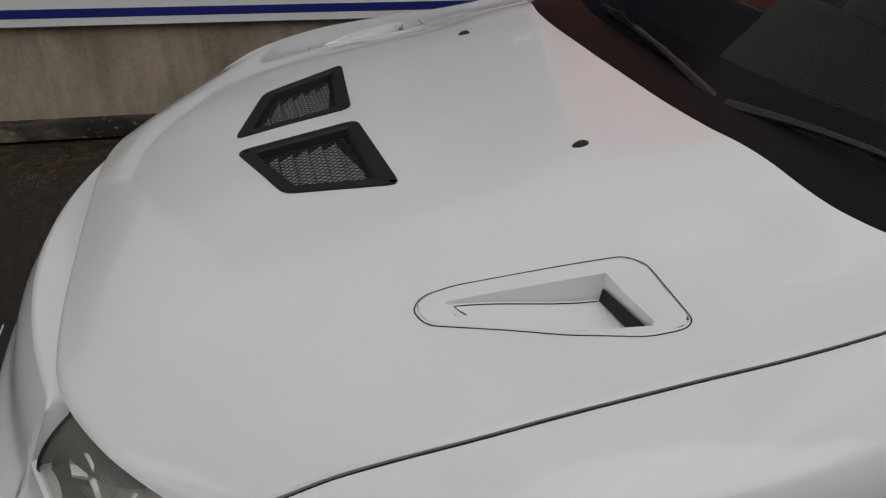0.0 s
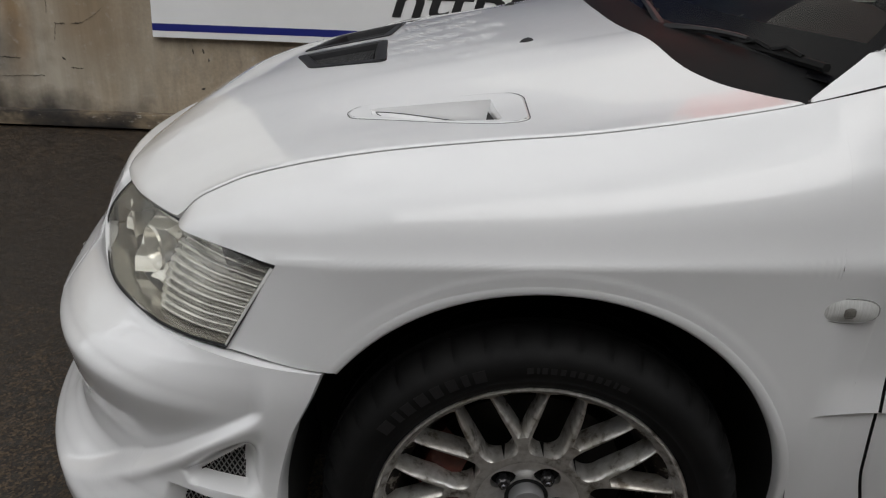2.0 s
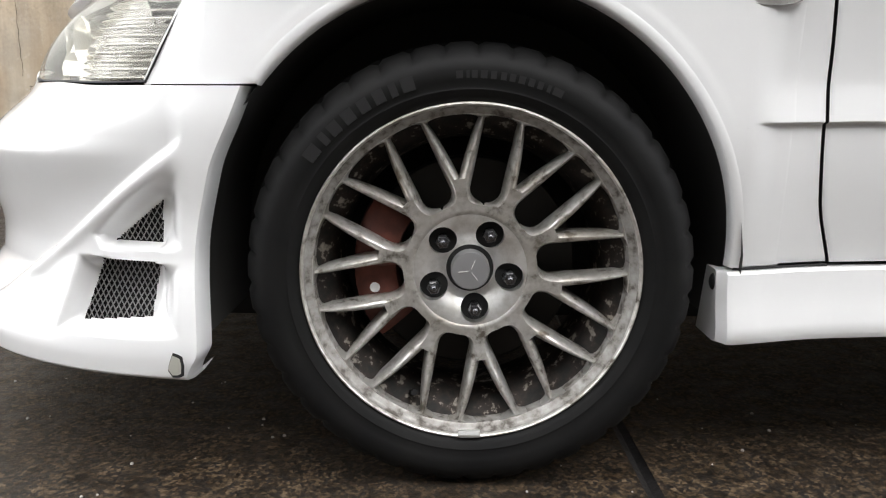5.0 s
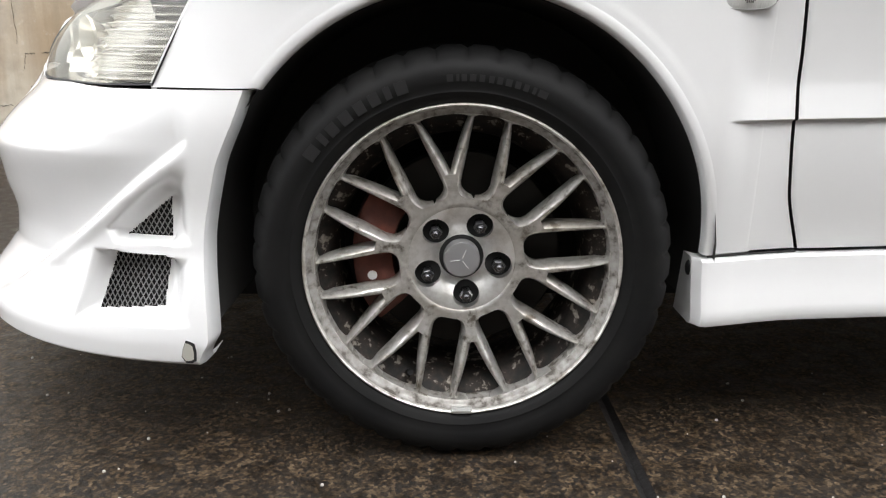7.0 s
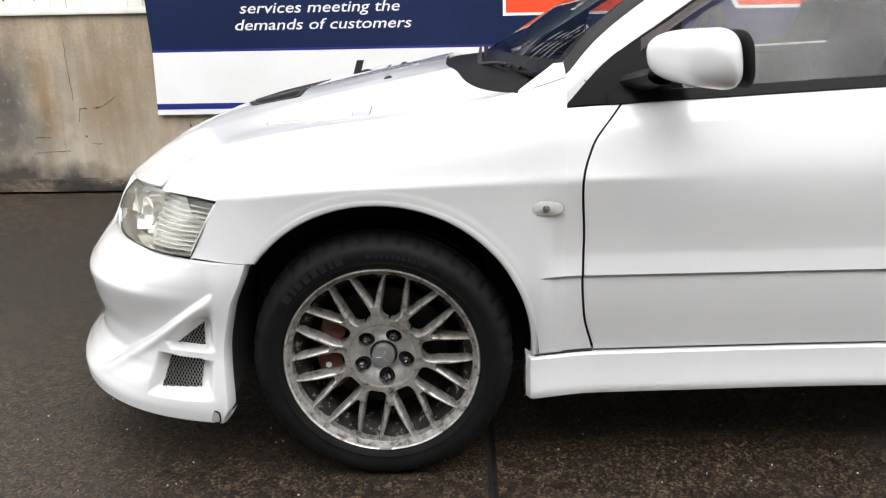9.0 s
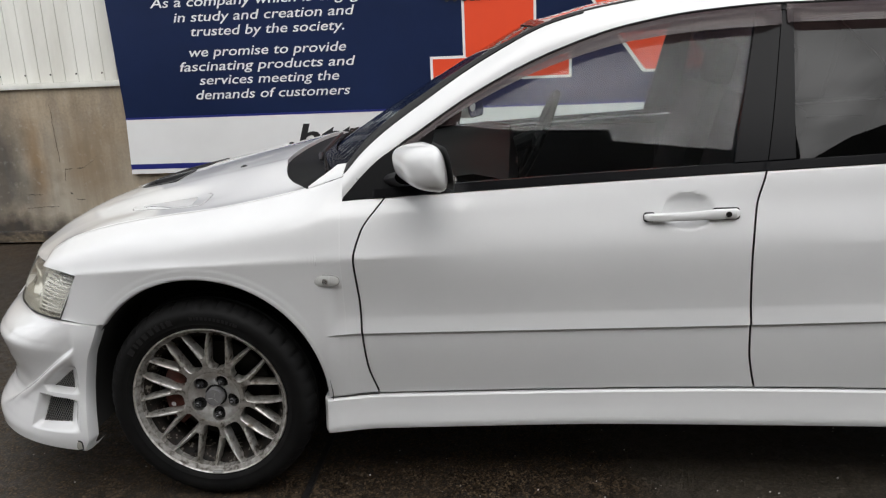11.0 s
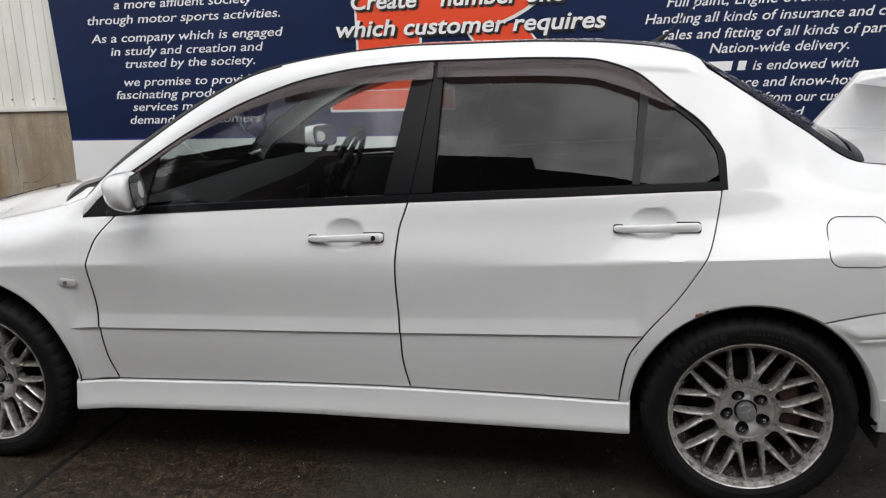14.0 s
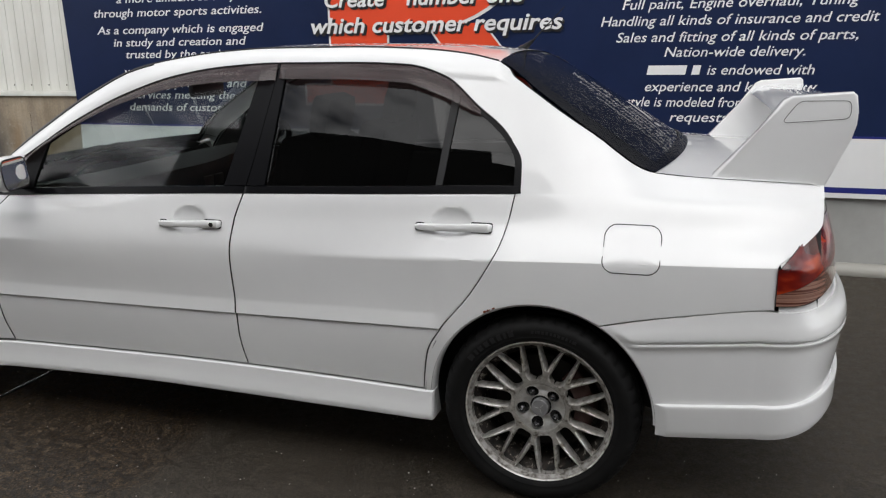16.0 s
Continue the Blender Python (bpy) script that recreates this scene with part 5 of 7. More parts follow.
    def rail(bm):
        rows = []
        for x in list(np.linspace(0.328, 0.4322, 10)) + list(np.linspace(0.4327, 2.264, 115)):
            zo, ho = RAIL_Z(x) + 0.025 * smooth(0.440, 0.405, x), RAIL_H(x)
            if x < 0.4325:
                zd, hd = BONNET_GAP_Z(x) - 0.003, BONNET_GAP_H(x) + 0.001
            else:
                zd = DOOR_TOP(x) if x < 2.20 else RAIL_LOW(x)
                hd = window_side(x, zd)
            row = [(x, s * (hd - 0.012), zd + 0.001), (x, s * hd, zd + 0.002)]
            for t in (0.2, 0.4, 0.6, 0.8, 0.93, 1.0):
                z = zd + (zo - zd) * (t ** 0.9)
                h = hd + (ho - hd) * (t ** (1.6 + 1.0 * smooth(0.56, 0.43, x) if x > 0.4325 else 1.6))
                row.append((x, s * h, z))
            row.append((x, s * (ho - 0.02), zo + 0.002 - 0.025 * smooth(0.440, 0.405, x)))
            rows.append(row)
        grid(bm, rows)

    mesh_part("roof_rail", rail, PAINT, "white windscreen pillar and roof side")

    def screen_strip(bm):
        rows = []
        for x in np.linspace(0.4335, 1.12, 60):
            zd, zo = DOOR_TOP(x), RAIL_Z(x)
            hd, ho = window_side(x, zd), RAIL_H(x)
            first = 0.70 + 0.22 * smooth(0.45, 1.12, x)
            row = []
            for k in range(6):
                t = first + (1.0 - first) * k / 5
                e = 1.6 + 1.0 * smooth(0.56, 0.43, x)
                row.append((x, s * (hd + (ho - hd) * t**e + (0.0 if k == 0 else 0.0022)), zd + (zo - zd) * t**0.9 + (0.0 if k == 0 else 0.0022)))
            row.append((x, s * (ho - 0.02), zo + 0.0042))
            rows.append(row)
        grid(bm, rows)

    mesh_part("screen_moulding", screen_strip, TRIM, "black windscreen side moulding")

    def joint(bm):
        pts = []
        for t in np.linspace(0.02, 1.0, 8):
            x = 0.478 - 0.045 * t
            zd, zo = DOOR_TOP(x), RAIL_Z(x)
            hd, ho = window_side(x, zd), RAIL_H(x)
            pts.append((x, s * (hd + (ho - hd) * t ** 1.6 + 0.0008), zd + (zo - zd) * t ** 0.9))
        tube(bm, pts, 0.0012, 4)

    mesh_part("pillar_joint", joint, GAP, "")
    return fend


def build_shell():
    def dark(bm):
        for s in (-1, 1):
            rows = []
            for x in np.linspace(-0.50, 3.40, 100):
                zt = BONNET_GAP_Z(x) - 0.02 if x < 0.43 else BELT_Z(x) - 0.004
                zb = 0.25
                if abs(x) < 0.375:
                    zb = 0.335 + 0.385 * math.sqrt(max(0, 1 - (x / 0.385) ** 2))
                if abs(x - 2.625) < 0.37:
                    zb = 0.312 + 0.377 * math.sqrt(max(0, 1 - ((x - 2.625) / 0.378) ** 2))
                if x < -0.36:
                    zb = 0.58 if x > -0.46 else 0.70
                if x > 2.94:
                    zb = 0.40
                zb = min(zb, zt - 0.01)
                rows.append([(x, s * (side(x, zb + (zt - zb) * t) - 0.034), zb + (zt - zb) * t) for t in np.linspace(0, 1, 14)])
            grid(bm, rows)

    mesh_part("body_shell", dark, GAP, "dark inner body")

    def under(bm):
        box(bm, -0.62, 2.9, -0.54, 0.54, 0.165, 0.36, 0.02)
        box(bm, 0.42, 2.2, -0.72, 0.72, 0.195, 0.33, 0.02)
        box(bm, -0.60, 0.30, -0.54, 0.54, 0.36, 0.62, 0.02)
        box(bm, 2.98, 3.36, -0.62, 0.62, 0.34, 0.98, 0.02)

    mesh_part("underbody", under, GAP, "dark underbody")

    for cx in (0.0, 2.625):
        for s in (-1, 1):

            def liner(bm):
                turn = [radians(195 - 210 * i / 24) for i in range(25)]
                rows = [[(cx + 0.375 * k * math.cos(a), s * y, 0.325 + 0.375 * k * math.sin(a)) for a in turn] for k, y in ((0.01, 0.55), (1.0, 0.55), (1.0, 0.84))]
                grid(bm, rows)

            mesh_part("wheel_arch_liner", liner, LINER, "black wheel arch liner")


def screen_at(t, v):
    """The windscreen: t from its foot to its head, v across."""
    w = 1 - abs(v) ** 2.3
    xe, xc = 0.385 + 0.64 * t, 0.235 + 0.745 * t
    x = xe + (xc - xe) * w
    ze, zc = RAIL_Z(xe) - 0.006, 0.952 + 0.425 * t + 0.055 * t * (1 - t)
    return Vector((x, v * RAIL_H(xe) * 1.0, ze + (zc - ze) * w))


ROOF_C = curve((0.97, 1.372), (1.05, 1.392), (1.2, 1.425), (1.6, 1.456), (2.1, 1.450), (2.42, 1.424))


def back_at(t, v):
    w = 1 - abs(v) ** 2.3
    xe, xc = 2.435 + 0.50 * t, 2.415 + 0.60 * t
    ze, zc = TOP_Z(xe) + 0.002, 1.418 - 0.345 * t + 0.05 * t * (1 - t)
    return Vector((xe + (xc - xe) * w, v * (TOP_H(xe) - 0.004), ze + (zc - ze) * w))


def build_top():
    def roof(bm):
        rows = []
        for i in range(71):
            u = i / 70
            row = []
            for j in range(61):
                v = -1 + 2 * j / 60
                w = 1 - abs(v) ** 2.3
                x0, x1 = 1.025 - 0.048 * w, 2.435 - 0.02 * w
                x = x0 + (x1 - x0) * u
                zo = RAIL_Z(x)
                row.append((x, v * (RAIL_H(x) - 0.006), zo + (ROOF_C(x) - zo) * w - (0.003 if i in (0, 70) else 0)))
            rows.append(row)
        grid(bm, rows)

    mesh_part("roof", roof, PAINT_WET, "white roof beaded with rain")

    for s in (-1, 1):

        def ditch(bm):
            pts = [(x, s * (RAIL_H(x) - 0.003), RAIL_Z(x) + 0.002) for x in np.linspace(1.03, 2.43, 60)]
            tube(bm, pts, 0.0035, 5)

        mesh_part("roof_moulding", ditch, TRIM, "black roof drip moulding")

    def glass(bm):
        grid(bm, [[screen_at(t, v) for v in np.linspace(-1, 1, 41)] for t in np.linspace(0, 1, 25)])

    g = mesh_part("windscreen", glass, SCREEN, "curved windscreen")
    g.visible_shadow = False

    def band(bm):
        for s in (-1, 1):
            grid(bm, [[screen_at(t, s * v) + Vector((-0.002, 0, 0.003)) for v in (0.955, 0.975, 1.0)] for t in np.linspace(0, 1, 25)])
        grid(bm, [[screen_at(t, v) + Vector((-0.002, 0, 0.003)) for v in np.linspace(-1, 1, 41)] for t in (0.955, 0.98, 1.0)])
        grid(bm, [[screen_at(t, v) + Vector((-0.002, 0, 0.003)) for v in np.linspace(-1, 1, 41)] for t in (0.0, 0.04, 0.09)])

    mesh_part("screen_border", band, GLOSSBLACK, "black windscreen border", g)

    def cowl(bm):
        rows = []
        for v in np.linspace(-1, 1, 41):
            y = v * 0.742
            a = Vector((bonnet_rear(y) - 0.03, y, bonnet_z(bonnet_rear(y), y) - 0.020))
            b = screen_at(0.03, v)
            sink = 0.020 * smooth(0.90, 1.0, abs(v))
            a.z, b.z = a.z - sink, b.z + 0.002 - sink
            rows.append([a, a.lerp(b, 0.35) + Vector((0, 0, 0.002)), a.lerp(b, 0.7) + Vector((0, 0, 0.0)), b])
        grid(bm, rows)

    mesh_part("cowl_panel", cowl, COWL, "black plastic cowl under the windscreen")

    def wiper(a, b):
        w = thing_part("wiper")
        a, b = Vector(a), Vector(b)

        def arm(bm):
            pts = [a.lerp(b, t) + Vector((0, 0, 0.012 + 0.012 * math.sin(math.pi * t))) for t in np.linspace(0, 0.62, 9)]
            tube(bm, pts, [0.009, 0.009, 0.008, 0.007, 0.006, 0.006, 0.005, 0.005, 0.004], 6)

        def blade(bm):
            pts = [a.lerp(b, t) + Vector((0.018, 0, 0.004 + 0.005 * math.sin(math.pi * t))) for t in np.linspace(0.10, 1.0, 11)]
            tube(bm, pts, 0.007, 6)
            for t in (0.25, 0.42, 0.62, 0.8):
                tube(bm, [a.lerp(b, t - 0.08) + Vector((0.016, 0, 0.012)), a.lerp(b, t) + Vector((0.014, 0, 0.020)), a.lerp(b, t + 0.08) + Vector((0.016, 0, 0.012))], 0.004, 5)

        mesh_part("wiper_arm", arm, WIPER, "grey-black wiper arm", w)
        mesh_part("wiper_blade", blade, RUBBER, "rubber wiper blade", w)

    wiper((0.249, -0.22, 0.945), (0.262, 0.27, 0.985))
    wiper((0.25, -0.25, 0.948), (0.352, -0.67, 0.962))

    def rear_glass(bm):
        grid(bm, [[back_at(t, v) for v in np.linspace(-1, 1, 41)] for t in np.linspace(0, 1, 25)])

    b = mesh_part("rear_window", rear_glass, REARGLASS, "dark rear window beaded with rain")

    def rear_band(bm):
        for s in (-1, 1):
            grid(bm, [[back_at(t, s * v) + Vector((0.003, 0, 0.004)) for v in (0.86, 0.93, 1.0)] for t in np.linspace(0, 1, 25)])
        grid(bm, [[back_at(t, v) + Vector((0.003, 0, 0.004)) for v in np.linspace(-1, 1, 41)] for t in (0.94, 0.97, 1.0)])

    mesh_part("window_border", rear_band, GLOSSBLACK, "", b)

    def boot(bm):
        rows = []
        for j in range(41):
            v = -1 + 2 * j / 40
            w = 1 - abs(v) ** 2.3
            front = back_at(1.0, v)
            pts = [Vector((front.x - 0.01, front.y, front.z - 0.006))]
            for t in (0.0, 0.25, 0.5, 0.75, 0.92):
                x = front.x + (3.402 + 0.035 * w - front.x) * t
                pts.append(Vector((x, front.y + (v * 0.645 - front.y) * t, TOP_Z(min(x, 3.42)) + 0.004 + 0.028 * w)))
            e = 3.402 + 0.035 * w
            z = TOP_Z(3.42) + 0.028 * w
            pts += [Vector((e - 0.006, v * 0.645, z - 0.002)), Vector((e + 0.004, v * 0.645, z - 0.014)), Vector((e + 0.010, v * 0.64, z - 0.08)), Vector((e + 0.006, v * 0.63, 0.80)), Vector((e, v * 0.62, 0.70))]
            rows.append(pts)
        grid(bm, rows)

    mesh_part("boot_lid", boot, PAINT_WET, "white boot lid beaded with rain")

    def aerial(bm):
        rows = []
        for i in range(7):
            t = i / 6
            rows.append([(2.375 + 0.05 * t + (0.028 - 0.022 * t) * math.cos(q), 0.0 + (0.012 - 0.007 * t) * math.sin(q), 1.425 + 0.035 * t) for q in (2 * math.pi * k / 12 for k in range(12))])
        vv = grid(bm, rows, closed=True)
        bm.faces.new(vv[-1])
        tube(bm, [(2.42, 0.0, 1.455), (2.54, 0.01, 1.58)], [0.0035, 0.0018], 6)

    mesh_part("roof_aerial", aerial, TRIM, "short black roof aerial")


def thing_part(name, label=""):
    e = new(name)
    e.parent = car
    return tagged(e, label)


def build_headlight(s):
    lamp = thing_part("headlight", "clear halogen headlamp with fluted side lens")
    top = [Vector(p) for p in ((-0.715, 0.425, 0.680), (-0.645, 0.540, 0.692), (-0.543, 0.672, 0.708), (-0.462, 0.752, 0.709), (-0.363, 0.823, 0.704))]
    low = [Vector(p) for p in ((-0.772, 0.425, 0.592), (-0.690, 0.610, 0.575), (-0.590, 0.727, 0.570), (-0.520, 0.778, 0.568), (-0.444, 0.813, 0.569))]

    def along(pts, u):
        q = u * (len(pts) - 1)
        i = min(int(q), len(pts) - 2)
        t = q - i
        p0, p1, p2, p3 = pts[max(i - 1, 0)], pts[i], pts[i + 1], pts[min(i + 2, len(pts) - 1)]
        return 0.5 * ((2 * p1) + (p2 - p0) * t + (2 * p0 - 5 * p1 + 4 * p2 - p3) * t * t + (3 * p1 - p0 - 3 * p2 + p3) * t ** 3)

    def at(u, v, inset=0.0):
        a, b = along(low, u), along(top, u)
        p = a.lerp(b, v)
        tan = (along(low, min(1, u + 0.02)) - along(low, max(0, u - 0.02))).normalized()
        n = Vector((tan.y, -tan.x, 0)).normalized()
        if n.y < 0 and n.x > 0:
            n = -n
        n = Vector((-abs(n.x), abs(n.y), 0))
        p = p + n * (0.012 * 4 * v * (1 - v) * (1 - 0.85 * smooth(0.75, 1.0, u)) - inset)
        return Vector((p.x, s * p.y, p.z))

    def lens(bm):
        grid(bm, [[at(u, v) for v in np.linspace(0.03, 0.96, 17)] for u in np.linspace(0.02, 0.994, 41)])

    l = mesh_part("lens", lens, HAZED, "clear lamp lens", lamp)
    l.visible_shadow = False

    def surround(bm):
        grid(bm, [[at(u, v, d) for v, d in ((0.968, -0.001), (0.988, -0.002), (1.0, 0.006), (0.98, 0.06))] for u in np.linspace(0, 1, 41)])
        grid(bm, [[at(u, v, d) for v, d in ((0.026, -0.001), (0.010, -0.002), (0.0, 0.006), (0.02, 0.06))] for u in np.linspace(0, 1, 41)])
        grid(bm, [[at(u, v, d) for u, d in ((0.990, -0.001), (0.996, -0.002), (1.0, 0.006), (0.995, 0.06))] for v in np.linspace(0, 1, 17)])
        grid(bm, [[at(u, v, d) for u, d in ((0.025, -0.001), (0.01, -0.002), (0.0, 0.006), (0.01, 0.06))] for v in np.linspace(0, 1, 17)])

    def eyelid(bm):
        grid(bm, [[at(u, v, 0.004) for v in np.linspace(0.97 - 0.42 * (1 - u / 0.34) ** 0.7, 0.985, 6)] for u in np.linspace(0.03, 0.34, 14)])

    mesh_part("lamp_eyelid", eyelid, GAP, "black corner mask", lamp)
    mesh_part("lens_edge", lambda bm: grid(bm, [[at(u, v, d) for u, d in ((0.966, 0.0012), (0.976, -0.0012), (0.988, -0.0012), (0.990, 0.003))] for v in np.linspace(0.03, 0.96, 17)]), SIDELENS, "pale moulded lens edge", lamp)
    mesh_part("surround", surround, TRIM, "black lamp surround", lamp)

    def back(bm):
        rnd = random.Random(12)
        grid(bm, [[at(u, v, 0.046 + 0.034 * rnd.random()) for v in np.linspace(0, 1, 7)] for u in np.linspace(0, 0.66, 12)])

    def tray(bm):
        for v0 in (0.015, 0.985):
            grid(bm, [[at(u, v0, d) for d in (0.004, 0.03, 0.055, 0.085)] for u in np.linspace(0.02, 0.98, 30)])
        grid(bm, [[at(u, v, 0.085) for v in np.linspace(0.0, 1.0, 5)] for u in np.linspace(0.0, 1.0, 30)])
        grid(bm, [[at(u, v, d) for u, d in ((0.986, 0.003), (0.974, 0.014), (0.970, 0.06))] for v in np.linspace(0.02, 0.98, 9)])

    mesh_part("lamp_housing", tray, LAMPGREY, "pale grey lamp housing", lamp)
    mesh_part("reflector", back, LAMPCHROME, "faceted chrome reflector", lamp, sharp=2)

    def fluted(bm):
        rows = []
        for u in np.linspace(0.44, 0.985, 40):
            rows.append([at(u, v, 0.026 + 0.022 * smooth(0.50, 0.44, u) + 0.0055 * math.sin(v * 2 * math.pi * 12)) for v in np.linspace(0.03, 0.97, 133)])
        grid(bm, rows)

    mesh_part("fluted_corner", fluted, FLUTE, "fluted clear side section", lamp, sharp=60)

    for u, r in ((0.15, 0.034), (0.37, 0.036)):

        def bowl(bm):
            c = at(u, 0.50, 0.030)
            ax = (at(u, 0.5, 0.0) - at(u, 0.5, 0.05)).normalized()
            q = ax.to_track_quat("Z", "Y").to_matrix().to_4x4()
            rows = []
            for k, d in ((1.05, 0.0), (1.0, 0.004), (0.93, 0.0), (0.75, -0.018), (0.45, -0.030), (0.10, -0.036)):
                rows.append([(Matrix.Translation(c) @ q) @ Vector((r * k * math.cos(a), r * k * math.sin(a), d)) for a in (2 * math.pi * i / 32 for i in range(32))])
            grid(bm, rows, closed=True)

        mesh_part("lamp_bowl", bowl, LAMPCHROME, "chrome lamp bowl", lamp)

    for u in (0.06, 0.27):

        def fin(bm):
            grid(bm, [[at(u + 0.05 * t + 0.01 * math.sin(v * 19), v, 0.03 + 0.04 * t) for v in np.linspace(0.08, 0.92, 19)] for t in (0, 0.5, 1)])

        mesh_part("trim_fin", fin, LAMPCHROME, "", lamp)


NOSE_W = curve((0.10, 0.893), (0.165, 0.903), (0.20, 0.904), (0.25, 0.897), (0.30, 0.884), (0.34, 0.872), (0.40, 0.866), (0.46, 0.870), (0.52, 0.872), (0.57, 0.868), (0.70, 0.83))
NOSE_X = curve((0.10, -0.970), (0.165, -0.985), (0.20, -0.984), (0.235, -0.958), (0.27, -0.926), (0.30, -0.908), (0.34, -0.906), (0.40, -0.915), (0.46, -0.915), (0.52, -0.895), (0.57, -0.868), (0.62, -0.850), (0.70, -0.80))
NOSE_N = curve((0.10, 2.25), (0.20, 2.3), (0.30, 2.35), (0.36, 2.38), (0.42, 2.45), (0.47, 2.5), (0.50, 2.35), (0.57, 1.95), (0.70, 1.9))
NOSE_EDGE = curve((0.15, -0.392), (0.19, -0.378), (0.216, -0.366), (0.337, -0.372), (0.452, -0.350), (0.53, -0.316), (0.57, -0.300))


def nose_at(a, z):
    """The front bumper's skin: a from the wheel arch (0) to the middle (1)."""
    n, w, xe = NOSE_N(z), NOSE_W(z), NOSE_X(z)
    x0, span = -0.28, -0.28 - xe
    f0 = math.asin(min(1.0, max(0.0, (x0 - NOSE_EDGE(z)) / span)) ** (n / 2))
    f = f0 + (math.pi / 2 - f0) * a
    return Vector((x0 - span * math.sin(f) ** (2 / n), w * max(0.0, math.cos(f)) ** (2 / n), z))


TRI = [(-0.376, 0.468), (-0.4139, 0.4514), (-0.4674, 0.4148), (-0.5263, 0.3641), (-0.5123, 0.3438), (-0.385, 0.345)]
QUAD = [(-0.5498, 0.334), (-0.392, 0.328), (-0.386, 0.232), (-0.584, 0.2274)]


RIDGE = curve((-0.95, 0.17), (-0.80, 0.215), (-0.73, 0.250), (-0.67, 0.290), (-0.57, 0.355), (-0.49, 0.415), (-0.42, 0.465), (-0.37, 0.497))
FOLD = curve((-0.95, 0.50), (-0.70, 0.515), (-0.55, 0.535), (-0.45, 0.552), (-0.34, 0.566))


def to_edge(poly, x, z):
    """How far a place is from a polygon's outline."""
    best, p = 9.0, Vector((x, z))
    for a, b in zip(poly, poly[1:] + poly[:1]):
        a, b = Vector(a), Vector(b)
        t = max(0.0, min(1.0, (p - a).dot(b - a) / (b - a).length_squared))
        best = min(best, (a + t * (b - a) - p).length)
    return best


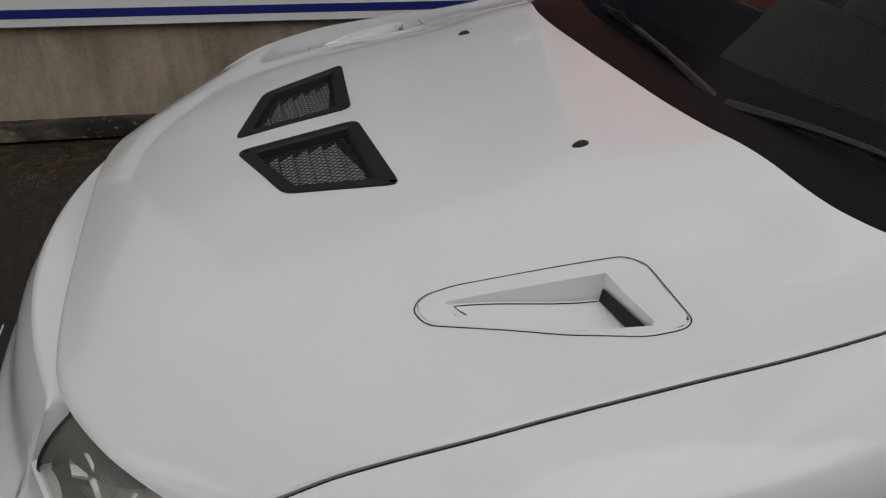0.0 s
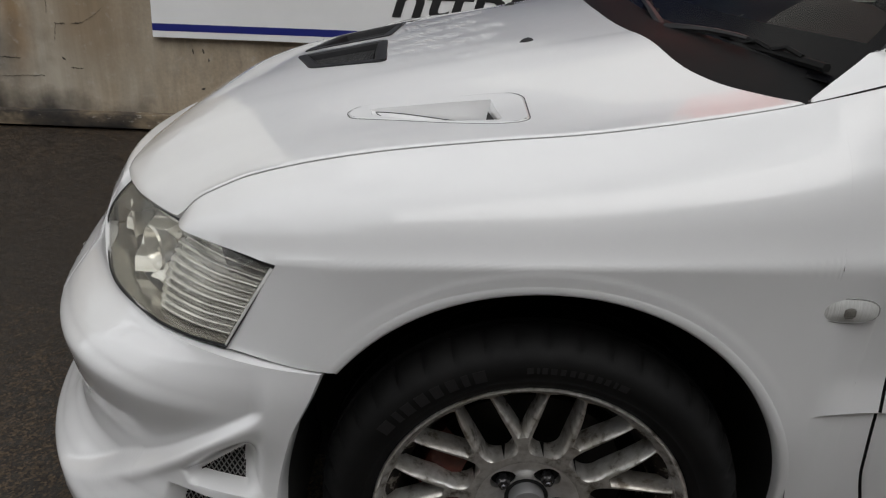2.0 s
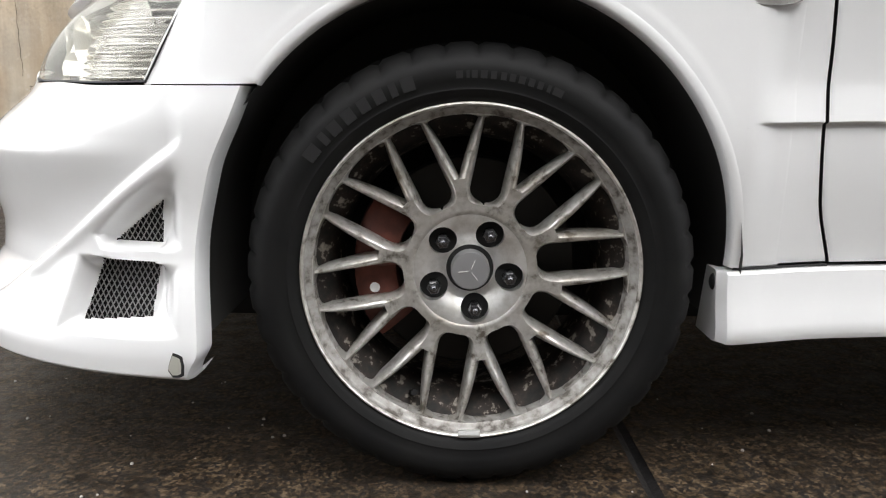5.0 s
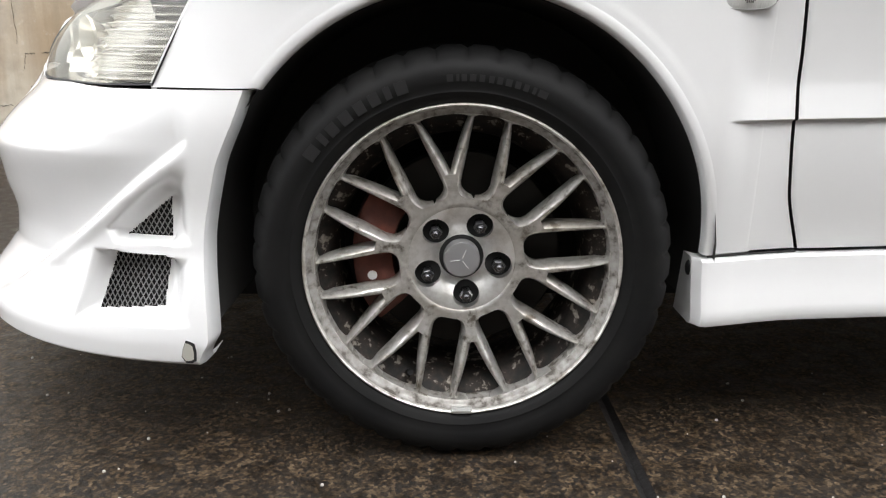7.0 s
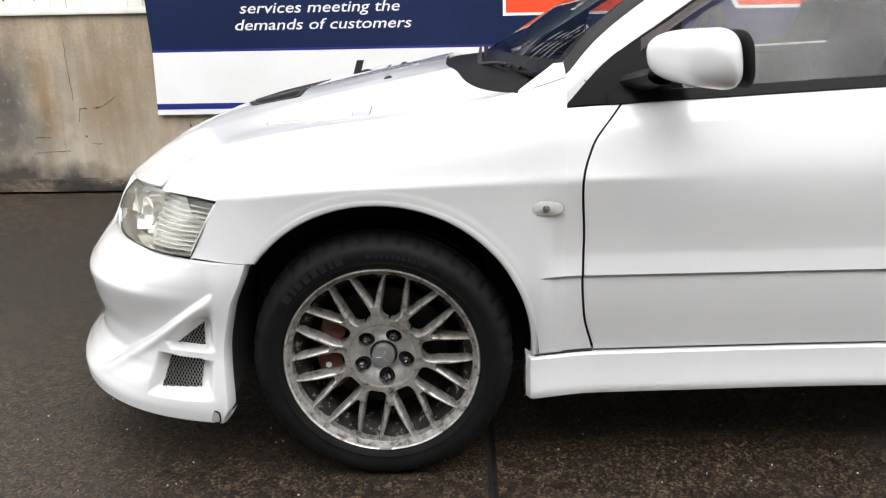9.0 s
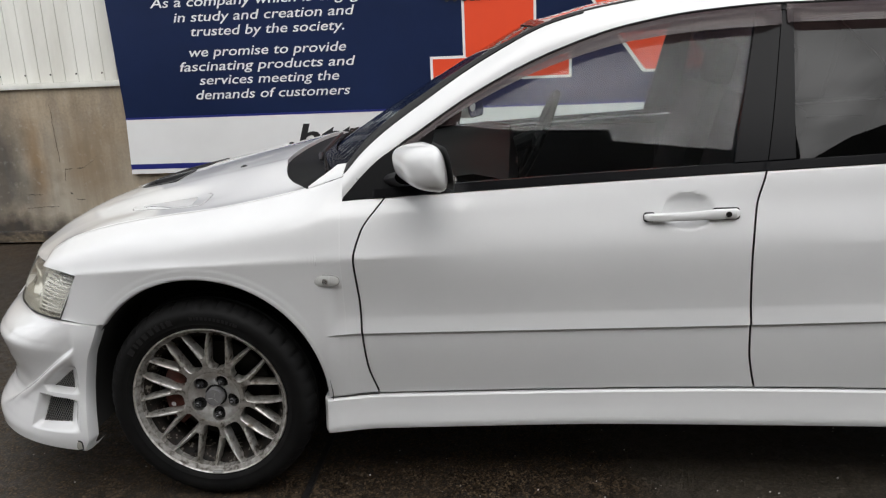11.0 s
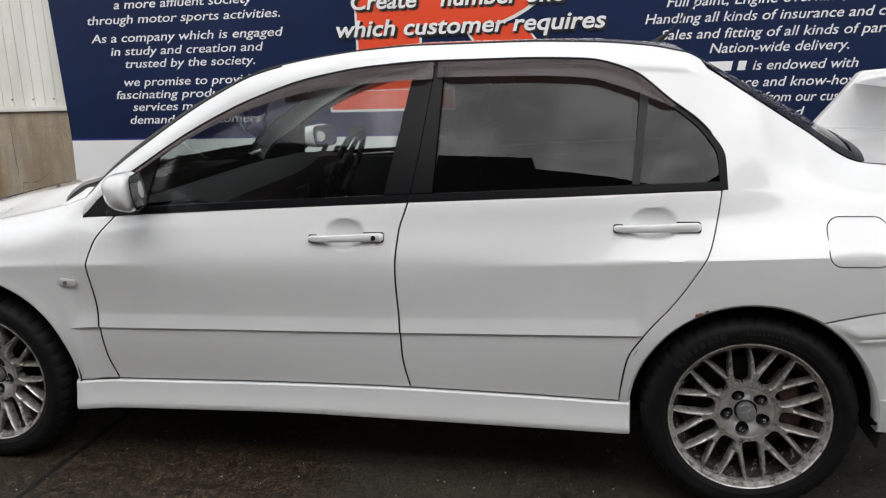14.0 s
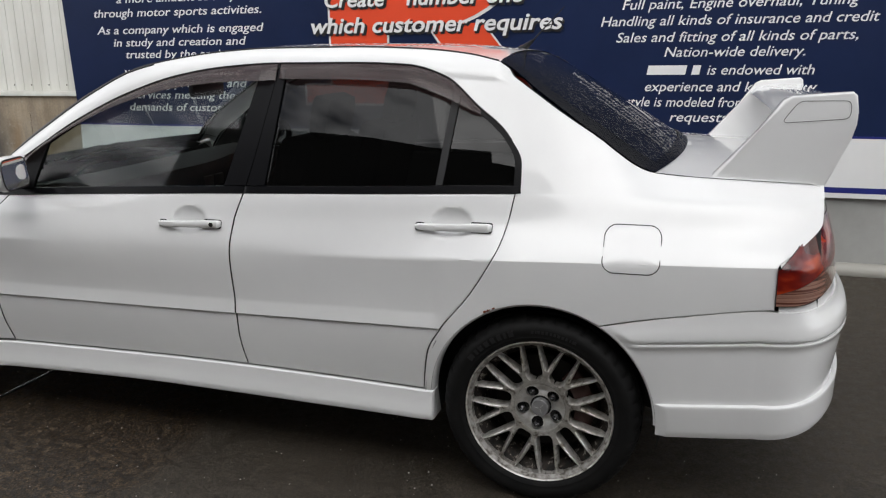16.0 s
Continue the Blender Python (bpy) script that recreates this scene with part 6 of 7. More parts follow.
def build_front_bumper():
    def cut(p):
        x, z = p.x, p.z
        d = 0.0
        if -0.60 < x and z < 0.48:
            for outline, mesh in ((TRI, TRI_MESH), (QUAD, QUAD_MESH)):
                if inside(outline, x, z):
                    e = to_edge(outline, x, z)
                    m = 0.0 if inside(mesh, x, z) else to_edge(mesh, x, z)
                    d += 0.032 * smooth(-0.04, 0.92, e / (e + m)) * smooth(-0.374, -0.42, x)
        r = RIDGE(x)
        # the flank leans in from the fold down to the slanting ridge
        lean = 0.17 * max(0.0, FOLD(x) - z) * smooth(r - 0.002, r + 0.014, z)
        return d + lean * smooth(-0.378, -0.41, x) * smooth(-0.86, -0.64, x) - 0.004 * smooth(-0.80, -0.60, x) * math.exp(-(((z - r + 0.008) / 0.012) ** 2)) * smooth(-0.378, -0.41, x)

    def shape(bm):
        mid = 0.0
        while nose_at(mid, 0.33).x > -0.62:
            mid += 0.002
        for s in (-1, 1):
            fine = s < 0
            along = list(np.linspace(0, mid, 130 if fine else 40)) + list(np.linspace(mid, 1, 70 if fine else 30))[1:]
            rows = []
            for a in along:
                row = []
                y_ref = nose_at(a, 0.56).y
                top = 0.5655 + 0.006 * smooth(0.80, 0.70, y_ref) + 0.024 * smooth(0.62, 0.44, y_ref) + 0.078 * smooth(0.425, 0.405, y_ref)
                foot = 0.180
                for v in spread(150 if fine else 50, 0.003):
                    z = foot + (top - foot) * v
                    p = nose_at(a, z)
                    d = cut(p)
                    out = Vector((-(0.868 - p.y) * 0.8 - 0.05, p.y * 0.6, 0)).normalized()
                    p = p - out * d
                    row.append((p.x, s * p.y, p.z))
                # rolled foot
                p0 = nose_at(a, foot)
                row = [(p0.x + 0.08 * a, s * (p0.y - 0.06 * (1 - a)), foot - 0.004), (p0.x + 0.010 * a, s * (p0.y - 0.014), foot - 0.007), (p0.x + 0.004 * a, s * (p0.y - 0.004), foot - 0.004)] + row
                t0 = row[-1]
                over = smooth(0.425, 0.405, y_ref)
                row.append((t0[0] + 0.012 * a, t0[1] - s * 0.012 * (1 - a), t0[2] + 0.006 * over))
                row.append((t0[0] + 0.03 * a + 0.11 * over, t0[1] - s * 0.03 * (1 - a), t0[2] - 0.004 + 0.016 * over))
                rows.append(row)
            # rear edge turned in towards the wheel
            first = rows[0]
            for dx, dy in ((0.0015, 0.003), (0.004, 0.010), (0.007, 0.045)):
                rows.insert(0, [(x + dx, y - s * min(dy, abs(y)), z) for x, y, z in first])
            grid(bm, rows)
        drop = [f for f in bm.faces if abs(f.calc_center_median().y) > 0.7 and any(inside(m, f.calc_center_median().x, f.calc_center_median().z) for m in (TRI_MESH, QUAD_MESH))]
        bmesh.ops.delete(bm, geom=drop, context="FACES")

    bumper = mesh_part("front_bumper", shape, PAINT, "white aero front bumper with side ducts and a lip", sharp=50)
    for s in (-1, 1):
        for poly in (TRI_MESH, QUAD_MESH):

            def skin(x, z, d):
                lo, hi = 0.0, 0.9
                for _ in range(24):
                    m = 0.5 * (lo + hi)
                    if nose_at(m, z).x > x:
                        lo = m
                    else:
                        hi = m
                p = nose_at(lo, z)
                return Vector((x, s * (p.y - d), z))

            def wires(bm):
                cx0, cx1 = min(p[0] for p in poly), max(p[0] for p in poly)
                cz0, cz1 = min(p[1] for p in poly), max(p[1] for p in poly)
                for sg in (1, -1):
                    k = -40
                    while k < 40:
                        run = []
                        for t in np.linspace(0, 1, 60):
                            z = cz0 + (cz1 - cz0) * t
                            x = 0.5 * (cx0 + cx1) + 0.0088 * k + sg * (z - 0.5 * (cz0 + cz1)) * 0.62
                            if inside(poly, x, z):
                                run.append(skin(x, z, 0.0325))
                        if len(run) > 2:
                            tube(bm, [run[0], run[-1]], 0.0010, 3)
                        k += 1

            def backing(bm):
                bm.faces.new([bm.verts.new(skin(x, z, 0.062)) for x, z in shrink(poly, -0.02)])

            mesh_part("duct_backing", backing, GAP, "", bumper)
            mesh_part("duct_mesh", wires, MESHWIRE, "silver diamond wire mesh", bumper)

    holder = mesh_part("plate_holder", lambda bm: box(bm, -0.958, -0.915, -0.172, 0.172, 0.262, 0.436, 0.006), TRIM, "black number plate holder", bumper)
    mesh_part("number_plate", lambda bm: box(bm, -0.962, -0.9585, -0.165, 0.165, 0.267, 0.431, 0.001), SIGN_WHITE, "plain white plate", bumper)

    def chip(bm):
        n = 9
        rnd = random.Random(3)
        pts = [(-0.391 + 0.011 * math.cos(a) * (0.8 + 0.4 * rnd.random()), 0.200 + 0.020 * math.sin(a) * (0.8 + 0.3 * rnd.random())) for a in (2 * math.pi * i / n for i in range(n))]
        for scale_, dz, m in ((1.0, 0.0006, 0), (0.78, 0.0012, 1)):
            f = bm.faces.new([bm.verts.new(Vector((-0.395 + (x + 0.395) * scale_ - 0.001 * m, -(0.9065 + dz), 0.20 + (z - 0.20) * scale_))) for x, z in pts])
            f.material_index = m

    mesh_part("chipped_corner", chip, [GAP, FOAM], "chipped paint at the lip's corner", bumper)


TRI_MESH = [(-0.4257, 0.4108), (-0.4984, 0.3534), (-0.4289, 0.3526)]
QUAD_MESH = [(-0.5198, 0.3254), (-0.43, 0.3296), (-0.4407, 0.2521), (-0.5498, 0.239)]


TAIL_R = curve((0.2, 0.275), (0.45, 0.275), (0.60, 0.292), (0.66, 0.285), (0.70, 0.262), (0.75, 0.250), (0.85, 0.235), (0.93, 0.213), (1.0, 0.198))


def tail_at(a, z, off=0.0):
    """The skin round the car's rear corner: a from its side (0) to the middle (1)."""
    h0 = side(3.25, z)
    f = a * math.pi / 2
    reach = TAIL_R(z)
    n = 2.9
    return Vector((3.25 + (reach + off) * math.sin(f) ** (2 / n), (h0 + off) * math.cos(f) ** (2 / n), z))


def build_rear():
    belly = curve((0.22, 0.008), (0.284, 0.012), (0.300, 0.015), (0.378, 0.015), (0.388, 0.013), (0.3905, 0.002), (0.41, 0.001), (0.55, 0.002), (0.566, 0.006), (0.572, 0.009), (0.577, 0.010), (0.5795, 0.009), (0.5810, 0.001), (0.5835, 0.001), (0.5855, 0.008), (0.592, 0.011), (0.62, 0.009), (0.66, 0.0035), (0.70, -0.0004))
    heights = list(np.linspace(0.284, 0.378, 12)) + [0.382, 0.385, 0.3875, 0.3885, 0.3905, 0.393, 0.40] + list(np.linspace(0.41, 0.55, 18)) + [0.558, 0.563, 0.567, 0.571, 0.575, 0.5775, 0.5795, 0.5803, 0.581, 0.5835, 0.5843, 0.5855, 0.588, 0.592, 0.60]
    heights += list(np.linspace(0.60, 0.70, 16))[1:]

    def shape(bm):
        lower = curve((2.70, 0.600), (2.822, 0.629), (3.03, 0.672), (3.25, 0.706), (3.42, 0.716))
        for s in (-1, 1):
            rows = []
            for i in range(121):
                u = i / 120
                row = []
                for h in heights:
                    x, z = 3.1, h
                    for _ in range(6):
                        rise = 0.098 * (max(2.80, min(3.36, x)) - 2.935) + 0.035 * smooth(0.42, 0.75, u) * (1 - smooth(0.30, 0.50, h))
                        zt = lower(min(3.25, x)) + 0.008 * smooth(0.55, 0.7, u) - 0.0015
                        z = h + rise
                        if z > 0.60 + rise or z > zt:
                            z = min(zt, 0.60 + rise) + (zt - min(zt, 0.60 + rise)) * max(0.0, h - 0.60) / 0.10
                        x0 = R_REAR(z) + 0.002
                        x = x0 + (3.25 - x0) * min(1.0, u / 0.45) if u <= 0.45 else 3.25 + 0.25 * (u - 0.45) / 0.55
                    o = belly(h)
                    if u <= 0.45:
                        groove = smooth(2.90, 2.95, x) if 0.575 < h < 0.59 else 1.0
                        p = Vector((x, side(x, z) + (o * groove + 0.009 * (1 - groove)) * smooth(0, 0.06, u), z))
                    else:
                        p = tail_at((u - 0.45) / 0.55, z, o)
                    row.append((p.x, s * p.y, p.z))
                row.insert(0, (row[0][0] - 0.006 * u, row[0][1] - s * 0.012, row[0][2] - 0.006))
                row.insert(0, (row[0][0] - 0.02 * u, row[0][1] - s * 0.05, row[0][2] - 0.002))
                t = row[-1]
                row.append((t[0] - 0.03 * u, t[1] - s * 0.02, t[2] - 0.002))
                rows.append(row)
            f = rows[0]
            rows.insert(0, [(x - 0.0005, y - s * 0.012, z) for x, y, z in f])
            grid(bm, rows)

    mesh_part("rear_bumper", shape, PAINT, "white rear bumper with a lower skirt", sharp=40)

    for s in (-1, 1):
        lamp = thing_part("tail_lamp", "red wrap-round tail lamp with a clear lower strip")

        def zone(z0, z1, o):
            def shape(bm):
                rows = []
                for a in [0.034 + 0.766 * (k / 44) ** 1.5 for k in range(45)]:
                    x = tail_at(a, 0.80).x
                    zb, zt = 0.722 + 0.035 * smooth(0.1, 0.6, a), 0.828 + min(0.110, max(0.0, (x - 3.285) * 0.95))
                    rows.append([(lambda p: (p.x, s * p.y, p.z))(tail_at(a, zb + (zt - zb) * t, o)) for t in np.linspace(z0, z1, 14)])
                vv = grid(bm, rows)
                for r in (vv[0],):
                    back = [bm.verts.new((p.co.x, p.co.y - s * 0.02, p.co.z)) for p in r]
                    for i in range(len(r) - 1):
                        bm.faces.new((r[i], r[i + 1], back[i + 1], back[i]))

            return shape

        mesh_part("red_lens", zone(0.34, 0.985, 0.004), TAIL, "red ribbed lens", lamp)
        mesh_part("clear_lens", zone(0.02, 0.33, 0.004), TAIL_CLEAR, "clear lower lens", lamp)
        mesh_part("lamp_seal", zone(0.0, 1.0, 0.002), TRIM, "", lamp)

    def corner(bm):
        for s in (-1, 1):
            rows = []
            for a in np.linspace(0.05, 1, 40):
                row = [(lambda p: (p.x, s * p.y, p.z))(tail_at(a, z, -0.006)) for z in np.linspace(0.70, 0.99, 10)]
                q = tail_at(a, 0.99, -0.006)
                for t in (0.4, 0.8, 1.0):
                    row.append((q.x - 0.02 * t, s * (q.y + (min(q.y, 0.645) - q.y) * t), 0.99 + 0.036 * t))
                rows.append(row)
            grid(bm, rows)

    mesh_part("rear_panel", corner, PAINT, "white rear corner panel")


def build_wing():
    wing = thing_part("rear_wing", "tall white rear wing on broad end plates")
    outline = [(3.083, 1.030), (3.402, 1.018), (3.429, 1.085), (3.461, 1.165), (3.472, 1.205), (3.472, 1.240), (3.466, 1.286), (3.455, 1.296), (3.300, 1.284), (3.278, 1.272), (3.215, 1.182)]
    for s in (-1, 1):

        def plate(bm):
            def put(p):
                t = smooth(1.02, 1.20, p.z)
                return Vector((p.x, s * (p.y + 0.012 * t), p.z))

            prism(bm, outline, 0.578, 0.640, 0.010, put)

        pl = mesh_part("end_plate", plate, PAINT, "white end plate", wing)

        def line(bm):
            c = corner_round([(3.275, 1.208), (3.452, 1.222), (3.452, 1.272), (3.318, 1.270)], 0.018)
            grid(bm, [[(x, s * (0.640 + 0.012 * smooth(1.02, 1.20, z) + 0.0008), z) for x, z in shrink(c, d)] for d in (-0.0007, 0.0007)], closed=True)

        mesh_part("inlay_line", line, GAP, "", pl)

    def blade(bm):
        sec = [(3.262, 1.232), (3.275, 1.248), (3.32, 1.262), (3.39, 1.268), (3.455, 1.266), (3.462, 1.258), (3.44, 1.246), (3.36, 1.232), (3.29, 1.224)]
        prism(bm, sec, -0.60, 0.60)

    mesh_part("wing_blade", blade, PAINT_WET, "white wing blade beaded with rain", wing, sharp=50)


def build_mirror(s):
    m = thing_part("door_mirror", "white door mirror")

    def shell(bm):
        rows = []
        cx, cy, cz = 0.682, 0.900, 1.013
        for i in range(21):
            t = -1 + 2 * i / 20
            y = cy + 0.098 * t
            r = max(0.02, 1 - abs(t) ** 4.5) ** 0.5
            ring = []
            for k in range(32):
                q = 2 * math.pi * k / 32
                c, sn = math.cos(q), math.sin(q)
                e = 0.70
                dx = math.copysign(abs(c) ** e, c)
                x = cx + (0.068 if dx < 0 else 0.050) * dx * r * (1 - 0.10 * t) + 0.035 * t
                z = cz + 0.060 * math.copysign(abs(sn) ** e, sn) * r * (1 + 0.06 * t) * (0.97 + 0.13 * dx)
                x -= 0.14 * (z - cz)
                ring.append((x, s * y, z))
            rows.append(ring)
        vv = grid(bm, rows, closed=True)
        bm.faces.new(vv[0])
        bm.faces.new(vv[-1])

    mesh_part("mirror_housing", shell, PAINT, "white mirror housing", m)

    def glass(bm):
        out = rounded(0.905, 1.013, 0.165, 0.100, 0.03)
        bm.faces.new([bm.verts.new((0.7335 + 0.36 * (y - 0.905) - 0.14 * (z - 1.013), s * y, z)) for y, z in out])

    mesh_part("mirror_rim", lambda bm: bm.faces.new([bm.verts.new((0.7325 + 0.36 * (y - 0.905) - 0.14 * (z - 1.013), s * y, z)) for y, z in rounded(0.905, 1.013, 0.178, 0.112, 0.035)]), TRIM, "", m)
    mesh_part("mirror_face", glass, MIRROR, "mirror glass", m)

    def arm(bm):
        rows = []
        for t in np.linspace(0, 1, 6):
            y = 0.76 + 0.08 * t
            rows.append([(0.60 + 0.03 * t + 0.05 * (1 - 0.3 * t) * math.cos(q), s * y, 0.955 + 0.02 * t + 0.022 * math.sin(q)) for q in (2 * math.pi * k / 14 for k in range(14))])
        grid(bm, rows, closed=True)

    mesh_part("mirror_arm", arm, TRIM, "black mirror foot", m)


# ---- wheels: built about the origin, facing -y ----
HUB_OUT = 0.015


def rim_dish(r):
    """How far the wheel's face lies from its hub plane, outwards."""
    return HUB_OUT + (0.036 - HUB_OUT) * smooth(0.085, 0.215, r)


def build_wheel(name, place, spin, label, brake_side):
    wheel = thing_part(name, label)

    def tread(bm):
        SHIFT = 0.046
        prof = [(0.2335, -0.086), (0.2375, -0.0955), (0.246, -0.100), (0.252, -0.1030), (0.255, -0.1022), (0.264, -0.106), (0.278, -0.1075), (0.290, -0.1035), (0.299, -0.096), (0.3065, -0.085)]
        outer = [(0.3125, -0.072), (0.3160, -0.052), (0.3105, -0.0505), (0.3105, -0.043), (0.3178, -0.0415), (0.318, -0.006), (0.311, -0.0045), (0.311, 0.0045), (0.318, 0.006), (0.3178, 0.0415), (0.3105, 0.043), (0.3105, 0.0505), (0.3160, 0.052), (0.3125, 0.072)]
        back = [(0.311, 0.090), (0.296, 0.106), (0.270, 0.110), (0.240, 0.103), (0.222, 0.090)]
        whole = [(r, y + SHIFT) for r, y in prof + outer + back]
        steps = 210
        rows = []
        for i in range(steps):
            a = 2 * math.pi * i / steps
            cut = i % 5 == 0
            row = []
            for k, (r, y) in enumerate(whole):
                if cut and (8 <= k <= 11 or 21 <= k <= 24):
                    r -= 0.005
                row.append((r * math.sin(a), y, r * math.cos(a)))
            rows.append(row)
        vs = [[bm.verts.new(p) for p in row] for row in rows]
        vs.append(vs[0])
        for a, b in zip(vs, vs[1:]):
            for i in range(len(whole) - 1):
                bm.faces.new((a[i], a[i + 1], b[i + 1], b[i]))
        for v in bm.verts:
            # the loaded foot
            m = pose(0, 0, 0, 0, spin, 0)
            w = m @ v.co
            if w.z < -0.3115:
                w.z = -0.3115
                v.co = m.inverted() @ w

    tyre = mesh_part("tyre", tread, RUBBER, "black road tyre", wheel, sharp=40)

    def bars(bm):
        def block(a0, a1, r0, r1, h):
            n = max(2, int(abs(a1 - a0) / 2))
            rows = []
            for i in range(n + 1):
                a = radians(a0 + (a1 - a0) * i / n)
                rows.append([(r * math.sin(a), y, r * math.cos(a)) for r, y in ((r0, -0.054), (r0, -0.0602 - h), (r1, -0.0610 - h), (r1, -0.054))])
            grid(bm, rows)

        a = -54.0
        for w in (5.5, 2.6, 4.2, 4.4, 4.0, 4.0, 2.6, 4.6):
            block(a, a + w * 0.8, 0.262, 0.280, 0.0008)
            a += w + 0.9
        a = -9.0
        for w in (2.6, 1.2, 2.2, 2.6, 2.2, 0, 2.2, 2.3, 2.6, 2.4, 2.2, 0, 1.5, 4.0):
            if w:
                block(a + 4, a + 4 + w * 0.72, 0.266, 0.276, 0.0004)
            a += w * 0.95 + 0.35

    b = tagged(mesh_part("sidewall_bar", bars, RUBBER_MARK, "faint raised bars on the tyre's side", wheel), kind="stuff")
    b.matrix_basis = Matrix()

    def spokes(bm):
        def close(r):
            return math.sqrt(max(0.0, 1 - ((r - 0.2150) / 0.005) ** 2)) if r > 0.2150 else 1.0

        def v_half(r):
            return 0.0 if r < 0.132 else (9.3 * ((r - 0.132) / 0.081) ** 0.8) * close(r)

        def u_half(r):
            r0 = 0.095
            if r < r0:
                return 0.0
            w = 0.0233
            if r < r0 + w:
                w *= math.sqrt(max(0.0, 1 - (1 - (r - r0) / w) ** 2))
            return math.degrees(math.asin(min(1.0, w / r))) * close(r)

        rads = [0.0795, 0.081, 0.084, 0.088, 0.0949, 0.0954, 0.0965, 0.098, 0.1005, 0.104, 0.109, 0.1155, 0.123, 0.1315, 0.1323, 0.1335, 0.136, 0.140, 0.147, 0.16, 0.175, 0.19, 0.2, 0.208, 0.2150, 0.2170, 0.2185, 0.2193, 0.2198, 0.222]
        # across a spoke: a narrow flat crown, round shoulders and deep, leaning flanks
        shoulder = ((-0.16, 0.036), (0.0, 0.016), (0.25, 0.0085), (0.60, 0.0026), (1.0, 0.0))
        for k in range(10):
            for sg in (1, -1):
                rows = []
                for r in rads:
                    lo, hi = v_half(r), 18.0 - u_half(r)
                    wide = max(1e-6, r * radians(hi - lo))
                    c = min(0.0078, 0.42 * wide) / wide
                    sect = [(c * t, d) for t, d in shoulder] + [(0.5, 0.0002)] + [(1 - c * t, d) for t, d in shoulder[::-1]]
                    bowl = 0.003 * smooth(0.084, 0.0795, r)
                    row = []
                    for t, d in sect:
                        if (lo <= 1e-6 and t < 0.4) or (hi >= 18 - 1e-6 and t > 0.6):
                            t, d = min(1.0, max(0.0, t)), 0.0002
                        a = radians(36 * k + sg * (lo + (hi - lo) * t))
                        row.append((r * math.sin(a), -rim_dish(r) + d + bowl, r * math.cos(a)))
                    rows.append(row)
                grid(bm, rows)

    rim = mesh_part("rim", spokes, RIM, "ten-spoke alloy wheel face, corroded silver", wheel, sharp=50)

    def hub(bm):
        outer = [(0.0805 * math.cos(2 * math.pi * i / 80), 0.0805 * math.sin(2 * math.pi * i / 80)) for i in range(80)]
        inner = [(0.028 * math.cos(2 * math.pi * i / 40), 0.028 * math.sin(2 * math.pi * i / 40)) for i in range(40)]
        loops = [outer, inner]
        for k in range(5):
            a = radians(72 * k + 36)
            cx, cz = 0.0572 * math.sin(a), 0.0572 * math.cos(a)
            loops.append([(cx + 0.0203 * math.cos(2 * math.pi * i / 24), cz + 0.0203 * math.sin(2 * math.pi * i / 24)) for i in range(24)])
        extra = [(r * math.cos(2 * math.pi * (i + 0.5 * j) / 48), r * math.sin(2 * math.pi * (i + 0.5 * j) / 48)) for j, r in enumerate((0.034, 0.040, 0.046, 0.053, 0.060, 0.066, 0.071, 0.0745, 0.0775)) for i in range(48)]
        pts, edges = [], []
        for lp in loops:
            n0 = len(pts)
            pts += [Vector(p) for p in lp]
            edges += [(n0 + i, n0 + (i + 1) % len(lp)) for i in range(len(lp))]
        holes = loops[2:]
        pts += [Vector(p) for p in extra if not any((Vector(p) - Vector((sum(q[0] for q in h) / 24, sum(q[1] for q in h) / 24))).length < 0.0221 for h in holes)]
        from_cdt = geometry.delaunay_2d_cdt(pts, edges, [], 0, 1e-6)
        verts, faces = from_cdt[0], from_cdt[2]

        def face_y(r):
            return -HUB_OUT + 0.0025 + 0.028 * (1 - smooth(0.006, 0.0805, r))

        vs = [bm.verts.new((p.x, face_y(p.length), p.y)) for p in verts]
        for f in faces:
            c = sum((verts[i] for i in f), Vector((0, 0))) / len(f)
            if c.length < 0.0278 or c.length > 0.0805 or any((c - Vector((sum(q[0] for q in h) / 24, sum(q[1] for q in h) / 24))).length < 0.0201 for h in holes):
                continue
            bm.faces.new([vs[i] for i in f])
        for lp in loops[1:]:
            grid(bm, [[(x, face_y(math.hypot(x, z)), z) for x, z in lp], [(x, 0.022 - HUB_OUT, z) for x, z in lp]], closed=True)

    mesh_part("hub_face", hub, RIM_HUB, "machined hub face", rim, sharp=45)

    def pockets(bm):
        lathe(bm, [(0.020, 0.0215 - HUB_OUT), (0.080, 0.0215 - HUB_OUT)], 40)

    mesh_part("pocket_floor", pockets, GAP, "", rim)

    def nuts(k):
        def shape(bm):
            a = radians(72 * k + 36)
            c = Vector((0.0572 * math.sin(a), 0.0, 0.0572 * math.cos(a)))
            hexa = [(0.0103 * math.cos(radians(60 * i)), 0.0103 * math.sin(radians(60 * i))) for i in range(6)]
            rows = [[(c.x + x * f, y - HUB_OUT, c.z + z * f) for x, z in hexa] for y, f in ((0.021, 1.0), (-0.002, 1.0), (-0.006, 0.8), (-0.0075, 0.45))]
            vv = grid(bm, rows, closed=True)
            bm.faces.new(vv[-1])
            bmesh.ops.create_uvsphere(bm, u_segments=10, v_segments=6, radius=0.0045, matrix=Matrix.Translation((c.x, -0.007 - HUB_OUT, c.z)))

        return shape

    for k in range(5):
        mesh_part("wheel_nut", nuts(k), NUT, "dark steel wheel nut", rim)

    def cap(bm):
        lathe(bm, [(r, y - HUB_OUT) for r, y in ((0.0278, 0.034), (0.0278, 0.002), (0.0262, -0.0005), (0.02, -0.0012), (0.0002, -0.0014))], 40)

    mesh_part("centre_cap", cap, CAP, "round grey centre cap", rim)

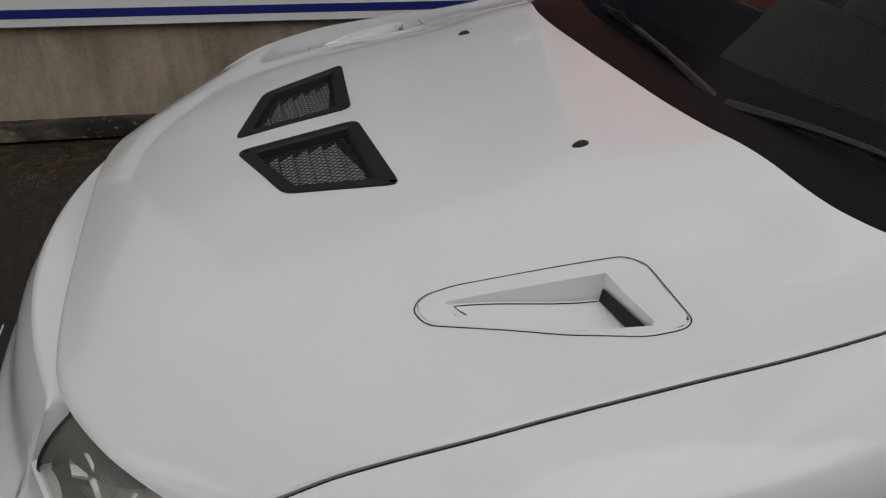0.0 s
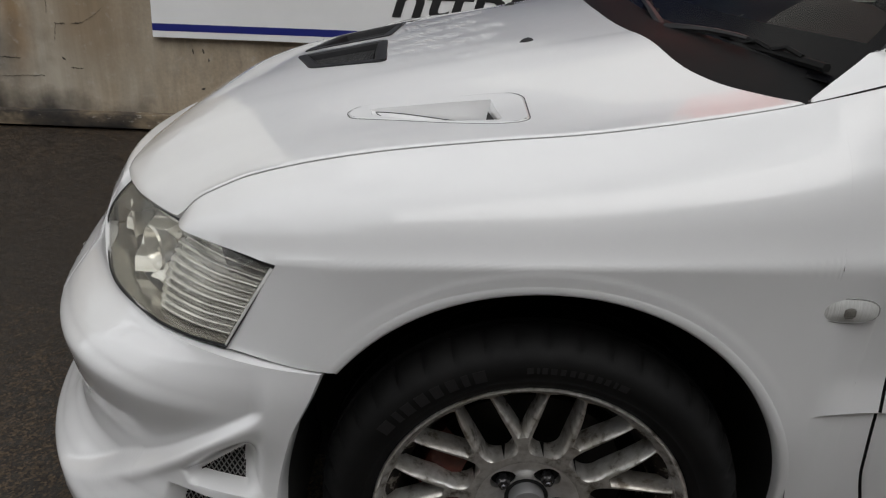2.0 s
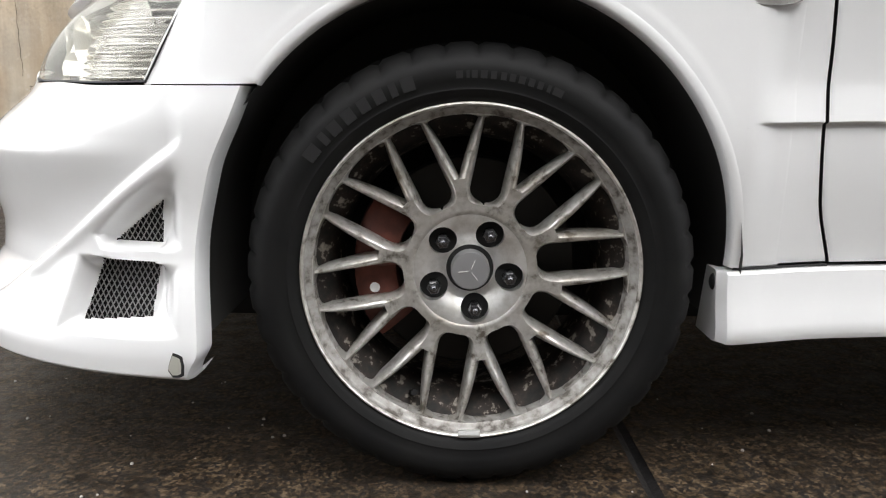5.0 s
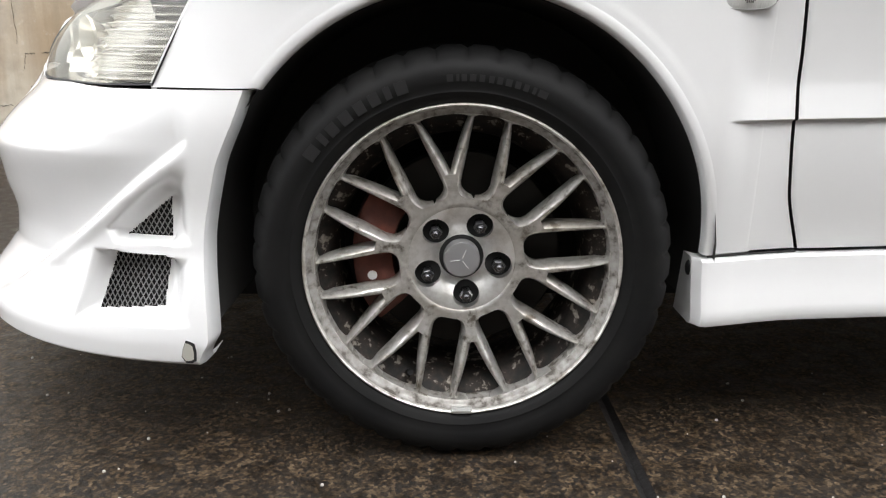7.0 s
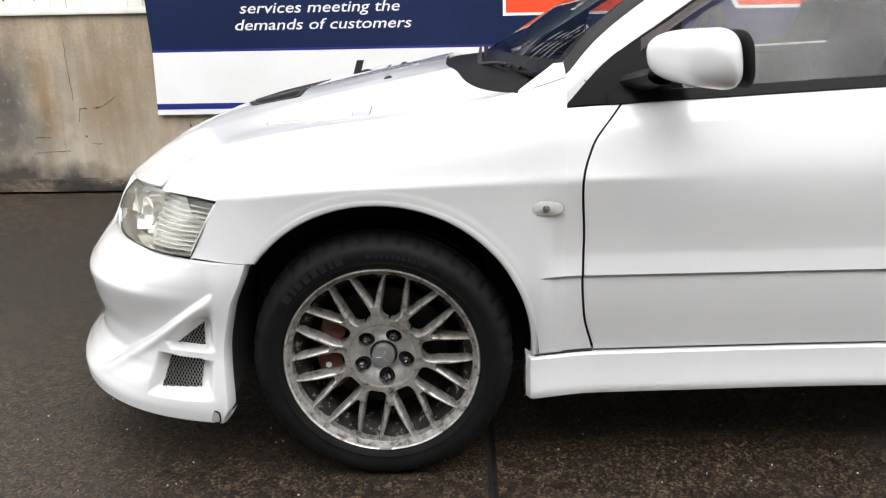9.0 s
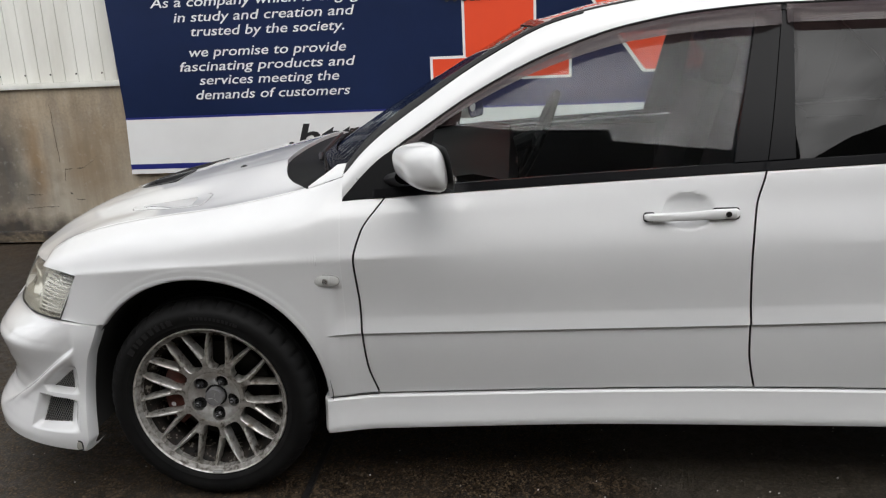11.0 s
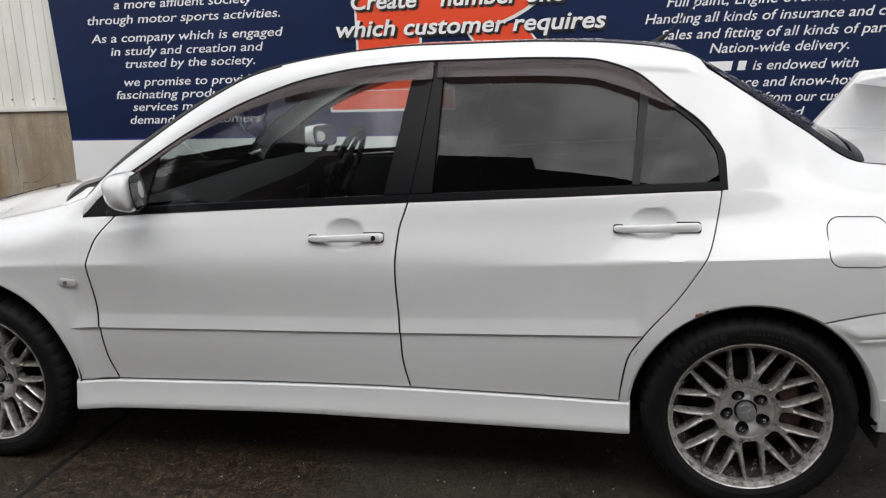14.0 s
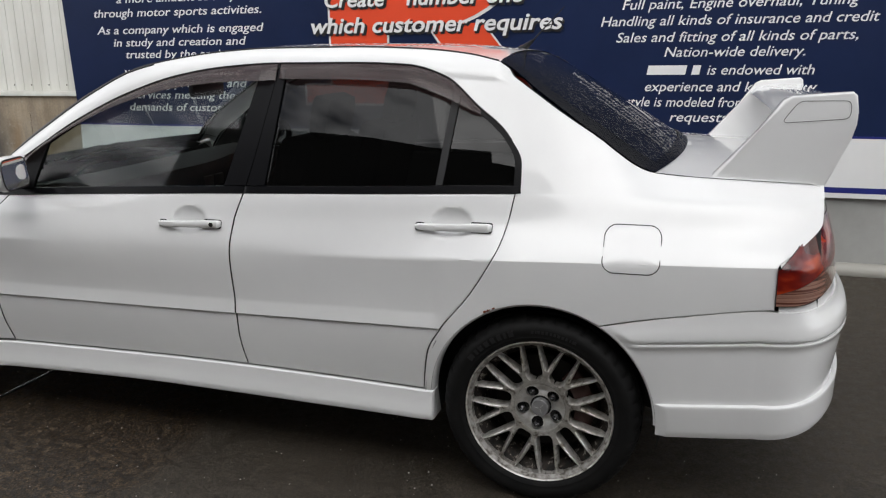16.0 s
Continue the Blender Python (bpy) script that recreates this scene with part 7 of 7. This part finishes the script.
    def badge(bm):
        for k in range(3):
            a = radians(120 * k + 30)
            p, q = Vector((0.003 * math.sin(a), -0.0018 - HUB_OUT, 0.003 * math.cos(a))), Vector((0.017 * math.sin(a), -0.0018 - HUB_OUT, 0.017 * math.cos(a)))
            tube(bm, [p, q], 0.0007, 4)

    mesh_part("cap_mark", badge, PALE, "", rim)

    def lip(bm):
        lathe(bm, [(0.2190, -0.010), (0.2198, -0.0350), (0.2212, -0.0368), (0.2255, -0.0388), (0.2285, -0.0412), (0.2308, -0.0470)], 120)

    mesh_part("rim_lip", lip, RIM_LIP, "pitted dull rim lip", rim)
    mesh_part("rim_edge", lambda bm: lathe(bm, [(0.2306, -0.0460), (0.2318, -0.0505), (0.2336, -0.0522), (0.2355, -0.0515), (0.2365, -0.0465), (0.233, -0.042)], 120), RIM, "bright worn rim edge", rim)

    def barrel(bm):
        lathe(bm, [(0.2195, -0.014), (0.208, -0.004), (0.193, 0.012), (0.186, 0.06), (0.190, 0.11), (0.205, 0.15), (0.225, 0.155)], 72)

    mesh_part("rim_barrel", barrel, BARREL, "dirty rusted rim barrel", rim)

    def weight(bm):
        a0 = radians(180 - spin)
        rows = []
        for i in range(7):
            a = a0 + (i - 3) / 3 * 0.068
            rows.append([(r * math.sin(a), y, r * math.cos(a)) for r, y in ((0.2255, -0.046), (0.2255, -0.053), (0.2305, -0.0555), (0.2345, -0.0545), (0.2345, -0.048))])
        vv = grid(bm, rows)
        bm.faces.new(vv[0])
        bm.faces.new(vv[-1][::-1])

    if name == "front_wheel":
        mesh_part("balance_weight", weight, STEELPALE, "clipped-on grey balance weight", rim)

    def valve(bm):
        a = radians((204 if name == "front_wheel" else 148) - spin)
        tube(bm, [(0.203 * math.sin(a), -0.008, 0.203 * math.cos(a)), (0.194 * math.sin(a), -0.028, 0.194 * math.cos(a))], [0.006, 0.0045], 8)

    mesh_part("tyre_valve", valve, RUBBER, "rubber valve stem", rim)

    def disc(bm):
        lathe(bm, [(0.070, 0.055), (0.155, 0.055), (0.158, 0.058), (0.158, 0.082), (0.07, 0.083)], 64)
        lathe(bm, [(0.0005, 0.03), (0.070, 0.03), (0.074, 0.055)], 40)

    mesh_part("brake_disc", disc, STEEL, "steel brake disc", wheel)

    def calip(bm):
        rows = []
        c0 = 270 if brake_side < 0 else 75
        for i in range(17):
            a = radians(c0 - 40 + 80 * i / 16)
            e = 0.55 + 0.45 * math.sin(math.pi * i / 16) ** 0.5
            waist = 0.75 + 0.25 * abs(math.cos(math.pi * i / 16)) ** 0.6
            rows.append([(r * math.sin(a), y, r * math.cos(a)) for r, y in ((0.105, 0.05), (0.108, 0.05 - 0.036 * e * waist), (0.125, 0.05 - 0.046 * e * waist), (0.155, 0.05 - 0.046 * e * waist), (0.168, 0.05 - 0.036 * e * waist), (0.172, 0.06), (0.172, 0.10))])
        grid(bm, rows)

    c = mesh_part("brake_caliper", calip, CALIPER if name == "front_wheel" else CALIPER_DARK, "faded red brake caliper" if name == "front_wheel" else "grimy dark brake caliper", wheel)

    def dot(bm):
        for a, r, w in ((258, 0.14, 0.0075),):
            p = (r * math.sin(radians(a)), 0.0028, r * math.cos(radians(a)))
            m = Matrix.Translation(p) @ Euler((math.pi / 2, 0, 0)).to_matrix().to_4x4()
            bmesh.ops.create_circle(bm, segments=14, radius=w, cap_ends=True, matrix=m)

    if brake_side < 0:
        mesh_part("caliper_mark", dot, PALE, "", c)
    wheel.matrix_basis = place
    # the brake does not turn with the wheel; the rim and tyre do
    for o in (rim, tyre):
        o.matrix_basis = pose(0, 0, 0, 0, spin, 0)
    return wheel


def build_wheels():
    front = build_wheel("front_wheel", pose(0, -0.7995, 0.3115), -7.3, "silver alloy wheel with a black tyre and red brake caliper", -1)
    rear = build_wheel("rear_wheel", pose(2.625, -0.7995, 0.3115), 9.0, "silver alloy wheel with a black tyre", 1)
    for w in (front, rear):
        c = copy_thing(w, pose(w.location.x, 0.7995, 0.3115, 0, 0, 180))


# ---- cabin ----
def build_cabin():
    def dash(bm):
        rows = []
        for y in np.linspace(-0.70, 0.70, 15):
            hump = 0.03 * math.exp(-((y - 0.36) / 0.18) ** 2)
            rows.append([(0.42, y, 0.90), (0.62, y, 0.935 + hump * 0.5), (0.80, y, 0.955 + hump), (0.90, y, 0.935 + hump), (0.93, y, 0.86), (0.90, y, 0.70), (0.88, y, 0.45)])
        grid(bm, rows)

    mesh_part("dashboard", dash, CABIN, "dark dashboard")

    def cluster(bm):
        for i, y in enumerate((-0.02, 0.06)):
            box(bm, 0.905, 0.93, y - 0.035, y + 0.035, 0.83, 0.88, 0.004)

    mesh_part("dash_gauge", cluster, STEEL, "small dash gauges")

    def wheel_(bm):
        m = Matrix.Translation((1.02, 0.36, 0.93)) @ Euler((0, radians(-66), 0)).to_matrix().to_4x4()
        ring = [m @ Vector((0.18 * math.cos(a), 0.18 * math.sin(a), 0)) for a in (2 * math.pi * i / 40 for i in range(41))]
        tube(bm, ring, 0.015, 8)
        for a in (20, 160, 270):
            tube(bm, [m @ Vector((0.03 * math.cos(radians(a)), 0.03 * math.sin(radians(a)), 0.01)), m @ Vector((0.18 * math.cos(radians(a)), 0.18 * math.sin(radians(a)), 0))], 0.013, 8)
        box_m = m @ Vector((0, 0, 0))
        bmesh.ops.create_uvsphere(bm, u_segments=16, v_segments=8, radius=0.06, matrix=m @ Matrix.Diagonal((1, 1, 0.5, 1)))
        tube(bm, [box_m, (0.85, 0.36, 0.86)], 0.035, 10)

    mesh_part("steering_wheel", wheel_, CABIN, "dark three-spoke steering wheel")

    def seat(bm, x, y):
        def pad(c, size, tilt):
            m = Matrix.Translation(c) @ Euler((0, radians(tilt), 0)).to_matrix().to_4x4()
            b2 = bmesh.new()
            box(b2, -size[0] / 2, size[0] / 2, -size[1] / 2, size[1] / 2, -size[2] / 2, size[2] / 2, 0.05)
            for v in b2.verts:
                v.co = m @ v.co
            tmp = bpy.data.meshes.new("pad")
            b2.to_mesh(tmp)
            b2.free()
            bm.from_mesh(tmp)
            bpy.data.meshes.remove(tmp)

        pad((x, y, 0.52), (0.52, 0.50, 0.16), -8)
        pad((x + 0.33, y, 0.82), (0.14, 0.50, 0.62), 16)
        pad((x + 0.45, y, 1.19), (0.09, 0.26, 0.17), 12)

    for y in (-0.36, 0.36):
        mesh_part("front_seat", lambda bm: seat(bm, 1.28, y), FABRIC, "dark front seat with a headrest")

    def bench(bm):
        box(bm, 1.95, 2.40, -0.62, 0.62, 0.42, 0.60, 0.05)
        prism(bm, [(2.32, 0.55), (2.46, 0.55), (2.60, 1.08), (2.50, 1.10)], -0.62, 0.62, 0.03)

    mesh_part("rear_seat", bench, FABRIC, "dark rear bench seat")

    def lining(name, label, *size):
        mesh_part(name, lambda bm: box(bm, *size), CABIN, label)

    lining("parcel_shelf", "dark rear parcel shelf", 2.50, 2.98, -0.60, 0.60, 0.99, 1.02, 0.005)
    lining("cabin_floor", "dark carpeted floor", 0.45, 2.6, -0.66, 0.66, 0.36, 0.385, 0.005)
    for s in (-1, 1):
        for x0, x1 in ((0.56, 1.55), (1.60, 2.45)):
            lining("door_lining", "dark door lining", x0, x1, s * 0.715 - 0.02, s * 0.715 + 0.02, 0.40, 0.925, 0.01)
    lining("centre_console", "dark centre console", 0.9, 1.7, -0.10, 0.10, 0.38, 0.60, 0.02)

    def roof_in(bm):
        grid(bm, [[(x, y, (RAIL_Z(x) + 0.010) - 0.035) for x in np.linspace(1.08, 2.40, 20)] for y in np.linspace(-0.53, 0.53, 9)])

    mesh_part("headlining", roof_in, FABRIC, "dark headlining")

    def rear_mirror(bm):
        box(bm, 0.93, 0.955, -0.12, 0.12, 1.24, 1.30, 0.01)
        tube(bm, [(0.94, 0, 1.30), (0.97, 0, 1.35)], 0.008, 6)

    mesh_part("rear_view_mirror", rear_mirror, CABIN, "black rear view mirror")


build_shell()
build_bonnet()
for _s in (-1, 1):
    build_side(_s)
    build_headlight(_s)
    build_mirror(_s)
build_top()
build_front_bumper()
build_rear()
build_wing()
build_wheels()
build_cabin()
